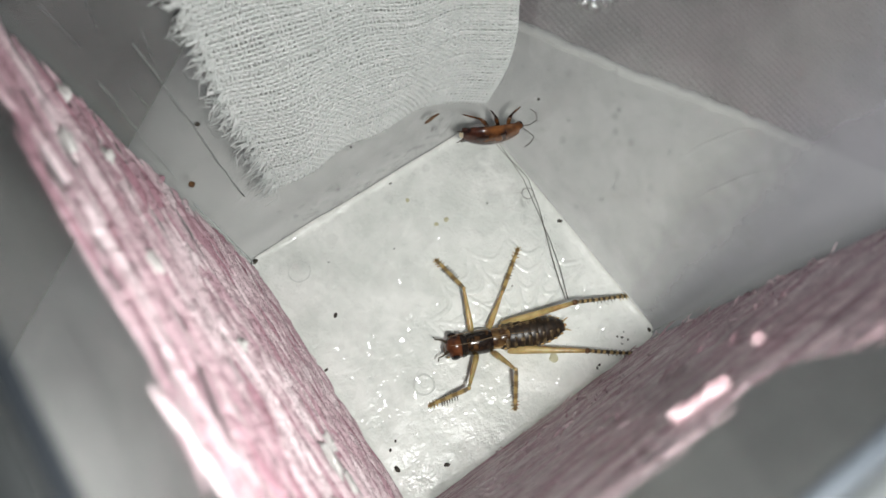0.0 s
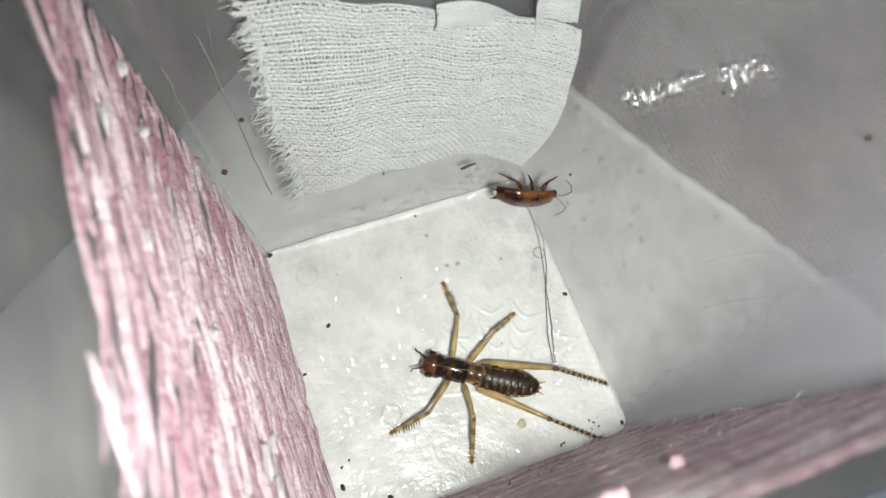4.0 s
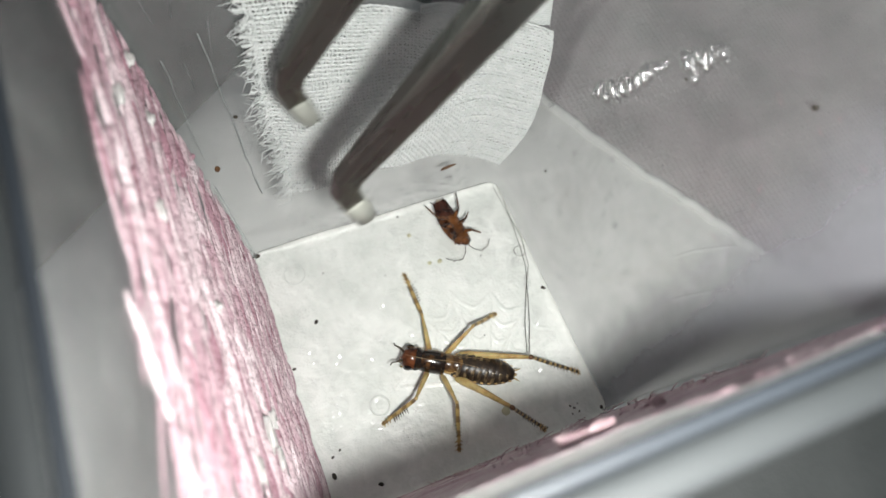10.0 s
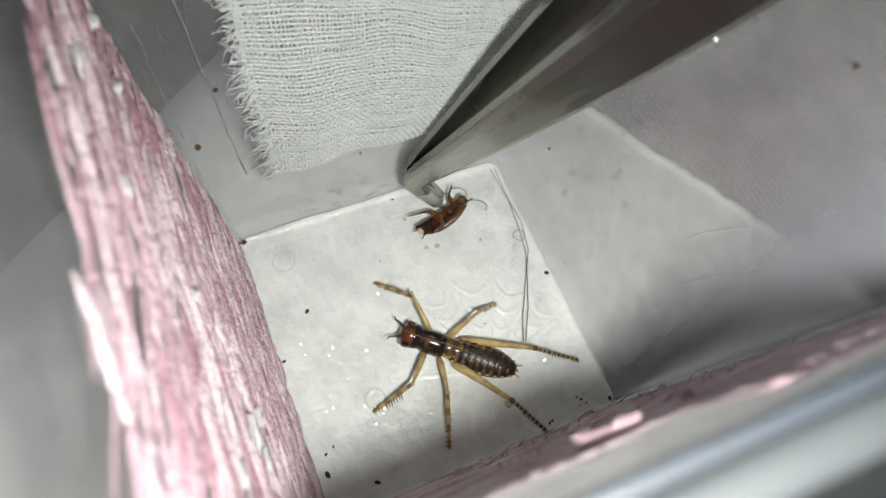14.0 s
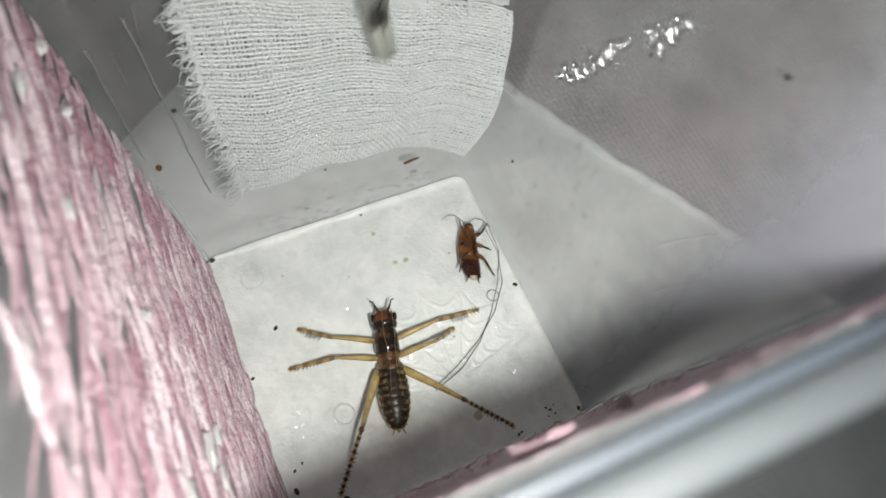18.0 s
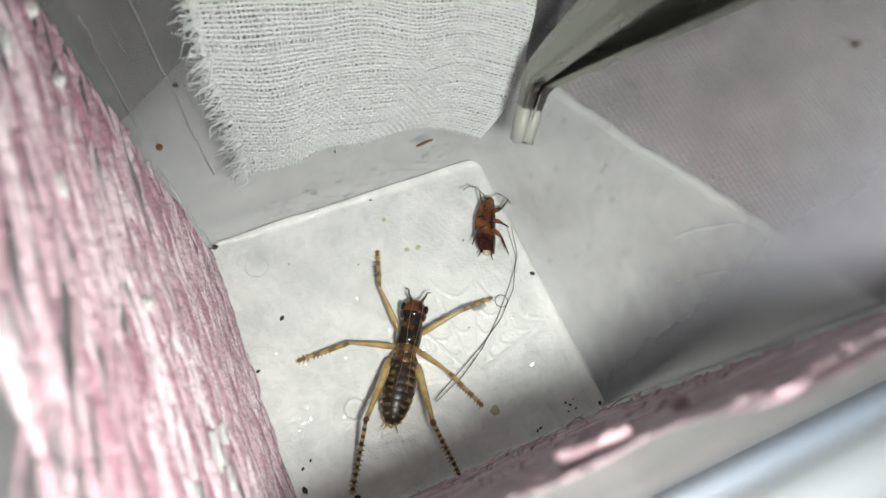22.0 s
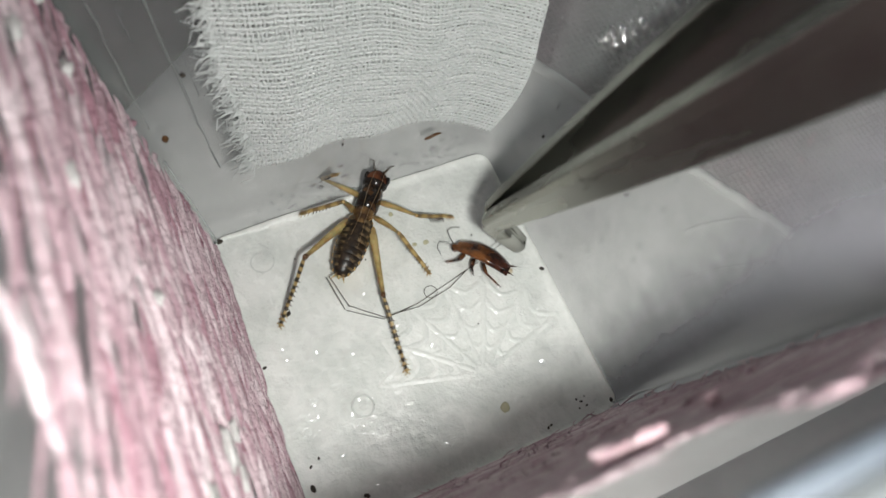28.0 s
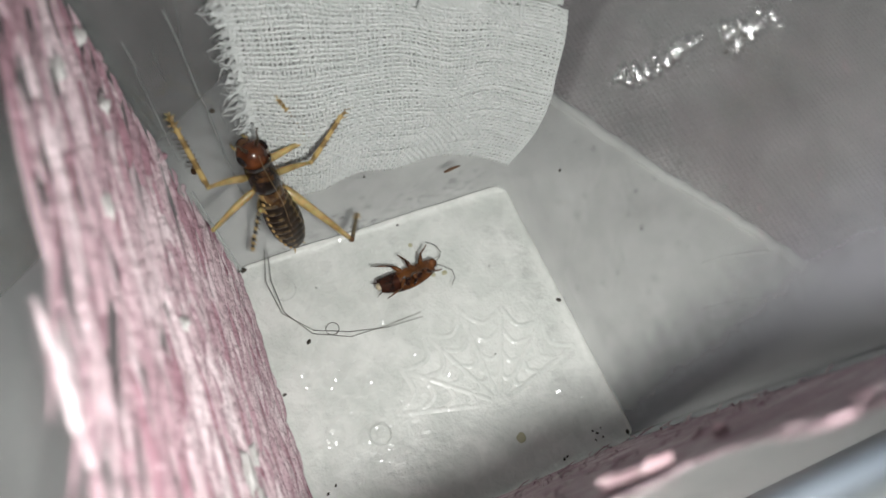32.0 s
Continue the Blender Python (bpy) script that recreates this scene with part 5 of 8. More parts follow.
    walk(LEGS['R2'][0], [
        (0, pose(0.00100, -0.00140, -0.00080, -2.6, 1.1, -123.7)),
        (1, pose(0.00100, -0.00140, -0.00080, -3.5, -26.4, -108.8)),
        (2, pose(0.00100, -0.00140, -0.00080, -3.5, -29.3, -109.5)),
        (4.5, pose(0.00100, -0.00140, -0.00080, -3.0, -33.4, -125.8)),
        (5, pose(0.00100, -0.00140, -0.00080, -2.8, -33.5, -129.9)),
        (6, pose(0.00100, -0.00140, -0.00080, -4.9, -48.7, -98.3)),
        (7, pose(0.00100, -0.00140, -0.00080, -4.8, -48.8, -103.2)),
        (8, pose(0.00100, -0.00140, -0.00080, -3.3, -40.1, -125.2)),
        (8.5, pose(0.00100, -0.00140, -0.00080, -2.5, -29.7, -135.5)),
        (9, pose(0.00100, -0.00140, -0.00080, -2.6, -25.5, -131.8)),
        (10, pose(0.00100, -0.00140, -0.00080, -3.0, -32.7, -128.2)),
        (10.5, pose(0.00100, -0.00140, -0.00080, -2.3, -21.6, -135.4)),
        (11, pose(0.00100, -0.00140, -0.00080, -3.0, -35.7, -128.9)),
        (12, pose(0.00100, -0.00140, -0.00080, -3.2, -32.3, -124.2)),
        (13, pose(0.00100, -0.00140, -0.00080, -2.9, -34.6, -130.9)),
        (13.5, pose(0.00100, -0.00140, -0.00080, -3.3, -39.4, -128.6)),
        (15.5, pose(0.00100, -0.00140, -0.00080, -3.8, -35.1, -114.3)),
        (16, pose(0.00100, -0.00140, -0.00080, -3.8, -29.8, -100.8)),
        (17, pose(0.00100, -0.00140, -0.00080, -4.3, -36.3, -93.6)),
        (18, pose(0.00100, -0.00140, -0.00080, -4.0, -37.9, -84.5)),
        (19, pose(0.00100, -0.00140, -0.00080, -6.2, -56.9, -100.5)),
        (20.5, pose(0.00100, -0.00140, -0.00080, -3.4, -31.7, -120.7)),
        (21.5, pose(0.00100, -0.00140, -0.00080, -3.1, -30.2, -124.6)),
        (22, pose(0.00100, -0.00140, -0.00080, -3.4, -34.5, -123.2)),
        (23, pose(0.00100, -0.00140, -0.00080, -3.4, -35.4, -122.4)),
        (23.5, pose(0.00100, -0.00140, -0.00080, -4.5, -32.3, -93.7)),
        (24, pose(0.00100, -0.00140, -0.00080, -4.1, -32.0, -114.2)),
        (24.5, pose(0.00100, -0.00140, -0.00080, -3.7, -31.3, -120.1)),
        (25, pose(0.00100, -0.00140, -0.00080, -8.6, 10.8, -88.8)),
        (25.5, pose(0.00100, -0.00140, -0.00080, -4.5, -34.8, -101.4)),
        (27.5, pose(0.00100, -0.00140, -0.00080, -3.2, 0.9, -125.6)),
        (28, pose(0.00100, -0.00140, -0.00080, -3.8, -36.3, -122.0)),
        (28.7, pose(0.00100, -0.00140, -0.00080, -10.8, -28.9, -69.1)),
        (29, pose(0.00100, -0.00140, -0.00080, -13.9, -13.1, -64.1)),
        (29.5, pose(0.00100, -0.00140, -0.00080, -15.5, -15.9, -75.1)),
        (30, pose(0.00100, -0.00140, -0.00080, -40.6, 42.0, -64.9)),
        (30.5, pose(0.00100, -0.00140, -0.00080, -42.3, 32.8, -71.7)),
        (31, pose(0.00100, -0.00140, -0.00080, -42.0, 34.7, -73.7)),
        (31.5, pose(0.00100, -0.00140, -0.00080, -70.8, -13.5, -77.8)),
        (32, pose(0.00100, -0.00140, -0.00080, -118.2, -55.3, -46.2)),
    ])
    walk(LEGS['R2'][1], [
        (0, pose(-0.00177, -0.00556, -0.00090, -2.7, 12.7, -123.2)),
        (1, pose(-0.00044, -0.00564, 0.00143, -4.0, 36.6, -112.7)),
        (2, pose(-0.00046, -0.00551, 0.00165, -3.9, 39.1, -113.7)),
        (4.5, pose(-0.00144, -0.00478, 0.00195, -3.7, 41.6, -122.3)),
        (5, pose(-0.00167, -0.00460, 0.00196, -3.8, 41.7, -118.6)),
        (6, pose(0.00053, -0.00467, 0.00295, -6.1, 57.7, -107.1)),
        (7, pose(0.00025, -0.00461, 0.00296, -5.8, 57.3, -111.7)),
        (8, pose(-0.00120, -0.00453, 0.00242, -4.5, 48.1, -111.4)),
        (8.5, pose(-0.00210, -0.00445, 0.00168, -3.3, 37.8, -125.4)),
        (9, pose(-0.00201, -0.00476, 0.00136, -2.8, 33.9, -134.5)),
        (10, pose(-0.00161, -0.00471, 0.00190, -3.3, 40.3, -132.0)),
        (10.5, pose(-0.00231, -0.00467, 0.00104, -2.4, 30.5, -137.4)),
        (11, pose(-0.00155, -0.00456, 0.00212, -3.7, 43.3, -125.1)),
        (12, pose(-0.00138, -0.00490, 0.00187, -3.1, 39.9, -135.2)),
        (13, pose(-0.00170, -0.00451, 0.00204, -3.6, 42.1, -127.1)),
        (13.5, pose(-0.00141, -0.00442, 0.00237, -4.2, 46.6, -124.5)),
        (15.5, pose(-0.00069, -0.00513, 0.00208, -4.8, 44.4, -103.3)),
        (16, pose(0.00019, -0.00566, 0.00168, -4.5, 40.7, -98.6)),
        (17, pose(0.00075, -0.00542, 0.00216, -5.0, 47.9, -81.9)),
        (18, pose(0.00138, -0.00532, 0.00227, -3.7, 51.3, -49.7)),
        (19, pose(0.00050, -0.00409, 0.00339, -8.6, 67.7, -76.9)),
        (20.5, pose(-0.00117, -0.00506, 0.00182, -4.0, 40.3, -117.9)),
        (21.5, pose(-0.00145, -0.00496, 0.00171, -3.9, 39.1, -114.8)),
        (22, pose(-0.00126, -0.00485, 0.00203, -4.4, 43.0, -112.2)),
        (23, pose(-0.00118, -0.00484, 0.00210, -4.5, 43.9, -111.0)),
        (23.5, pose(0.00073, -0.00562, 0.00187, -5.2, 44.2, -84.0)),
        (24, pose(-0.00074, -0.00527, 0.00185, -5.1, 41.4, -104.9)),
        (24.5, pose(-0.00114, -0.00510, 0.00180, -4.1, 39.4, -124.6)),
        (25, pose(0.00110, -0.00631, -0.00174, -9.1, 21.4, -93.7)),
        (25.5, pose(0.00019, -0.00542, 0.00206, -5.3, 45.1, -99.4)),
        (27.5, pose(-0.00191, -0.00547, -0.00088, -3.1, 11.6, -130.2)),
        (28, pose(-0.00113, -0.00482, 0.00216, -4.9, 44.6, -110.7)),
        (28.35, pose(0.00071, -0.00515, 0.00189, -14.3, 55.6, -73.4)),
        (28.7, pose(0.00256, -0.00549, 0.00162, -7.2, 67.8, -22.7)),
        (29, pose(0.00313, -0.00578, 0.00033, 16.9, 64.9, 43.9)),
        (29.5, pose(0.00224, -0.00605, 0.00057, -16.7, 66.0, -41.1)),
        (29.75, pose(0.00241, -0.00540, -0.00179, -20.8, 18.0, -31.4)),
        (30, pose(0.00258, -0.00476, -0.00415, -33.4, -28.5, -17.5)),
        (30.5, pose(0.00232, -0.00539, -0.00351, -32.6, -19.3, -26.0)),
        (31, pose(0.00216, -0.00535, -0.00364, -31.9, -22.6, -24.6)),
        (32, pose(0.00297, -0.00346, 0.00331, -70.4, 8.4, -77.1)),
    ])
    walk(LEGS['R3'][0], [
        (0, pose(-0.00080, -0.00150, -0.00020, 0.0, -28.5, 179.8)),
        (1, pose(-0.00080, -0.00150, -0.00020, -0.1, -40.3, -179.0)),
        (2, pose(-0.00080, -0.00150, -0.00020, -0.3, -32.4, -175.5)),
        (4.5, pose(-0.00080, -0.00150, -0.00020, -0.0, -27.9, -179.5)),
        (5, pose(-0.00080, -0.00150, -0.00020, -0.2, -27.3, -177.2)),
        (6, pose(-0.00080, -0.00150, -0.00020, -0.7, -34.9, -170.0)),
        (7, pose(-0.00080, -0.00150, -0.00020, -0.5, -33.0, -172.4)),
        (8, pose(-0.00080, -0.00150, -0.00020, -0.5, -25.2, -171.9)),
        (8.5, pose(-0.00080, -0.00150, -0.00020, -0.3, -18.7, -175.1)),
        (9, pose(-0.00080, -0.00150, -0.00020, 0.1, -21.2, 178.5)),
        (10, pose(-0.00080, -0.00150, -0.00020, -0.0, -22.8, -179.8)),
        (10.5, pose(-0.00080, -0.00150, -0.00020, 0.0, -16.6, 179.7)),
        (11, pose(-0.00080, -0.00150, -0.00020, -0.1, -25.8, -179.1)),
        (12, pose(-0.00080, -0.00150, -0.00020, 0.0, -27.3, 179.8)),
        (13, pose(-0.00080, -0.00150, -0.00020, -0.2, -24.3, -177.0)),
        (13.5, pose(-0.00080, -0.00150, -0.00020, -0.1, -27.3, -178.9)),
        (15.5, pose(-0.00080, -0.00150, -0.00020, -1.6, -25.4, -154.8)),
        (16, pose(-0.00080, -0.00150, -0.00020, -1.7, -18.9, -151.9)),
        (17, pose(-0.00080, -0.00150, -0.00020, -0.8, -28.5, -167.5)),
        (18, pose(-0.00080, -0.00150, -0.00020, -2.6, -27.3, -131.6)),
        (19, pose(-0.00080, -0.00150, -0.00020, -1.6, -36.9, -157.9)),
        (20.5, pose(-0.00080, -0.00150, -0.00020, -1.3, -36.5, -160.8)),
        (21.5, pose(-0.00080, -0.00150, -0.00020, -1.6, -37.6, -156.2)),
        (22, pose(-0.00080, -0.00150, -0.00020, -1.5, -37.2, -158.5)),
        (23, pose(-0.00080, -0.00150, -0.00020, -1.7, -37.4, -154.7)),
        (23.5, pose(-0.00080, -0.00150, -0.00020, -2.5, -14.7, -139.1)),
        (24, pose(-0.00080, -0.00150, -0.00020, -2.4, -29.5, -145.4)),
        (24.5, pose(-0.00080, -0.00150, -0.00020, -2.8, -37.4, -141.4)),
        (25, pose(-0.00080, -0.00150, -0.00020, -7.3, -23.8, -125.8)),
        (25.5, pose(-0.00080, -0.00150, -0.00020, -2.9, -9.3, -129.5)),
        (27.5, pose(-0.00080, -0.00150, -0.00020, -1.4, -5.1, -158.9)),
        (28, pose(-0.00080, -0.00150, -0.00020, -1.7, -10.2, -152.6)),
        (28.7, pose(-0.00080, -0.00150, -0.00020, -4.5, -27.1, -154.3)),
        (29, pose(-0.00080, -0.00150, -0.00020, -4.2, -2.9, -163.5)),
        (29.5, pose(-0.00080, -0.00150, -0.00020, -8.6, -36.5, -148.4)),
        (30, pose(-0.00080, -0.00150, -0.00020, -15.7, 16.5, -168.4)),
        (30.5, pose(-0.00080, -0.00150, -0.00020, -13.9, 15.2, -169.4)),
        (31, pose(-0.00080, -0.00150, -0.00020, -16.4, 15.7, -166.4)),
        (32, pose(-0.00080, -0.00150, -0.00020, -19.8, -35.8, -162.9)),
    ])
    walk(LEGS['R3'][1], [
        (0, pose(-0.00835, -0.00147, 0.00391, -0.3, 27.9, -175.0)),
        (1, pose(-0.00736, -0.00162, 0.00536, -0.7, 38.3, -171.2)),
        (2, pose(-0.00804, -0.00207, 0.00440, -0.8, 38.1, -169.0)),
        (4.5, pose(-0.00840, -0.00157, 0.00382, -0.4, 30.3, -174.1)),
        (5, pose(-0.00843, -0.00187, 0.00375, -0.5, 30.3, -172.1)),
        (6, pose(-0.00775, -0.00273, 0.00472, -1.9, 41.5, -155.6)),
        (7, pose(-0.00795, -0.00246, 0.00448, -1.7, 40.5, -158.5)),
        (8, pose(-0.00850, -0.00260, 0.00346, -0.9, 34.7, -166.8)),
        (8.5, pose(-0.00892, -0.00219, 0.00256, -0.3, 27.7, -175.3)),
        (9, pose(-0.00882, -0.00130, 0.00291, 0.1, 30.1, 178.6)),
        (10, pose(-0.00873, -0.00153, 0.00313, -0.4, 31.7, -174.7)),
        (10.5, pose(-0.00904, -0.00145, 0.00225, 0.0, 25.7, 179.7)),
        (11, pose(-0.00854, -0.00163, 0.00354, -0.9, 35.2, -167.6)),
        (12, pose(-0.00844, -0.00147, 0.00375, 0.0, 36.7, 179.8)),
        (13, pose(-0.00863, -0.00191, 0.00334, -0.6, 33.5, -171.8)),
        (13.5, pose(-0.00844, -0.00164, 0.00374, -1.0, 36.6, -166.8)),
        (15.5, pose(-0.00783, -0.00480, 0.00350, -2.5, 35.2, -145.0)),
        (16, pose(-0.00798, -0.00533, 0.00258, -2.1, 28.2, -149.1)),
        (17, pose(-0.00818, -0.00314, 0.00390, -3.3, 38.8, -134.0)),
        (18, pose(-0.00588, -0.00722, 0.00374, -3.8, 39.9, -114.8)),
        (19, pose(-0.00717, -0.00409, 0.00496, -3.4, 48.4, -142.4)),
        (20.5, pose(-0.00733, -0.00378, 0.00492, -3.7, 48.3, -135.7)),
        (21.5, pose(-0.00703, -0.00425, 0.00505, -3.4, 49.9, -140.0)),
        (22, pose(-0.00717, -0.00401, 0.00500, -4.0, 49.4, -132.9)),
        (23, pose(-0.00698, -0.00442, 0.00502, -3.6, 49.5, -138.9)),
        (23.5, pose(-0.00709, -0.00695, 0.00198, -2.9, 24.1, -137.3)),
        (24, pose(-0.00697, -0.00575, 0.00403, -3.7, 39.7, -135.0)),
        (24.5, pose(-0.00614, -0.00576, 0.00502, -4.8, 49.9, -127.1)),
        (25, pose(-0.00540, -0.00788, 0.00327, -8.6, 39.2, -134.2)),
        (25.5, pose(-0.00620, -0.00805, 0.00118, -3.2, 19.5, -128.5)),
        (27.5, pose(-0.00879, -0.00459, 0.00056, -1.8, 12.9, -154.5)),
        (28, pose(-0.00831, -0.00540, 0.00133, -2.4, 19.1, -142.8)),
        (28.7, pose(-0.00770, -0.00482, 0.00372, -7.7, 32.8, -142.8)),
        (28.85, pose(-0.00837, -0.00438, 0.00198, -8.2, -13.3, -135.2)),
        (29, pose(-0.00904, -0.00394, 0.00024, -19.6, -58.6, -120.2)),
        (29.25, pose(-0.00786, -0.00453, 0.00257, -7.6, -10.6, -139.6)),
        (29.5, pose(-0.00669, -0.00513, 0.00491, -11.1, 38.2, -152.4)),
        (30, pose(-0.00888, -0.00316, -0.00265, -7.5, -36.0, -169.2)),
        (30.5, pose(-0.00896, -0.00303, -0.00245, -6.2, -33.8, -171.1)),
        (31, pose(-0.00885, -0.00345, -0.00252, -10.0, -29.0, -165.3)),
        (31.5, pose(-0.00816, -0.00350, 0.00115, -61.5, -1.1, -132.4)),
        (32, pose(-0.00747, -0.00355, 0.00483, -103.0, 40.8, -129.8)),
    ])
    walk(LEGS['L1'][0], [
        (0, pose(0.00300, 0.00130, -0.00060, 3.3, -31.6, 61.6)),
        (1, pose(0.00300, 0.00130, -0.00060, 2.7, -23.7, 46.5)),
        (2, pose(0.00300, 0.00130, -0.00060, 3.2, -23.8, 63.8)),
        (4.5, pose(0.00300, 0.00130, -0.00060, 3.5, -29.2, 73.9)),
        (5, pose(0.00300, 0.00130, -0.00060, 3.5, -27.8, 80.2)),
        (6, pose(0.00300, 0.00130, -0.00060, 3.4, -11.3, 85.0)),
        (7, pose(0.00300, 0.00130, -0.00060, 3.3, -11.3, 84.2)),
        (8, pose(0.00300, 0.00130, -0.00060, 3.5, -26.5, 80.6)),
        (8.5, pose(0.00300, 0.00130, -0.00060, 3.7, -33.2, 84.1)),
        (9, pose(0.00300, 0.00130, -0.00060, 3.8, -36.8, 67.7)),
        (10, pose(0.00300, 0.00130, -0.00060, 3.9, -35.8, 74.0)),
        (10.5, pose(0.00300, 0.00130, -0.00060, 4.0, -41.2, 76.1)),
        (11, pose(0.00300, 0.00130, -0.00060, 3.8, -32.6, 82.3)),
        (12, pose(0.00300, 0.00130, -0.00060, 3.7, -35.6, 64.3)),
        (13, pose(0.00300, 0.00130, -0.00060, 4.0, -36.0, 79.0)),
        (13.5, pose(0.00300, 0.00130, -0.00060, 3.9, -30.6, 85.7)),
        (15.5, pose(0.00300, 0.00130, -0.00060, 3.7, -34.0, 61.2)),
        (16, pose(0.00300, 0.00130, -0.00060, 0.8, 9.5, 13.8)),
        (17, pose(0.00300, 0.00130, -0.00060, 2.9, -12.2, 55.8)),
        (18, pose(0.00300, 0.00130, -0.00060, 3.5, -23.6, 84.4)),
        (19, pose(0.00300, 0.00130, -0.00060, 1.6, -5.9, 26.2)),
        (20.5, pose(0.00300, 0.00130, -0.00060, 1.8, -7.7, 31.2)),
        (21.5, pose(0.00300, 0.00130, -0.00060, 1.7, -5.1, 30.2)),
        (22, pose(0.00300, 0.00130, -0.00060, 2.0, -6.9, 36.0)),
        (23, pose(0.00300, 0.00130, -0.00060, 2.2, -10.6, 38.4)),
        (23.5, pose(0.00300, 0.00130, -0.00060, 3.4, -19.5, 57.2)),
        (24, pose(0.00300, 0.00130, -0.00060, 4.2, -27.9, 69.6)),
        (24.5, pose(0.00300, 0.00130, -0.00060, 4.3, -36.0, 66.3)),
        (25, pose(0.00300, 0.00130, -0.00060, 6.9, -13.7, 126.7)),
        (25.25, pose(0.00300, 0.00130, -0.00060, 14.9, -41.9, 151.3)),
        (25.5, pose(0.00300, 0.00130, -0.00060, -2.3, -69.6, -165.5)),
        (26.5, pose(0.00300, 0.00130, -0.00060, 24.6, -33.5, 123.3)),
        (27.5, pose(0.00300, 0.00130, -0.00060, 3.9, 0.3, 80.8)),
        (28, pose(0.00300, 0.00130, -0.00060, 3.6, 6.5, 79.7)),
        (28.7, pose(0.00300, 0.00130, -0.00060, 6.5, 11.9, 42.0)),
        (28.85, pose(0.00300, 0.00130, -0.00060, 25.4, -18.6, 93.9)),
        (29, pose(0.00300, 0.00130, -0.00060, 6.8, -51.0, 158.2)),
        (29.5, pose(0.00300, 0.00130, -0.00060, 6.5, -48.4, 158.8)),
        (29.75, pose(0.00300, 0.00130, -0.00060, 41.2, -56.1, 94.9)),
        (30, pose(0.00300, 0.00130, -0.00060, 67.1, -41.3, 39.0)),
        (30.5, pose(0.00300, 0.00130, -0.00060, 65.5, -40.4, 35.9)),
        (31, pose(0.00300, 0.00130, -0.00060, 74.6, -46.3, 30.8)),
        (32, pose(0.00300, 0.00130, -0.00060, 79.6, -15.2, 51.7)),
    ])
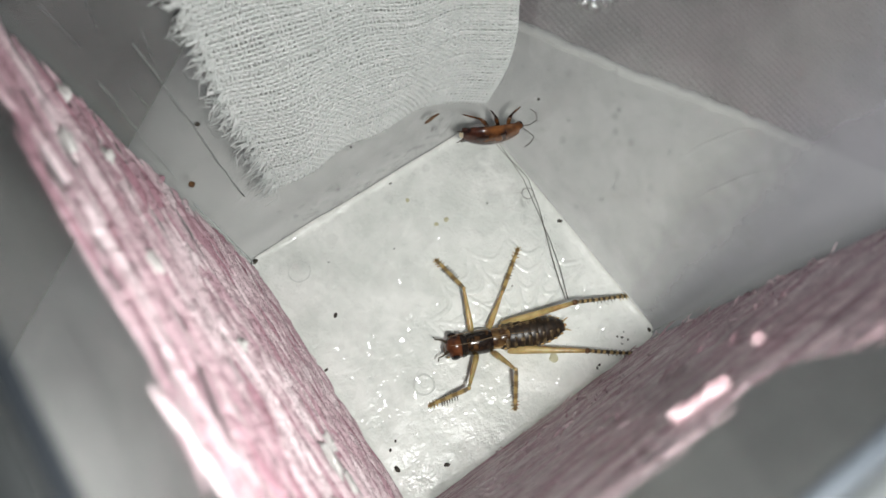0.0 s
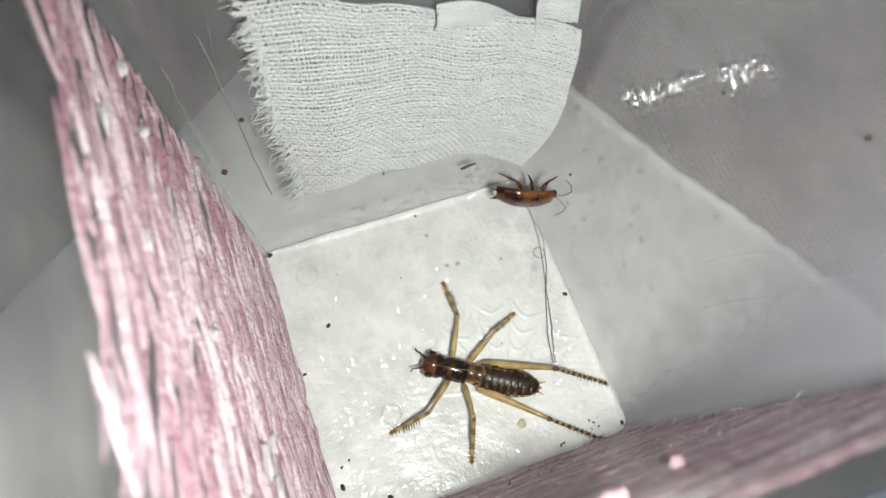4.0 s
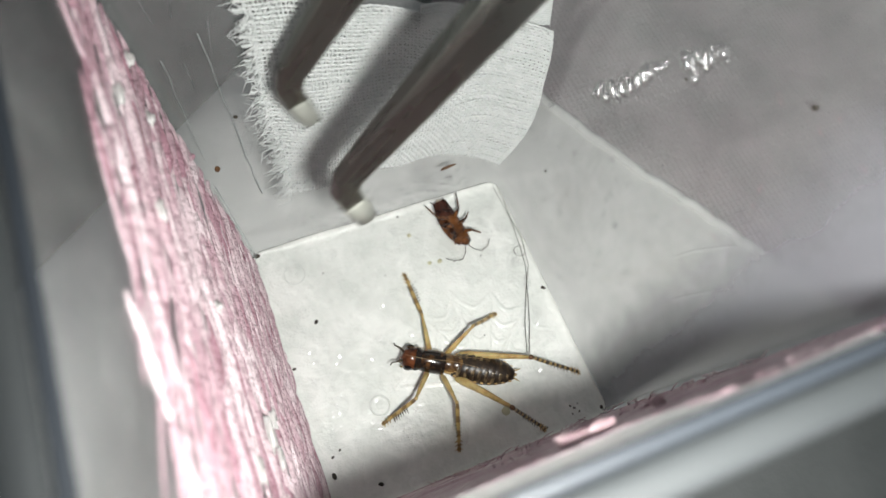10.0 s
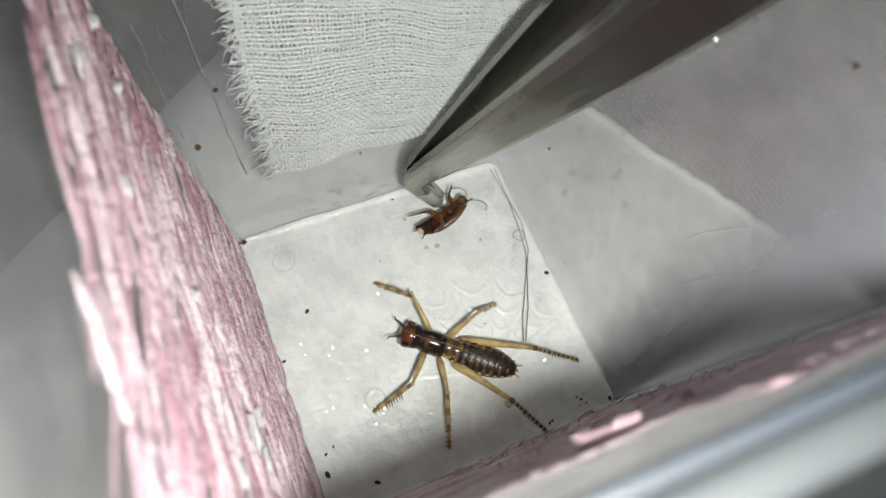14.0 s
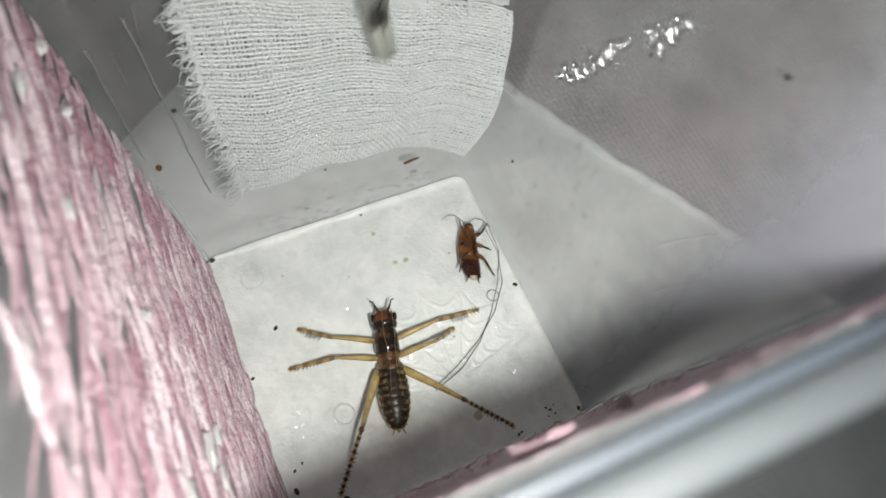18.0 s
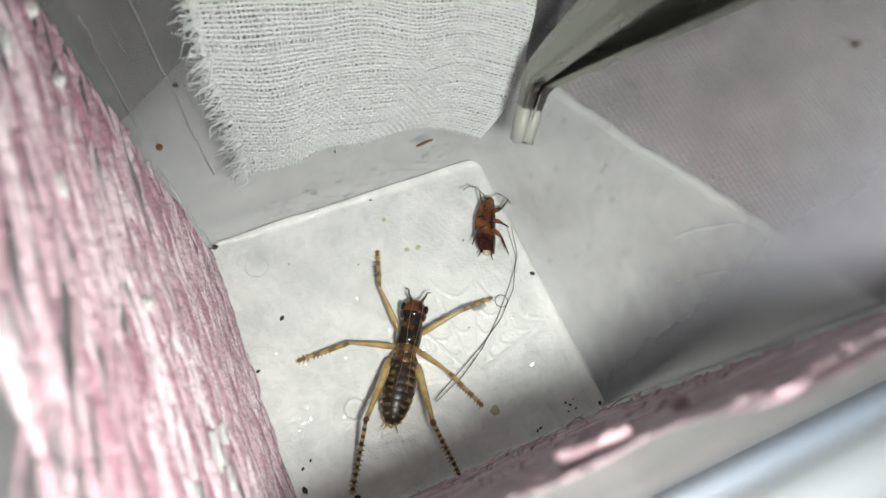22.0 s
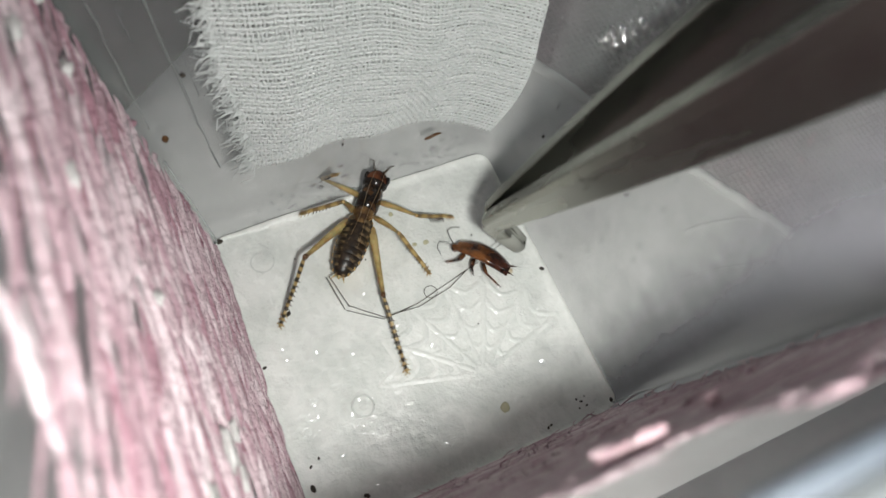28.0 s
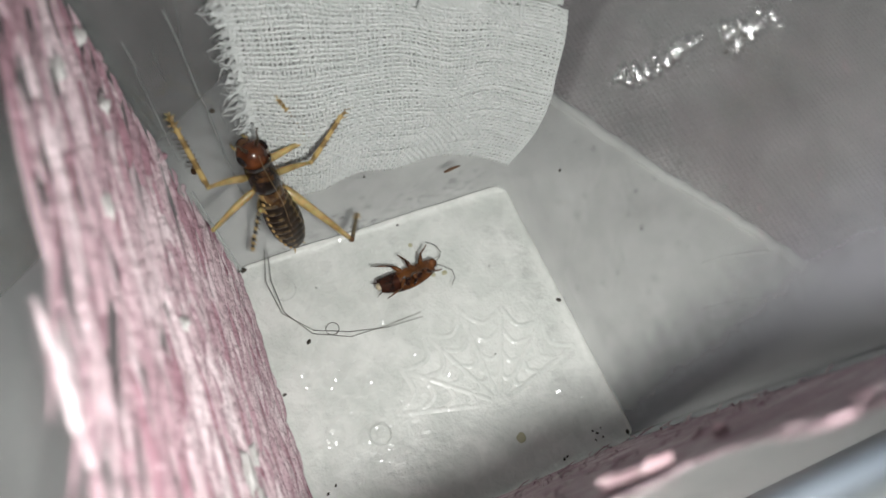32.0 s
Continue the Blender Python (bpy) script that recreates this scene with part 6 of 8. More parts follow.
    walk(LEGS['L1'][1], [
        (0, pose(0.00511, 0.00519, 0.00213, 0.2, 53.1, 2.2)),
        (1, pose(0.00628, 0.00475, 0.00149, 2.2, 46.1, 27.7)),
        (2, pose(0.00510, 0.00557, 0.00150, 2.2, 45.0, 30.3)),
        (4.5, pose(0.00426, 0.00566, 0.00193, 2.6, 49.5, 34.1)),
        (5, pose(0.00378, 0.00583, 0.00183, 2.4, 47.8, 32.7)),
        (6, pose(0.00344, 0.00638, 0.00042, 3.4, 31.2, 62.2)),
        (7, pose(0.00352, 0.00637, 0.00042, 3.3, 31.3, 61.3)),
        (8, pose(0.00376, 0.00589, 0.00172, 3.6, 45.8, 54.6)),
        (8.5, pose(0.00345, 0.00563, 0.00224, 3.1, 52.7, 39.1)),
        (9, pose(0.00458, 0.00515, 0.00251, 1.2, 58.3, 11.8)),
        (10, pose(0.00416, 0.00536, 0.00244, 3.2, 56.4, 35.8)),
        (10.5, pose(0.00394, 0.00510, 0.00282, 2.8, 62.0, 28.1)),
        (11, pose(0.00359, 0.00564, 0.00220, 3.1, 52.4, 38.1)),
        (12, pose(0.00483, 0.00511, 0.00242, 2.3, 57.1, 24.7)),
        (13, pose(0.00380, 0.00543, 0.00245, 3.6, 56.1, 41.3)),
        (13.5, pose(0.00334, 0.00576, 0.00205, 3.5, 50.2, 45.4)),
        (15.5, pose(0.00508, 0.00508, 0.00231, 2.3, 56.0, 23.4)),
        (16, pose(0.00798, 0.00252, -0.00145, 0.3, 17.0, 4.8)),
        (17, pose(0.00586, 0.00550, 0.00050, 1.6, 35.2, 22.5)),
        (18, pose(0.00346, 0.00604, 0.00148, 3.4, 42.8, 53.6)),
        (19, pose(0.00764, 0.00358, -0.00006, 0.6, 30.9, 8.8)),
        (20.5, pose(0.00741, 0.00397, 0.00010, 0.5, 32.3, 7.7)),
        (21.5, pose(0.00748, 0.00391, -0.00014, 0.3, 29.6, 5.5)),
        (22, pose(0.00718, 0.00433, 0.00002, 0.9, 31.3, 13.9)),
        (23, pose(0.00701, 0.00447, 0.00036, 0.8, 34.5, 11.8)),
        (23.5, pose(0.00566, 0.00542, 0.00114, 1.7, 42.6, 20.0)),
        (24, pose(0.00460, 0.00561, 0.00183, 0.6, 50.4, 6.5)),
        (24.5, pose(0.00469, 0.00515, 0.00246, -0.6, 58.7, -5.5)),
        (25, pose(-0.00002, 0.00535, 0.00063, 2.3, 53.3, 10.9)),
        (25.5, pose(0.00124, 0.00085, 0.00427, 3.0, 42.5, 37.9)),
        (26.5, pose(0.00254, 0.00364, 0.00183, -31.9, -1.4, -26.9)),
        (27.5, pose(0.00383, 0.00643, -0.00062, -6.2, -50.7, -90.7)),
        (28, pose(0.00393, 0.00638, -0.00119, -6.2, -61.8, -121.1)),
        (28.35, pose(0.00535, 0.00554, -0.00143, -28.1, -11.6, -71.0)),
        (28.7, pose(0.00678, 0.00470, -0.00167, -5.5, 36.7, -29.9)),
        (28.85, pose(0.00337, 0.00361, 0.00089, 3.8, 44.4, 21.2)),
        (29, pose(-0.00004, 0.00251, 0.00344, 18.2, 43.4, 76.3)),
        (29.25, pose(-0.00013, 0.00253, 0.00337, 0.4, -1.5, 44.4)),
        (29.5, pose(-0.00022, 0.00255, 0.00329, 8.8, -48.6, 15.5)),
        (30, pose(0.00604, 0.00376, 0.00283, 67.6, -41.7, 23.6)),
        (30.5, pose(0.00621, 0.00362, 0.00277, 60.1, -39.6, 20.8)),
        (31, pose(0.00608, 0.00314, 0.00316, 54.9, -41.2, 16.5)),
        (31.5, pose(0.00609, 0.00419, 0.00196, 24.6, 6.2, 13.7)),
        (32, pose(0.00611, 0.00524, 0.00077, -22.0, 42.8, -20.6)),
    ])
    walk(LEGS['L2'][0], [
        (0, pose(0.00100, 0.00140, -0.00080, 4.5, -50.3, 111.0)),
        (1, pose(0.00100, 0.00140, -0.00080, 4.9, -46.7, 94.0)),
        (2, pose(0.00100, 0.00140, -0.00080, 4.3, -43.4, 104.8)),
        (4.5, pose(0.00100, 0.00140, -0.00080, 3.7, -37.3, 110.8)),
        (5, pose(0.00100, 0.00140, -0.00080, 3.6, -37.0, 113.6)),
        (6, pose(0.00100, 0.00140, -0.00080, 3.5, -28.3, 111.6)),
        (7, pose(0.00100, 0.00140, -0.00080, 3.4, -26.7, 110.9)),
        (8, pose(0.00100, 0.00140, -0.00080, 3.3, -33.1, 119.1)),
        (8.5, pose(0.00100, 0.00140, -0.00080, 3.2, -35.4, 122.8)),
        (9, pose(0.00100, 0.00140, -0.00080, 4.1, -43.7, 108.4)),
        (10, pose(0.00100, 0.00140, -0.00080, 3.7, -37.5, 113.9)),
        (10.5, pose(0.00100, 0.00140, -0.00080, 3.5, -40.1, 116.5)),
        (11, pose(0.00100, 0.00140, -0.00080, 3.5, -37.1, 117.3)),
        (12, pose(0.00100, 0.00140, -0.00080, 4.2, -42.2, 107.4)),
        (13, pose(0.00100, 0.00140, -0.00080, 3.7, -37.6, 113.8)),
        (13.5, pose(0.00100, 0.00140, -0.00080, 3.6, -33.7, 115.9)),
        (15.5, pose(0.00100, 0.00140, -0.00080, 3.7, -22.2, 93.7)),
        (16, pose(0.00100, 0.00140, -0.00080, 4.1, -34.0, 93.5)),
        (17, pose(0.00100, 0.00140, -0.00080, 3.5, -26.6, 115.2)),
        (18, pose(0.00100, 0.00140, -0.00080, 3.5, -23.4, 87.6)),
        (19, pose(0.00100, 0.00140, -0.00080, 3.8, -23.7, 94.9)),
        (20.5, pose(0.00100, 0.00140, -0.00080, 3.6, -20.2, 95.6)),
        (21.5, pose(0.00100, 0.00140, -0.00080, 3.5, -22.5, 95.4)),
        (22, pose(0.00100, 0.00140, -0.00080, 3.5, -17.6, 100.8)),
        (23, pose(0.00100, 0.00140, -0.00080, 3.5, -19.9, 104.0)),
        (23.5, pose(0.00100, 0.00140, -0.00080, 1.4, -16.3, 159.1)),
        (24, pose(0.00100, 0.00140, -0.00080, 3.6, -21.4, 118.8)),
        (24.5, pose(0.00100, 0.00140, -0.00080, 3.0, -22.7, 130.9)),
        (25, pose(0.00100, 0.00140, -0.00080, 7.7, -25.4, 121.7)),
        (25.5, pose(0.00100, 0.00140, -0.00080, 3.0, -46.6, 145.0)),
        (27.5, pose(0.00100, 0.00140, -0.00080, 7.0, -73.9, 143.6)),
        (28, pose(0.00100, 0.00140, -0.00080, 4.3, -73.2, 156.1)),
        (28.7, pose(0.00100, 0.00140, -0.00080, 6.0, -9.9, 142.0)),
        (29, pose(0.00100, 0.00140, -0.00080, 6.4, -54.9, 160.3)),
        (29.5, pose(0.00100, 0.00140, -0.00080, 15.1, -52.5, 131.6)),
        (30, pose(0.00100, 0.00140, -0.00080, 71.0, -67.0, 86.1)),
        (30.5, pose(0.00100, 0.00140, -0.00080, 54.7, -61.8, 103.0)),
        (31, pose(0.00100, 0.00140, -0.00080, 50.1, -74.7, 117.8)),
        (31.5, pose(0.00100, 0.00140, -0.00080, 68.4, -31.1, 105.4)),
        (32, pose(0.00100, 0.00140, -0.00080, 75.8, 13.0, 107.6)),
    ])
    walk(LEGS['L2'][1], [
        (0, pose(-0.00015, 0.00438, 0.00305, 6.2, 59.4, 91.9)),
        (1, pose(0.00076, 0.00482, 0.00284, 6.2, 57.0, 90.2)),
        (2, pose(0.00007, 0.00491, 0.00263, 5.3, 52.7, 101.0)),
        (4.5, pose(-0.00042, 0.00512, 0.00223, 4.5, 46.5, 107.4)),
        (5, pose(-0.00060, 0.00506, 0.00221, 4.3, 45.9, 110.1)),
        (6, pose(-0.00062, 0.00549, 0.00157, 3.6, 37.6, 122.0)),
        (7, pose(-0.00059, 0.00557, 0.00145, 3.6, 36.3, 120.7)),
        (8, pose(-0.00104, 0.00506, 0.00193, 3.9, 41.9, 115.9)),
        (8.5, pose(-0.00121, 0.00483, 0.00210, 4.1, 44.1, 110.9)),
        (9, pose(-0.00014, 0.00483, 0.00266, 5.2, 52.6, 104.4)),
        (10, pose(-0.00061, 0.00503, 0.00225, 4.5, 46.3, 110.5)),
        (10.5, pose(-0.00071, 0.00482, 0.00242, 4.3, 48.5, 112.3)),
        (11, pose(-0.00083, 0.00495, 0.00221, 4.3, 45.6, 113.7)),
        (12, pose(-0.00011, 0.00494, 0.00256, 5.2, 51.3, 103.7)),
        (13, pose(-0.00060, 0.00502, 0.00225, 4.2, 45.9, 119.1)),
        (13.5, pose(-0.00082, 0.00514, 0.00197, 4.0, 42.2, 120.6)),
        (15.5, pose(0.00070, 0.00602, 0.00109, 4.2, 34.9, 92.1)),
        (16, pose(0.00075, 0.00554, 0.00199, 4.6, 44.3, 107.2)),
        (17, pose(-0.00091, 0.00544, 0.00144, 3.6, 35.7, 125.0)),
        (18, pose(0.00119, 0.00598, 0.00119, 3.9, 36.5, 85.6)),
        (19, pose(0.00061, 0.00596, 0.00121, 4.1, 35.0, 110.3)),
        (20.5, pose(0.00054, 0.00607, 0.00093, 3.8, 32.1, 109.0)),
        (21.5, pose(0.00057, 0.00600, 0.00112, 3.8, 34.1, 109.9)),
        (22, pose(0.00010, 0.00608, 0.00071, 3.7, 29.4, 112.6)),
        (23, pose(-0.00013, 0.00596, 0.00090, 3.7, 31.2, 111.9)),
        (23.5, pose(-0.00348, 0.00312, 0.00061, 1.7, 23.8, 156.5)),
        (24, pose(-0.00125, 0.00548, 0.00102, 4.5, 32.1, 101.9)),
        (24.5, pose(-0.00202, 0.00489, 0.00113, 2.3, 30.4, 148.8)),
        (25, pose(-0.00137, 0.00524, 0.00134, 13.7, 51.7, 94.0)),
        (25.5, pose(-0.00182, 0.00337, 0.00283, 5.8, 52.6, 116.7)),
        (27.5, pose(-0.00012, 0.00222, 0.00400, 5.1, 39.5, 91.8)),
        (28, pose(-0.00032, 0.00199, 0.00399, 4.8, 41.2, 102.9)),
        (28.7, pose(-0.00288, 0.00443, 0.00006, 5.6, 1.2, 145.2)),
        (29, pose(-0.00171, 0.00237, 0.00329, 17.1, 42.6, 133.8)),
        (29.5, pose(-0.00102, 0.00368, 0.00317, 45.9, 68.9, 126.5)),
        (30, pose(0.00113, 0.00335, 0.00380, 50.1, 30.4, 97.5)),
        (30.5, pose(0.00047, 0.00370, 0.00361, 55.0, 40.5, 98.6)),
        (31, pose(0.00039, 0.00257, 0.00402, 52.1, 37.9, 99.6)),
        (31.5, pose(-0.00004, 0.00430, 0.00105, -63.0, 77.6, -51.0)),
        (32, pose(-0.00047, 0.00604, -0.00192, -77.6, 20.0, -104.7)),
    ])
    walk(LEGS['L3'][0], [
        (0, pose(-0.00080, 0.00150, -0.00020, 0.8, -14.0, 164.8)),
        (1, pose(-0.00080, 0.00150, -0.00020, 1.1, -26.3, 163.3)),
        (2, pose(-0.00080, 0.00150, -0.00020, 0.8, -19.1, 166.4)),
        (4.5, pose(-0.00080, 0.00150, -0.00020, 0.9, -12.7, 164.2)),
        (5, pose(-0.00080, 0.00150, -0.00020, 1.4, -29.6, 156.4)),
        (6, pose(-0.00080, 0.00150, -0.00020, 1.3, -34.5, 160.1)),
        (7, pose(-0.00080, 0.00150, -0.00020, 1.3, -33.1, 159.3)),
        (8, pose(-0.00080, 0.00150, -0.00020, 1.2, -31.6, 161.4)),
        (8.5, pose(-0.00080, 0.00150, -0.00020, 1.6, -32.5, 154.3)),
        (9, pose(-0.00080, 0.00150, -0.00020, 2.4, -43.6, 146.2)),
        (10, pose(-0.00080, 0.00150, -0.00020, 2.2, -37.0, 146.5)),
        (10.5, pose(-0.00080, 0.00150, -0.00020, 1.7, -31.0, 151.1)),
        (11, pose(-0.00080, 0.00150, -0.00020, 1.6, -37.8, 155.2)),
        (12, pose(-0.00080, 0.00150, -0.00020, 1.9, -35.5, 150.8)),
        (13, pose(-0.00080, 0.00150, -0.00020, 1.4, -31.1, 158.4)),
        (13.5, pose(-0.00080, 0.00150, -0.00020, 1.5, -31.4, 156.3)),
        (15.5, pose(-0.00080, 0.00150, -0.00020, 2.5, -44.7, 147.3)),
        (16, pose(-0.00080, 0.00150, -0.00020, 1.8, -43.1, 156.8)),
        (17, pose(-0.00080, 0.00150, -0.00020, 1.3, -40.1, 162.6)),
        (18, pose(-0.00080, 0.00150, -0.00020, 1.3, -32.4, 158.7)),
        (19, pose(-0.00080, 0.00150, -0.00020, 0.3, -31.1, 175.0)),
        (20.5, pose(-0.00080, 0.00150, -0.00020, 0.7, -32.8, 169.9)),
        (21.5, pose(-0.00080, 0.00150, -0.00020, 0.7, -32.1, 168.5)),
        (22, pose(-0.00080, 0.00150, -0.00020, 0.5, -31.8, 171.9)),
        (23, pose(-0.00080, 0.00150, -0.00020, 0.5, -29.5, 172.5)),
        (23.5, pose(-0.00080, 0.00150, -0.00020, 1.3, -34.3, 162.2)),
        (24, pose(-0.00080, 0.00150, -0.00020, 1.4, -23.8, 159.4)),
        (24.5, pose(-0.00080, 0.00150, -0.00020, 1.7, -13.8, 152.8)),
        (25, pose(-0.00080, 0.00150, -0.00020, -2.0, -1.4, -166.5)),
        (25.5, pose(-0.00080, 0.00150, -0.00020, 0.1, -26.0, 179.1)),
        (27.5, pose(-0.00080, 0.00150, -0.00020, 1.8, -33.7, 157.3)),
        (28, pose(-0.00080, 0.00150, -0.00020, 1.1, -31.4, 164.2)),
        (28.7, pose(-0.00080, 0.00150, -0.00020, -0.8, -21.6, -175.3)),
        (29, pose(-0.00080, 0.00150, -0.00020, 4.8, -15.5, 160.8)),
        (29.5, pose(-0.00080, 0.00150, -0.00020, 2.2, -50.9, 173.0)),
        (30, pose(-0.00080, 0.00150, -0.00020, 22.4, -70.7, 151.1)),
        (30.5, pose(-0.00080, 0.00150, -0.00020, 22.7, -65.9, 149.6)),
        (31, pose(-0.00080, 0.00150, -0.00020, 6.8, -67.7, 170.9)),
        (31.5, pose(-0.00080, 0.00150, -0.00020, -76.9, -16.8, -119.7)),
        (32, pose(-0.00080, 0.00150, -0.00020, -109.1, 49.5, -128.7)),
    ])
    walk(LEGS['L3'][1], [
        (0, pose(-0.00885, 0.00369, 0.00189, 0.5, 23.0, 172.0)),
        (1, pose(-0.00819, 0.00372, 0.00361, 0.3, 35.4, 176.2)),
        (2, pose(-0.00870, 0.00342, 0.00261, -0.0, 27.9, -179.8)),
        (4.5, pose(-0.00887, 0.00378, 0.00169, 0.4, 21.6, 174.1)),
        (5, pose(-0.00765, 0.00449, 0.00405, 0.6, 39.8, 171.8)),
        (6, pose(-0.00746, 0.00391, 0.00467, 0.2, 45.1, 178.3)),
        (7, pose(-0.00754, 0.00405, 0.00449, 0.3, 43.4, 176.6)),
        (8, pose(-0.00774, 0.00384, 0.00430, 0.8, 42.0, 170.2)),
        (8.5, pose(-0.00733, 0.00465, 0.00442, 0.7, 43.4, 171.7)),
        (9, pose(-0.00597, 0.00496, 0.00574, 0.6, 57.7, 174.9)),
        (10, pose(-0.00653, 0.00529, 0.00497, 0.2, 48.6, 177.8)),
        (10.5, pose(-0.00725, 0.00506, 0.00423, 0.9, 41.9, 167.9)),
        (11, pose(-0.00697, 0.00435, 0.00508, 0.3, 49.6, 176.5)),
        (12, pose(-0.00692, 0.00492, 0.00479, 1.6, 46.7, 162.0)),
        (13, pose(-0.00765, 0.00420, 0.00425, 1.0, 41.4, 167.3)),
        (13.5, pose(-0.00752, 0.00444, 0.00429, 0.6, 41.5, 172.8)),
        (15.5, pose(-0.00594, 0.00480, 0.00585, 0.4, 58.7, 177.1)),
        (16, pose(-0.00657, 0.00397, 0.00568, -1.8, 56.2, -164.6)),
        (17, pose(-0.00707, 0.00346, 0.00534, 1.6, 51.9, 164.7)),
        (18, pose(-0.00756, 0.00414, 0.00441, 2.1, 43.4, 152.9)),
        (19, pose(-0.00814, 0.00214, 0.00424, 1.0, 40.5, 168.5)),
        (20.5, pose(-0.00792, 0.00277, 0.00446, 0.1, 42.7, 178.3)),
        (21.5, pose(-0.00794, 0.00295, 0.00437, 0.3, 42.2, 176.8)),
        (22, pose(-0.00804, 0.00252, 0.00433, 0.0, 41.5, 179.8)),
        (23, pose(-0.00822, 0.00248, 0.00403, 0.0, 38.9, 179.7)),
        (23.5, pose(-0.00756, 0.00367, 0.00465, 1.5, 43.9, 164.1)),
        (24, pose(-0.00817, 0.00426, 0.00327, 2.0, 32.1, 155.7)),
        (24.5, pose(-0.00823, 0.00531, 0.00185, 2.4, 22.5, 144.1)),
        (25, pose(-0.00916, -0.00051, 0.00001, -1.0, 7.8, -173.3)),
        (25.5, pose(-0.00853, 0.00162, 0.00356, -0.4, 34.0, -175.2)),
        (27.5, pose(-0.00740, 0.00426, 0.00457, 2.0, 43.1, 159.7)),
        (28, pose(-0.00786, 0.00350, 0.00428, 0.7, 40.6, 172.6)),
        (28.7, pose(-0.00877, 0.00084, 0.00296, -5.8, 24.8, -150.1)),
        (28.85, pose(-0.00870, 0.00253, 0.00253, -1.7, -13.6, -122.1)),
        (29, pose(-0.00863, 0.00422, 0.00210, -22.0, -48.4, -83.5)),
        (29.25, pose(-0.00741, 0.00319, 0.00429, 8.8, 2.2, -130.5)),
        (29.5, pose(-0.00619, 0.00216, 0.00647, -6.5, 58.1, -172.6)),
        (29.75, pose(-0.00474, 0.00252, 0.00719, 29.7, 46.5, 176.7)),
        (30, pose(-0.00329, 0.00287, 0.00792, 63.0, 40.7, 160.2)),
        (30.5, pose(-0.00382, 0.00328, 0.00765, 81.1, 45.6, 161.4)),
        (31, pose(-0.00402, 0.00202, 0.00776, 67.6, 44.1, 161.3)),
        (32, pose(-0.00429, -0.00285, -0.00674, 63.8, 2.9, 146.0)),
    ])
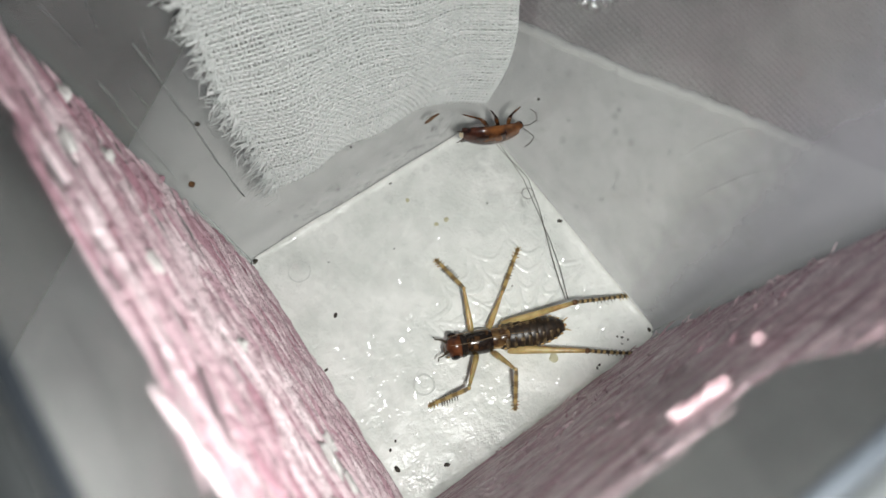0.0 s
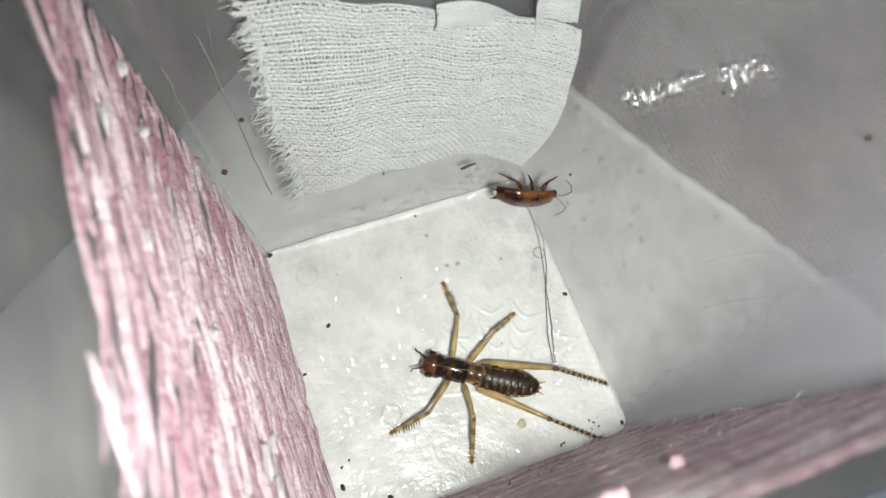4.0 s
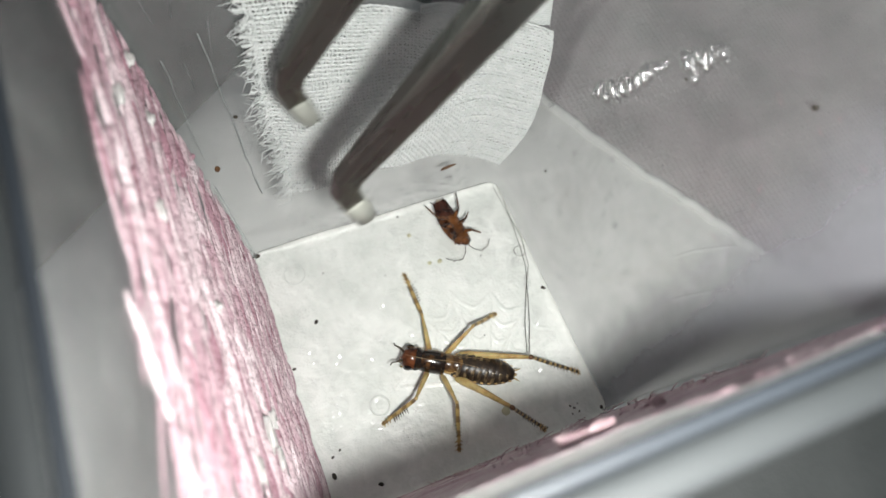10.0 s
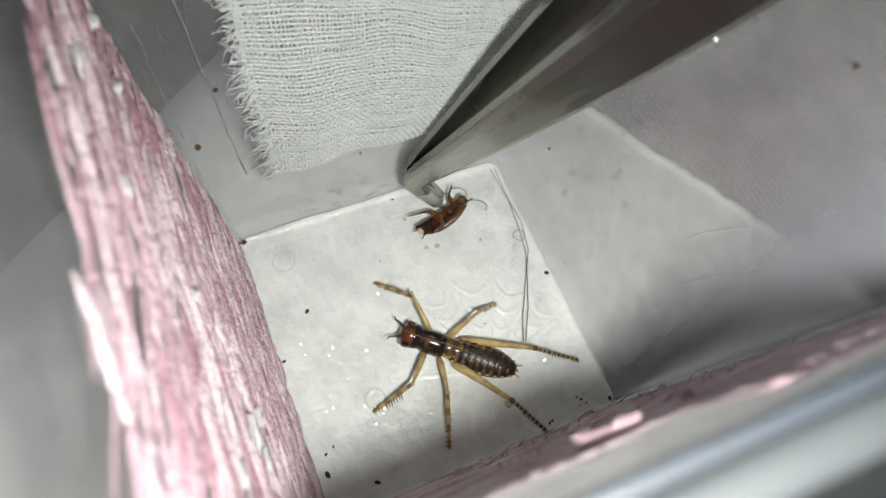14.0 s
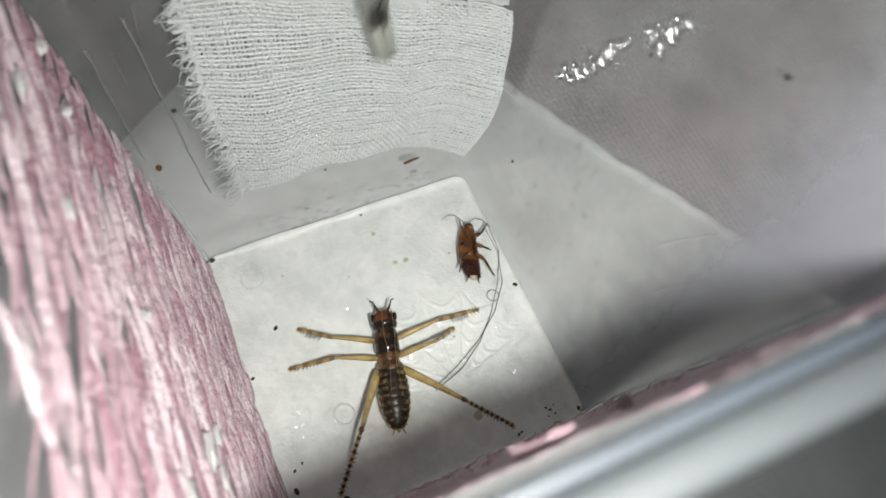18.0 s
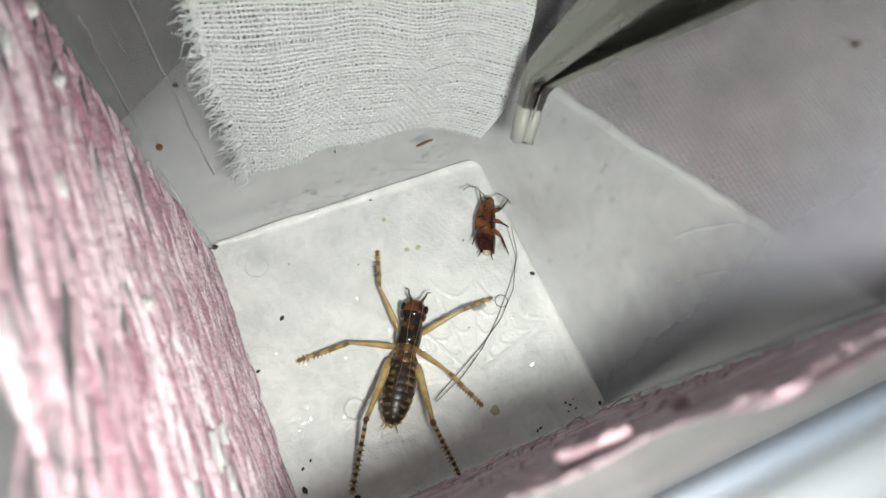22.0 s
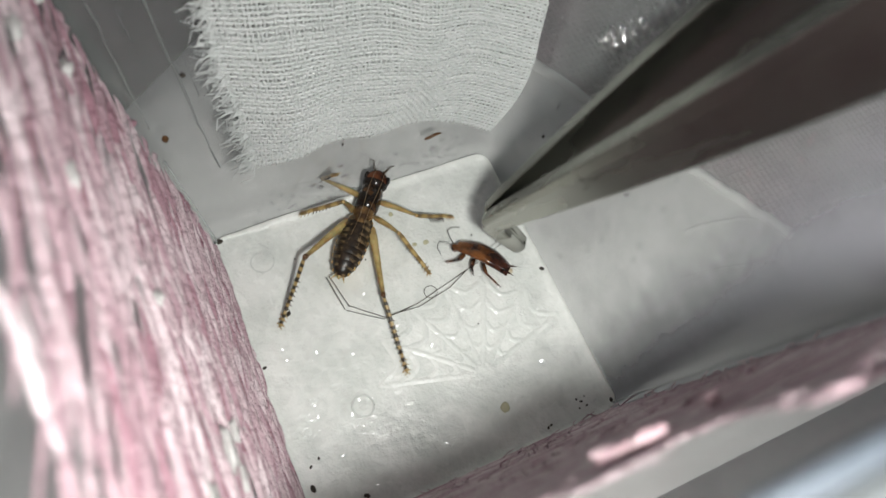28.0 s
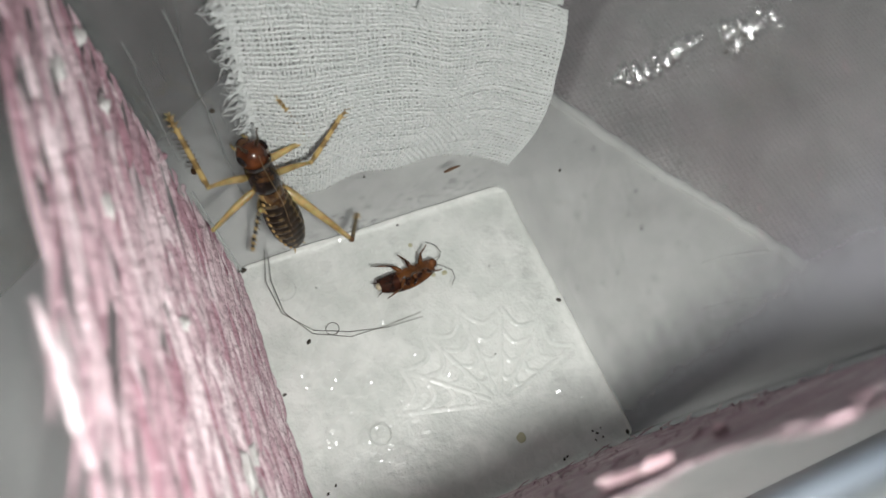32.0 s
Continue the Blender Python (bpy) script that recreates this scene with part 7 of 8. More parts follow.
    walk(COCKROACH, [
        (0, pose(0.01386, 0.01175, 0.00860, 80.0, -0.0, -26.9)),
        (1, pose(0.01389, 0.01087, 0.01020, 80.0, -0.0, -23.7)),
        (2, pose(0.01389, 0.01011, 0.01060, 80.0, 0.0, -21.6)),
        (4.5, pose(0.01388, 0.01087, 0.00980, 80.0, 0.0, -23.1)),
        (5, pose(0.01446, 0.00950, 0.01020, 110.0, -0.0, 5.7)),
        (6, pose(0.01417, 0.01281, 0.00520, 140.0, -0.0, -28.8)),
        (6.5, pose(0.01380, 0.01127, 0.00860, 150.0, 0.0, 17.8)),
        (7, pose(0.01065, 0.01417, 0.01560, 110.0, -0.0, 22.0)),
        (7.5, pose(-0.00081, 0.00364, 0.01200, 150.0, -0.0, 7.0)),
        (8, pose(-0.00191, 0.00540, 0.01000, 120.0, -0.0, 29.9)),
        (8.5, pose(-0.00455, 0.00597, 0.01000, 90.0, -0.0, -16.8)),
        (9, pose(-0.01070, 0.01136, 0.02450, 120.0, -0.0, -7.0)),
        (9.5, pose(-0.01810, 0.00772, 0.03200, 120.0, -0.0, -66.1)),
        (10, pose(0.00853, 0.01234, 0.00220, 175.0, -0.0, -81.5)),
        (10.5, pose(0.00775, 0.01139, 0.00490, 180.0, 54.2, -48.9)),
        (11, pose(0.00744, 0.01105, 0.00490, -175.0, 55.4, -44.8)),
        (12, pose(0.00708, 0.00778, 0.00490, 180.0, 59.9, -58.3)),
        (12.5, pose(0.00716, 0.01041, 0.00395, -168.6, 26.9, 1.0)),
        (13, pose(0.00724, 0.01304, 0.00300, 170.0, -0.0, 47.0)),
        (13.5, pose(0.00729, 0.01205, 0.00350, 150.0, 0.0, 12.1)),
        (15.5, pose(0.00338, 0.00827, 0.00300, 175.0, 0.0, 61.8)),
        (16, pose(0.00575, 0.01024, 0.00540, 170.0, 25.4, 67.8)),
        (16.7, pose(0.00596, 0.00978, 0.00550, 150.0, 27.2, 1.1)),
        (17, pose(-0.00153, 0.01561, 0.00500, 150.0, -0.0, -14.9)),
        (17.2, pose(0.00470, 0.00986, 0.00375, 160.0, 7.6, 59.7)),
        (17.4, pose(0.01093, 0.00410, 0.00250, 170.0, -0.0, 134.2)),
        (18, pose(0.01281, 0.00570, 0.00220, -160.0, -0.0, 71.8)),
        (19, pose(0.01214, 0.00595, 0.00220, 170.0, -0.0, 102.1)),
        (20.5, pose(0.01309, 0.00713, 0.00220, -160.0, -0.0, 72.2)),
        (21.5, pose(0.01352, 0.00729, 0.00220, -160.0, 0.0, 60.3)),
        (22, pose(0.01368, 0.00720, 0.00220, -160.0, -0.0, 63.7)),
        (23, pose(0.01355, 0.00636, 0.00500, -170.0, -0.0, 47.2)),
        (23.25, pose(0.01393, 0.00423, 0.00660, -180.0, 4.4, -0.7)),
        (23.5, pose(0.01431, 0.00209, 0.00820, 170.0, -0.0, -48.5)),
        (24, pose(0.01401, 0.00013, 0.00640, 160.0, 59.7, -79.7)),
        (24.25, pose(0.01448, 0.00067, 0.00610, 125.3, 29.8, -176.1)),
        (24.5, pose(0.01494, 0.00121, 0.00580, 150.0, -0.0, 119.8)),
        (24.75, pose(0.01442, 0.00379, 0.00420, 80.0, 20.8, 90.4)),
        (25, pose(0.01390, 0.00636, 0.00260, 10.0, -0.0, 61.0)),
        (25.5, pose(0.01333, 0.00235, 0.00940, 15.0, -0.0, 5.4)),
        (26.5, pose(0.01193, 0.00114, 0.00740, -2.2, 23.9, 70.9)),
        (27.5, pose(0.01052, -0.00007, 0.00540, 20.0, 47.1, 153.4)),
        (28, pose(0.01038, 0.00368, 0.00220, 30.0, -0.0, 130.0)),
        (28.35, pose(0.00990, 0.00445, 0.00235, 45.0, -5.7, 88.3)),
        (28.7, pose(0.00942, 0.00521, 0.00250, 60.0, -0.0, 46.6)),
        (29, pose(-0.00121, 0.00763, 0.00350, 120.0, -0.0, 49.7)),
        (29.25, pose(-0.00094, 0.00616, 0.00285, 145.0, -15.8, -14.5)),
        (29.5, pose(-0.00066, 0.00469, 0.00220, 170.0, -0.0, -78.6)),
        (30, pose(0.00021, 0.00427, 0.00220, -170.0, -0.0, -69.7)),
        (30.25, pose(-0.00035, 0.00478, 0.00235, 175.0, 8.9, -130.7)),
        (30.5, pose(-0.00091, 0.00529, 0.00250, 160.0, -0.0, 168.2)),
        (31, pose(-0.00101, 0.00588, 0.00250, 165.0, -0.0, 154.1)),
        (31.5, pose(-0.00026, 0.00727, 0.00250, 167.5, -1.9, 79.0)),
        (32, pose(0.00049, 0.00866, 0.00250, 170.0, -0.0, 3.9)),
    ])
    walk(TWEEZERS, [
        (0, pose(0.05000, 0.06000, 0.09500, 0.5, -64.6, -32.5)),
        (3.4, pose(0.05000, 0.06000, 0.09500, 0.5, -64.6, -32.5)),
        (4.5, pose(0.00418, 0.01713, 0.01485, 0.5, -64.6, -32.5)),
        (5, pose(0.01179, 0.01578, 0.00968, -32.6, -69.3, -90.6)),
        (5.5, pose(0.01371, 0.01409, 0.01262, -40.0, -72.0, -87.0)),
        (6, pose(0.01559, 0.01238, 0.01288, -47.6, -75.1, -82.9)),
        (6.5, pose(0.01303, 0.01379, 0.01241, -21.7, -70.0, -59.3)),
        (7, pose(0.00776, 0.01699, 0.01691, -88.9, -69.0, -33.5)),
        (7.25, pose(0.00109, 0.01063, 0.01627, -53.9, -62.0, -28.0)),
        (7.5, pose(-0.00819, 0.00467, 0.01524, -9.1, -56.1, -12.5)),
        (8, pose(-0.00603, 0.00519, 0.01099, 14.0, -60.9, -10.3)),
        (8.5, pose(-0.00802, 0.00493, 0.01726, -7.2, -55.9, -12.2)),
        (9, pose(-0.01010, 0.00880, 0.03200, 0.3, -47.8, 14.9)),
        (9.5, pose(-0.01518, 0.00335, 0.03577, 0.8, -39.1, 20.3)),
        (10, pose(-0.00950, 0.00840, 0.03610, -8.9, -47.3, 12.3)),
        (10.5, pose(0.01473, 0.01129, 0.03170, 11.7, -66.5, -53.5)),
        (11, pose(0.01042, 0.01314, 0.01652, -31.8, -69.0, -60.6)),
        (12, pose(0.00707, 0.01656, 0.01027, -31.4, -68.3, -63.9)),
        (13, pose(0.00557, 0.01531, 0.01361, -47.7, -67.4, -49.0)),
        (13.5, pose(0.00473, 0.01543, 0.00875, -12.3, -65.7, -41.3)),
        (15.5, pose(0.00188, 0.00676, 0.01064, 23.1, -65.4, -32.9)),
        (15.75, pose(0.00724, 0.00824, 0.00901, -38.0, -67.2, -50.9)),
        (16, pose(0.01228, 0.01501, 0.00467, -81.8, -72.2, -58.9)),
        (17, pose(-0.00606, 0.00282, 0.03459, -84.5, -64.2, -4.9)),
        (17.4, pose(-0.00603, 0.00681, 0.03197, -71.8, -65.4, -19.6)),
        (18, pose(0.00464, 0.01947, 0.03414, -0.8, -59.1, -75.5)),
        (18.7, pose(0.05000, 0.06000, 0.09500, -0.8, -59.1, -75.5)),
        (20.8, pose(0.05000, 0.06000, 0.09500, 26.3, -58.6, -72.7)),
        (21.5, pose(0.01718, 0.01084, 0.03290, 26.3, -58.6, -72.7)),
        (22, pose(0.01540, 0.00922, 0.02681, -37.6, -66.7, -74.4)),
        (22.6, pose(0.01198, 0.01347, 0.01481, -15.2, -64.0, -61.8)),
        (23, pose(0.01448, 0.01399, 0.00916, -27.1, -68.4, -71.7)),
        (23.5, pose(0.00951, 0.01109, 0.01371, -13.0, -66.3, -50.3)),
        (24, pose(0.01479, 0.00877, 0.02363, -43.0, -68.8, -72.2)),
        (24.5, pose(0.01537, -0.00009, 0.01842, -21.3, -74.4, -68.2)),
        (25, pose(0.01608, 0.00081, 0.01350, -30.5, -73.6, -79.1)),
        (25.5, pose(0.01600, -0.00009, 0.02714, -46.6, -72.4, -71.4)),
        (27.5, pose(0.00948, 0.00068, 0.01345, -18.1, -70.0, -44.5)),
        (28, pose(0.00942, 0.00335, 0.01273, 10.9, -69.1, -45.2)),
        (28.4, pose(0.01268, 0.00811, 0.01672, -12.9, -66.1, -58.4)),
        (28.7, pose(0.01585, 0.00491, 0.02450, -34.7, -70.6, -76.6)),
        (29, pose(0.01691, 0.01238, 0.02673, 0.7, -66.7, -69.9)),
        (29.6, pose(0.05000, 0.06000, 0.09500, 0.7, -66.7, -69.9)),
        (32, pose(0.05000, 0.06000, 0.09500, 0.7, -66.7, -69.9)),
    ])
    walk(ANTENNA[0], [
        (0, pose(-0.00907, -0.00328, -0.00105, -3.1, 5.2, -91.5)),
        (1, pose(-0.00770, -0.00383, -0.00110, -3.3, 7.4, -75.0)),
        (2, pose(-0.00827, -0.00398, -0.00108, -3.1, 7.1, -71.9)),
        (4.5, pose(-0.00929, -0.00362, -0.00103, -3.1, 6.7, -76.7)),
        (5, pose(-0.00937, -0.00362, -0.00103, -3.0, 7.0, -72.8)),
        (6, pose(-0.00721, -0.00425, -0.00113, -2.9, 7.4, -58.9)),
        (7, pose(-0.00740, -0.00433, -0.00112, -2.9, 7.4, -60.9)),
        (8, pose(-0.00859, -0.00422, -0.00107, -3.0, 7.1, -69.2)),
        (9, pose(-0.00957, -0.00285, -0.00101, -3.2, 5.8, -92.1)),
        (10, pose(-0.00930, -0.00342, -0.00102, -3.3, 6.1, -86.0)),
        (11, pose(-0.00878, -0.00406, -0.00106, -3.2, 6.4, -82.4)),
        (12, pose(-0.00890, -0.00353, -0.00104, -3.3, 6.2, -90.8)),
        (13, pose(-0.00894, -0.00377, -0.00104, -3.3, 6.7, -85.8)),
        (13.5, pose(-0.00849, -0.00366, -0.00105, -3.3, 6.4, -82.2)),
        (15.5, pose(-0.00634, -0.00603, -0.00117, -3.3, 6.9, -73.3)),
        (16, pose(-0.00592, -0.00534, -0.00120, -3.2, 5.8, -71.1)),
        (17, pose(-0.00497, -0.00402, -0.00125, -3.0, 6.5, -60.6)),
        (18, pose(-0.00338, -0.00484, -0.00136, -2.6, 7.3, -55.3)),
        (19, pose(-0.00400, -0.00372, -0.00131, -2.7, 8.5, -49.9)),
        (20.5, pose(-0.00414, -0.00373, -0.00130, -2.4, 8.9, -44.4)),
        (22, pose(-0.00384, -0.00411, -0.00132, -1.9, 8.1, -33.0)),
        (23, pose(-0.00390, -0.00450, -0.00132, -1.9, 9.3, -34.4)),
        (23.5, pose(-0.00409, -0.00214, -0.00128, -3.8, 7.1, -86.8)),
        (24, pose(-0.00573, -0.00084, -0.00116, -3.9, 7.1, -88.5)),
        (24.5, pose(-0.00576, -0.00160, -0.00118, -3.5, 8.0, -111.8)),
        (25, pose(-0.00264, 0.00004, -0.00258, -8.2, 4.8, -107.0)),
        (25.5, pose(-0.00650, -0.00093, -0.00112, -3.4, 6.2, -117.0)),
        (27.5, pose(-0.00728, 0.00066, -0.00105, -2.4, 3.9, -143.6)),
        (28, pose(-0.00745, 0.00143, -0.00107, -2.9, 5.1, -129.2)),
        (28.7, pose(-0.00883, -0.00006, -0.00102, -9.6, 12.2, -76.4)),
        (29, pose(-0.00836, -0.00048, -0.00098, -13.6, 16.2, -66.3)),
        (29.5, pose(-0.00727, -0.00030, -0.00121, -14.0, 5.8, -114.2)),
        (30, pose(-0.00895, -0.00062, -0.00268, -27.1, -22.8, -140.0)),
        (30.5, pose(-0.00900, 0.00027, -0.00302, -18.3, -29.2, -153.6)),
        (31, pose(-0.00917, 0.00024, -0.00335, -1.2, -35.1, -178.2)),
        (32, pose(-0.01481, -0.00017, -0.00912, 59.9, -44.4, 115.1)),
    ])
    walk(ANTENNA[1], [
        (0, pose(-0.00918, -0.00746, -0.00143, -3.1, 4.2, -89.8)),
        (1, pose(-0.00662, -0.00785, -0.00164, -3.3, 5.2, -80.1)),
        (2, pose(-0.00698, -0.00794, -0.00160, -3.1, 5.3, -75.0)),
        (4.5, pose(-0.00833, -0.00768, -0.00152, -3.1, 5.0, -78.9)),
        (5, pose(-0.00814, -0.00761, -0.00154, -3.1, 5.2, -76.9)),
        (6, pose(-0.00507, -0.00782, -0.00167, -3.0, 5.9, -62.6)),
        (7, pose(-0.00537, -0.00797, -0.00167, -3.0, 5.8, -64.5)),
        (8, pose(-0.00712, -0.00812, -0.00159, -3.0, 5.4, -71.7)),
        (9, pose(-0.00972, -0.00703, -0.00144, -3.2, 4.2, -91.7)),
        (10, pose(-0.00901, -0.00759, -0.00146, -3.3, 4.4, -86.3)),
        (11, pose(-0.00823, -0.00819, -0.00152, -3.2, 4.7, -82.8)),
        (12, pose(-0.00896, -0.00771, -0.00150, -3.3, 4.3, -90.7)),
        (13, pose(-0.00863, -0.00793, -0.00153, -3.2, 4.5, -85.2)),
        (13.5, pose(-0.00793, -0.00780, -0.00153, -3.3, 4.8, -81.5)),
        (15.5, pose(-0.00514, -0.01002, -0.00167, -3.3, 5.5, -71.0)),
        (16, pose(-0.00457, -0.00929, -0.00162, -3.2, 5.2, -67.5)),
        (17, pose(-0.00293, -0.00766, -0.00173, -2.9, 5.8, -56.8)),
        (18, pose(-0.00100, -0.00826, -0.00190, -2.3, 6.5, -45.6)),
        (19, pose(-0.00132, -0.00690, -0.00193, -2.1, 7.2, -37.6)),
        (20.5, pose(-0.00117, -0.00664, -0.00195, -1.9, 7.2, -33.1)),
        (22, pose(-0.00035, -0.00637, -0.00192, -1.6, 7.3, -27.8)),
        (23, pose(-0.00048, -0.00684, -0.00200, -1.4, 7.5, -25.0)),
        (23.5, pose(-0.00386, -0.00630, -0.00180, -3.2, 7.0, -57.6)),
        (24, pose(-0.00562, -0.00501, -0.00169, -3.5, 6.8, -63.4)),
        (24.5, pose(-0.00730, -0.00547, -0.00176, -3.1, 5.0, -56.5)),
        (25, pose(-0.00386, -0.00396, -0.00293, -7.9, 8.4, -67.6)),
        (25.5, pose(-0.00839, -0.00465, -0.00157, -2.9, 6.7, -50.6)),
        (27.5, pose(-0.01066, -0.00183, -0.00134, -3.9, 4.7, -94.2)),
        (28, pose(-0.01010, -0.00181, -0.00145, -3.7, 5.0, -86.1)),
        (28.7, pose(-0.00786, -0.00405, -0.00190, -3.8, 11.5, -23.1)),
        (29, pose(-0.00674, -0.00418, -0.00215, -8.2, 14.5, -34.6)),
        (29.5, pose(-0.00898, -0.00411, -0.00163, -12.9, 8.5, -59.2)),
        (30, pose(-0.01192, -0.00310, -0.00105, -43.6, 6.6, -83.3)),
        (30.5, pose(-0.01228, -0.00136, -0.00098, -43.8, -1.0, -92.9)),
        (31, pose(-0.01260, 0.00013, -0.00094, -37.2, -15.4, -116.3)),
        (31.5, pose(-0.01434, 0.00134, -0.00356, -20.3, -50.0, -149.2)),
        (32, pose(-0.01609, 0.00254, -0.00618, 44.7, -58.8, 132.7)),
    ])
    walk(ANTENNA[2], [
        (0, pose(-0.00917, -0.01165, -0.00174, -3.1, 2.8, -87.6)),
        (1, pose(-0.00590, -0.01197, -0.00202, -3.4, 1.4, -86.0)),
        (2, pose(-0.00590, -0.01198, -0.00198, -3.2, 2.3, -78.6)),
        (4.5, pose(-0.00753, -0.01178, -0.00189, -3.1, 2.3, -81.2)),
        (5, pose(-0.00720, -0.01168, -0.00192, -3.1, 2.2, -81.6)),
        (6, pose(-0.00314, -0.01153, -0.00211, -3.1, 3.5, -66.7)),
        (7, pose(-0.00358, -0.01174, -0.00209, -3.1, 3.2, -68.9)),
        (8, pose(-0.00580, -0.01209, -0.00199, -3.1, 2.8, -74.4)),
        (9, pose(-0.00984, -0.01121, -0.00174, -3.2, 1.9, -91.1)),
        (10, pose(-0.00874, -0.01177, -0.00179, -3.3, 2.4, -86.7)),
        (11, pose(-0.00770, -0.01235, -0.00187, -3.2, 2.3, -83.1)),
        (12, pose(-0.00901, -0.01189, -0.00181, -3.3, 1.6, -90.6)),
        (13, pose(-0.00828, -0.01210, -0.00186, -3.2, 1.9, -84.6)),
        (13.5, pose(-0.00731, -0.01194, -0.00188, -3.3, 2.4, -80.7)),
        (15.5, pose(-0.00378, -0.01397, -0.00208, -3.2, 3.2, -68.3)),
        (16, pose(-0.00297, -0.01316, -0.00200, -3.1, 4.5, -63.3)),
        (17, pose(-0.00064, -0.01116, -0.00216, -2.7, 5.0, -52.6)),
        (18, pose(0.00192, -0.01125, -0.00238, -1.8, 4.9, -34.2)),
        (19, pose(0.00198, -0.00944, -0.00245, -1.5, 4.7, -26.0)),
        (20.5, pose(0.00232, -0.00891, -0.00248, -1.3, 4.5, -22.6)),
        (22, pose(0.00333, -0.00832, -0.00245, -1.2, 5.9, -21.0)),
        (23, pose(0.00329, -0.00860, -0.00254, -0.9, 4.6, -15.9)),
        (23.5, pose(-0.00163, -0.00982, -0.00231, -1.8, 3.7, -29.2)),
        (24, pose(-0.00375, -0.00874, -0.00219, -2.1, 3.4, -33.4)),
        (24.5, pose(-0.00499, -0.00896, -0.00212, -1.9, 3.3, -30.7)),
        (25, pose(-0.00228, -0.00780, -0.00354, -3.5, 7.8, -24.5)),
        (25.5, pose(-0.00574, -0.00787, -0.00206, -1.2, 3.7, -18.0)),
        (27.5, pose(-0.01096, -0.00600, -0.00168, -3.0, 2.8, -48.6)),
        (28, pose(-0.00981, -0.00599, -0.00181, -2.8, 2.5, -49.8)),
        (28.7, pose(-0.00408, -0.00566, -0.00274, 0.2, 9.9, 1.3)),
        (29, pose(-0.00340, -0.00649, -0.00320, -5.8, 13.5, -23.5)),
        (29.5, pose(-0.00686, -0.00768, -0.00225, -10.9, 10.5, -46.4)),
        (30, pose(-0.01143, -0.00725, -0.00154, -42.9, 10.5, -79.0)),
        (30.5, pose(-0.01250, -0.00555, -0.00090, -42.7, 11.3, -78.1)),
        (31, pose(-0.01439, -0.00351, 0.00018, -40.2, 14.1, -73.9)),
        (31.5, pose(-0.01598, 0.00032, -0.00121, -50.8, -27.8, -103.4)),
        (32, pose(-0.01756, 0.00415, -0.00259, -21.9, -67.4, -157.0)),
    ])
    walk(ANTENNA[3], [
        (0, pose(-0.00900, -0.01584, -0.00194, -3.1, 0.5, -84.2)),
        (1, pose(-0.00560, -0.01616, -0.00212, -3.3, 0.6, -80.9)),
        (2, pose(-0.00507, -0.01610, -0.00216, -3.2, 0.9, -76.5)),
        (4.5, pose(-0.00689, -0.01593, -0.00206, -3.1, 1.0, -74.7)),
        (5, pose(-0.00659, -0.01583, -0.00208, -3.0, 1.0, -74.0)),
        (6, pose(-0.00148, -0.01538, -0.00236, -2.9, 1.6, -61.8)),
        (7, pose(-0.00207, -0.01566, -0.00233, -2.8, 1.8, -59.9)),
        (8, pose(-0.00467, -0.01613, -0.00219, -2.9, 1.2, -67.4)),
        (9, pose(-0.00993, -0.01541, -0.00189, -3.2, 0.6, -82.1)),
        (10, pose(-0.00850, -0.01596, -0.00196, -3.1, 1.1, -71.5)),
        (11, pose(-0.00720, -0.01651, -0.00204, -3.0, 1.2, -69.1)),
        (12, pose(-0.00905, -0.01609, -0.00193, -3.2, 0.9, -74.2)),
        (13, pose(-0.00789, -0.01628, -0.00200, -3.0, 1.3, -68.2)),
        (13.5, pose(-0.00663, -0.01608, -0.00206, -3.1, 1.4, -66.8)),
        (15.5, pose(-0.00223, -0.01787, -0.00231, -2.4, 2.7, -43.0)),
        (16, pose(-0.00109, -0.01690, -0.00233, -2.8, 2.7, -54.5)),
        (17, pose(0.00190, -0.01448, -0.00252, -2.5, 2.9, -47.5)),
        (18, pose(0.00538, -0.01360, -0.00273, -1.3, 3.1, -24.1)),
        (19, pose(0.00575, -0.01127, -0.00280, -0.9, 3.4, -15.5)),
        (20.5, pose(0.00618, -0.01052, -0.00281, -0.8, 3.4, -14.5)),
        (22, pose(0.00723, -0.00982, -0.00288, -0.7, 3.3, -12.5)),
        (23, pose(0.00732, -0.00975, -0.00288, -0.5, 3.4, -8.1)),
        (23.5, pose(0.00203, -0.01187, -0.00259, -0.9, 3.7, -13.1)),
        (24, pose(-0.00025, -0.01104, -0.00244, -1.1, 3.7, -16.2)),
        (24.5, pose(-0.00139, -0.01110, -0.00236, -1.4, 3.2, -22.3)),
        (25, pose(0.00151, -0.00952, -0.00411, -1.4, 8.4, -9.5)),
        (25.5, pose(-0.00175, -0.00916, -0.00234, -0.7, 3.7, -10.0)),
        (27.5, pose(-0.00819, -0.00915, -0.00189, -2.2, 3.2, -34.8)),
        (28, pose(-0.00710, -0.00919, -0.00200, -2.2, 2.9, -36.9)),
        (28.7, pose(0.00006, -0.00557, -0.00346, 1.8, 8.7, 10.4)),
        (29, pose(0.00035, -0.00812, -0.00418, -4.6, 13.9, -18.4)),
        (29.5, pose(-0.00401, -0.01067, -0.00302, -10.1, 10.0, -42.1)),
        (30, pose(-0.01064, -0.01130, -0.00230, -42.5, 10.8, -76.7)),
        (30.5, pose(-0.01164, -0.00958, -0.00173, -41.5, 13.7, -72.7)),
        (31, pose(-0.01327, -0.00742, -0.00085, -37.8, 20.3, -65.9)),
        (31.5, pose(-0.01616, -0.00195, 0.00022, -56.6, -12.1, -91.1)),
        (32, pose(-0.01905, 0.00351, 0.00129, -62.2, -49.1, -111.9)),
    ])
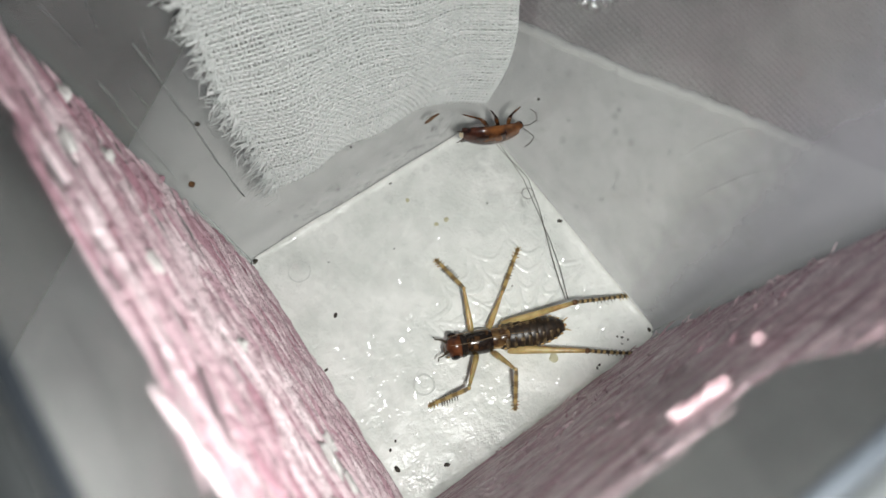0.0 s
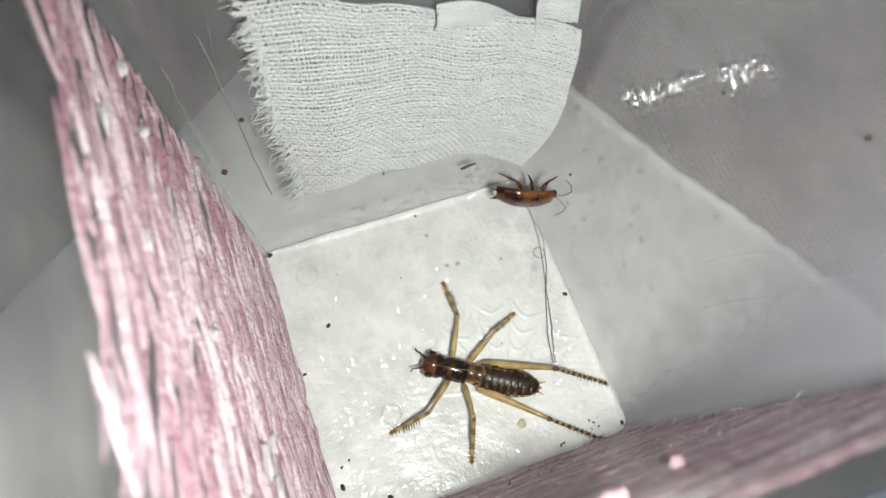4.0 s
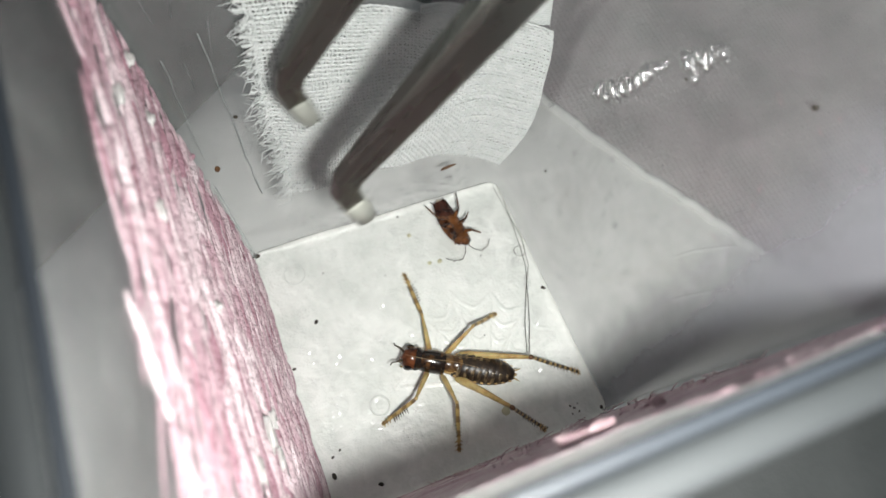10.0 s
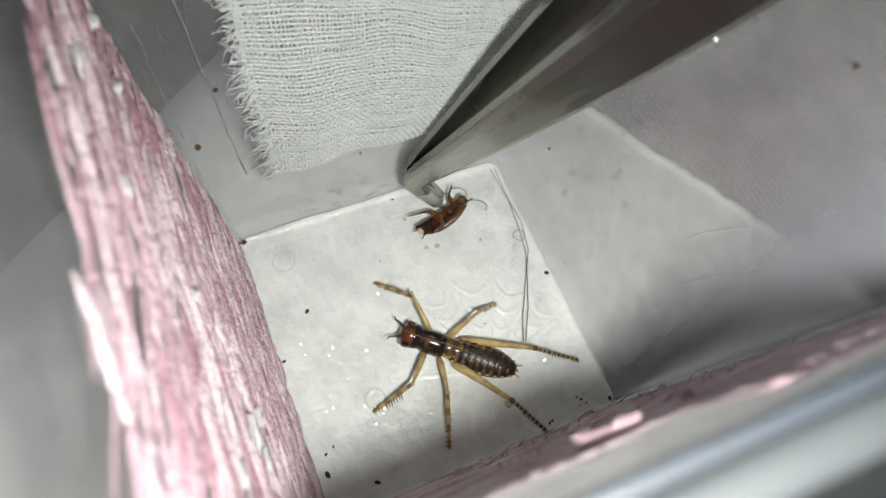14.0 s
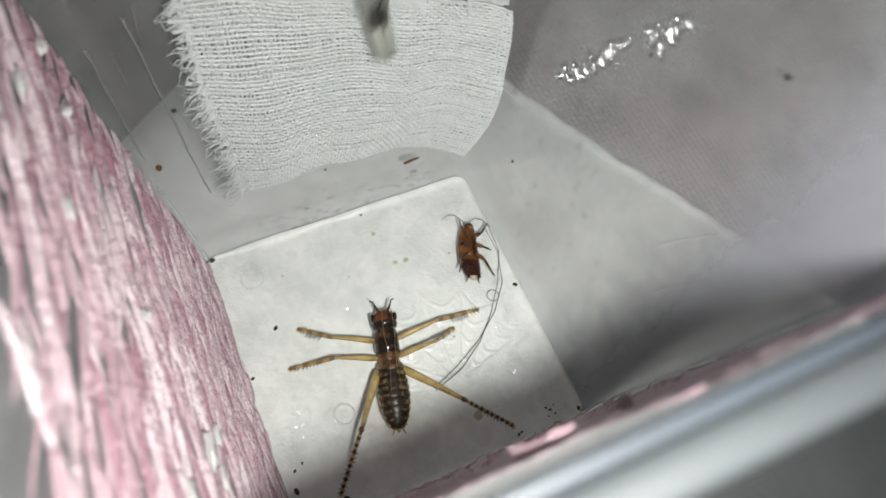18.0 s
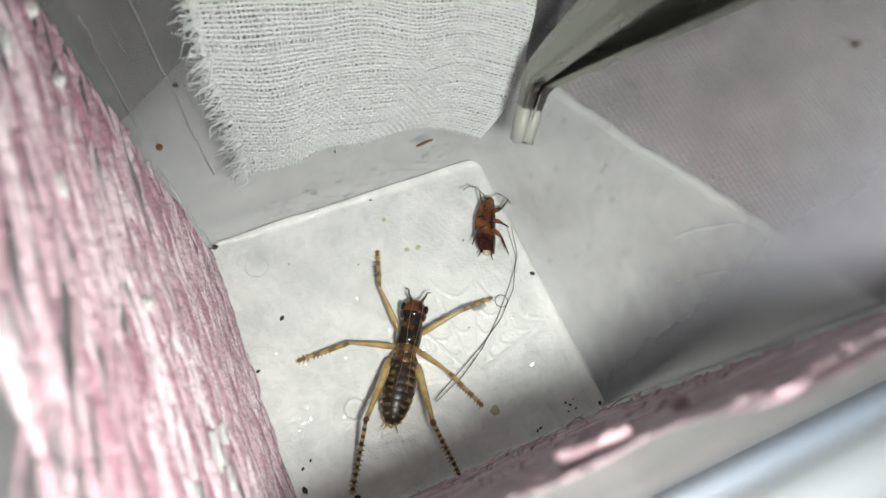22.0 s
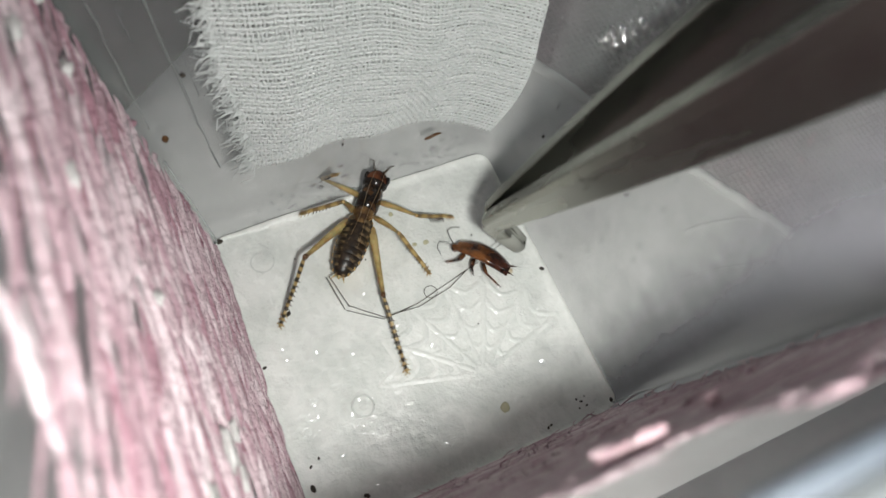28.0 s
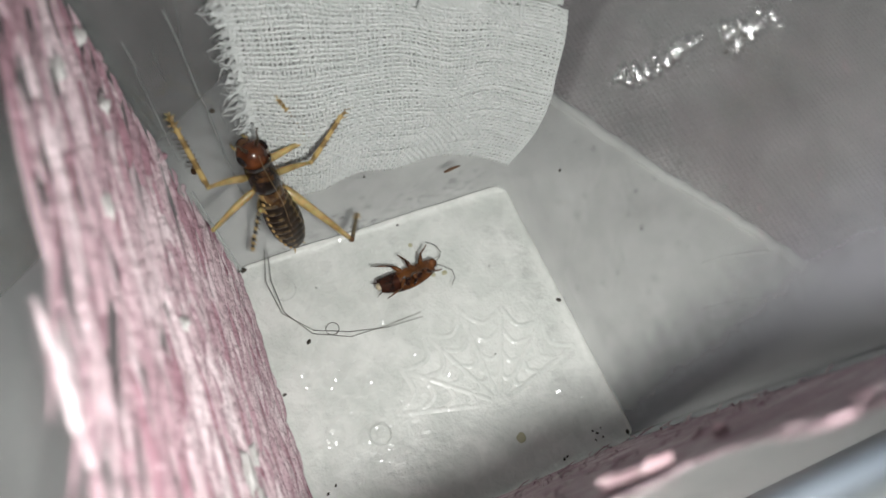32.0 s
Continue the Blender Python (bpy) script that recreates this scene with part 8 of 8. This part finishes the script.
    walk(ANTENNA[4], [
        (0, pose(-0.00857, -0.02002, -0.00198, -2.9, 1.2, -67.3)),
        (1, pose(-0.00494, -0.02031, -0.00216, -3.0, -0.3, -62.1)),
        (2, pose(-0.00408, -0.02018, -0.00222, -2.8, 1.4, -58.0)),
        (4.5, pose(-0.00578, -0.01998, -0.00213, -2.8, 0.8, -60.4)),
        (5, pose(-0.00543, -0.01987, -0.00215, -2.7, 0.9, -58.3)),
        (6, pose(0.00050, -0.01908, -0.00248, -2.3, 1.8, -43.8)),
        (7, pose(0.00004, -0.01929, -0.00245, -2.3, 1.5, -45.0)),
        (8, pose(-0.00306, -0.02001, -0.00228, -2.5, 1.6, -51.6)),
        (9, pose(-0.00935, -0.01957, -0.00193, -3.0, 1.2, -68.1)),
        (10, pose(-0.00717, -0.01994, -0.00204, -2.9, 1.6, -61.7)),
        (11, pose(-0.00570, -0.02044, -0.00213, -2.7, 1.7, -57.7)),
        (12, pose(-0.00791, -0.02013, -0.00200, -3.0, 1.4, -65.6)),
        (13, pose(-0.00633, -0.02017, -0.00209, -2.8, 1.7, -59.3)),
        (13.5, pose(-0.00498, -0.01994, -0.00216, -2.8, 1.9, -55.6)),
        (15.5, pose(0.00084, -0.02073, -0.00250, -1.9, 1.7, -34.3)),
        (16, pose(0.00135, -0.02031, -0.00253, -1.5, 3.1, -26.5)),
        (17, pose(0.00474, -0.01757, -0.00274, -1.4, 3.2, -23.8)),
        (18, pose(0.00920, -0.01531, -0.00296, -0.5, 3.2, -8.4)),
        (19, pose(0.00979, -0.01239, -0.00305, -0.5, 3.5, -7.8)),
        (20.5, pose(0.01024, -0.01157, -0.00306, -0.4, 3.4, -7.2)),
        (22, pose(0.01132, -0.01072, -0.00313, -0.1, 3.4, -2.0)),
        (23, pose(0.01147, -0.01033, -0.00313, -0.1, 3.4, -1.1)),
        (23.5, pose(0.00611, -0.01282, -0.00286, -0.3, 3.6, -3.9)),
        (24, pose(0.00377, -0.01221, -0.00271, -0.5, 2.7, -7.1)),
        (24.5, pose(0.00249, -0.01269, -0.00260, -1.2, 1.8, -19.4)),
        (25, pose(0.00560, -0.01021, -0.00472, -0.5, 7.3, -3.7)),
        (25.5, pose(0.00237, -0.00989, -0.00261, -0.4, 3.8, -5.3)),
        (27.5, pose(-0.00475, -0.01154, -0.00213, -1.9, 2.5, -29.7)),
        (28, pose(-0.00375, -0.01171, -0.00221, -1.9, 2.6, -30.5)),
        (28.7, pose(0.00414, -0.00482, -0.00410, 1.9, 7.7, 11.3)),
        (29, pose(0.00422, -0.00940, -0.00519, -3.9, 13.5, -15.6)),
        (29.5, pose(-0.00094, -0.01344, -0.00375, -10.0, 9.5, -41.7)),
        (30, pose(-0.00969, -0.01531, -0.00309, -42.4, 10.7, -76.4)),
        (30.5, pose(-0.01043, -0.01348, -0.00272, -41.4, 13.5, -72.4)),
        (31, pose(-0.01166, -0.01101, -0.00231, -36.3, 21.8, -61.8)),
        (32, pose(-0.02007, 0.00096, 0.00446, -68.6, -34.0, -102.4)),
    ])
    walk(ANTENNA[5], [
        (0, pose(-0.00696, -0.02389, -0.00207, -2.9, -0.7, -66.8)),
        (1, pose(-0.00297, -0.02402, -0.00214, -3.0, -1.6, -62.0)),
        (2, pose(-0.00186, -0.02374, -0.00232, -2.7, -0.9, -57.1)),
        (4.5, pose(-0.00371, -0.02363, -0.00219, -2.7, -1.4, -59.7)),
        (5, pose(-0.00322, -0.02344, -0.00222, -2.7, -1.3, -57.8)),
        (6, pose(0.00353, -0.02199, -0.00262, -2.3, -0.7, -43.4)),
        (7, pose(0.00300, -0.02226, -0.00257, -2.3, -0.9, -44.9)),
        (8, pose(-0.00045, -0.02330, -0.00240, -2.5, -0.8, -51.1)),
        (9, pose(-0.00778, -0.02347, -0.00202, -3.0, -0.3, -67.6)),
        (10, pose(-0.00518, -0.02364, -0.00216, -2.9, -0.0, -61.2)),
        (11, pose(-0.00346, -0.02398, -0.00226, -2.7, 0.2, -57.5)),
        (12, pose(-0.00618, -0.02396, -0.00210, -3.0, -0.4, -65.1)),
        (13, pose(-0.00419, -0.02379, -0.00221, -2.8, 0.6, -58.6)),
        (13.5, pose(-0.00260, -0.02340, -0.00230, -2.7, 0.8, -54.8)),
        (15.5, pose(0.00431, -0.02310, -0.00263, -1.9, -0.3, -33.7)),
        (16, pose(0.00510, -0.02219, -0.00276, -1.5, 2.7, -25.9)),
        (17, pose(0.00857, -0.01926, -0.00297, -0.7, 3.2, -10.9)),
        (18, pose(0.01335, -0.01593, -0.00319, 0.7, 2.7, 12.9)),
        (19, pose(0.01394, -0.01297, -0.00330, 1.0, 2.0, 16.3)),
        (20.5, pose(0.01440, -0.01209, -0.00331, 0.9, 1.8, 16.1)),
        (22, pose(0.01551, -0.01087, -0.00338, 1.2, 1.0, 20.9)),
        (23, pose(0.01566, -0.01042, -0.00338, 1.1, 1.3, 18.5)),
        (23.5, pose(0.01030, -0.01310, -0.00312, 1.4, 1.4, 21.4)),
        (24, pose(0.00794, -0.01273, -0.00291, 0.9, 1.2, 13.9)),
        (24.5, pose(0.00645, -0.01408, -0.00273, 1.6, 0.7, 26.0)),
        (25, pose(0.00976, -0.01048, -0.00525, 3.6, 4.6, 24.7)),
        (25.5, pose(0.00655, -0.01028, -0.00289, -0.3, 2.7, -4.1)),
        (27.5, pose(-0.00110, -0.01362, -0.00231, -1.9, 2.0, -29.3)),
        (28, pose(-0.00013, -0.01384, -0.00240, -1.8, 1.8, -29.5)),
        (28.7, pose(0.00822, -0.00400, -0.00465, 1.9, 7.6, 11.4)),
        (29, pose(0.00815, -0.01050, -0.00617, -3.7, 12.6, -15.0)),
        (29.5, pose(0.00215, -0.01620, -0.00444, -10.0, 9.4, -41.6)),
        (30, pose(-0.00872, -0.01933, -0.00387, -42.4, 10.7, -76.4)),
        (30.5, pose(-0.00920, -0.01737, -0.00370, -41.4, 13.5, -72.4)),
        (31, pose(-0.00982, -0.01445, -0.00387, -36.2, 21.6, -61.5)),
        (32, pose(-0.02082, -0.00244, 0.00681, -70.1, -27.0, -99.3)),
    ])
    walk(ARM_A, [(t, pose(0.105, 0, 0, 0, 0, a)) for t, a in ((0, -0.83), (3, -0.83), (4.5, -0.83), (5, -0.56), (6, -1.05), (6.5, -0.39), (7, -0.38), (7.5, -2.21), (8, -2.37), (8.5, -2.37), (9, -2.31), (9.5, -1.94), (10, -2.98), (10.5, -0.03), (11, -0.03), (12, -0.11), (13, -0.20), (13.5, -0.03), (15.5, -0.67), (16, -0.90), (17, -0.03), (17.4, -0.03), (18, -0.03), (21.5, -0.03), (22, -0.03), (22.6, -0.03), (23, -0.16), (23.5, -0.03), (24, -0.03), (24.5, -0.03), (25, -0.08), (25.5, -0.03), (27.5, -0.03), (28, -0.03), (28.4, -0.03), (28.7, -0.03), (29, -0.03), (32, -0.03))])
    walk(ARM_B, [(t, pose(0.105, 0, 0, 0, 0, a)) for t, a in ((0, 0.83), (3, 0.83), (4.5, 0.83), (5, 0.56), (6, 1.05), (6.5, 0.39), (7, 0.38), (7.5, 2.21), (8, 2.37), (8.5, 2.37), (9, 2.31), (9.5, 1.94), (10, 2.98), (10.5, 0.03), (11, 0.03), (12, 0.11), (13, 0.20), (13.5, 0.03), (15.5, 0.67), (16, 0.90), (17, 0.03), (17.4, 0.03), (18, 0.03), (21.5, 0.03), (22, 0.03), (22.6, 0.03), (23, 0.16), (23.5, 0.03), (24, 0.03), (24.5, 0.03), (25, 0.08), (25.5, 0.03), (27.5, 0.03), (28, 0.03), (28.4, 0.03), (28.7, 0.03), (29, 0.03), (32, 0.03))])


motions()
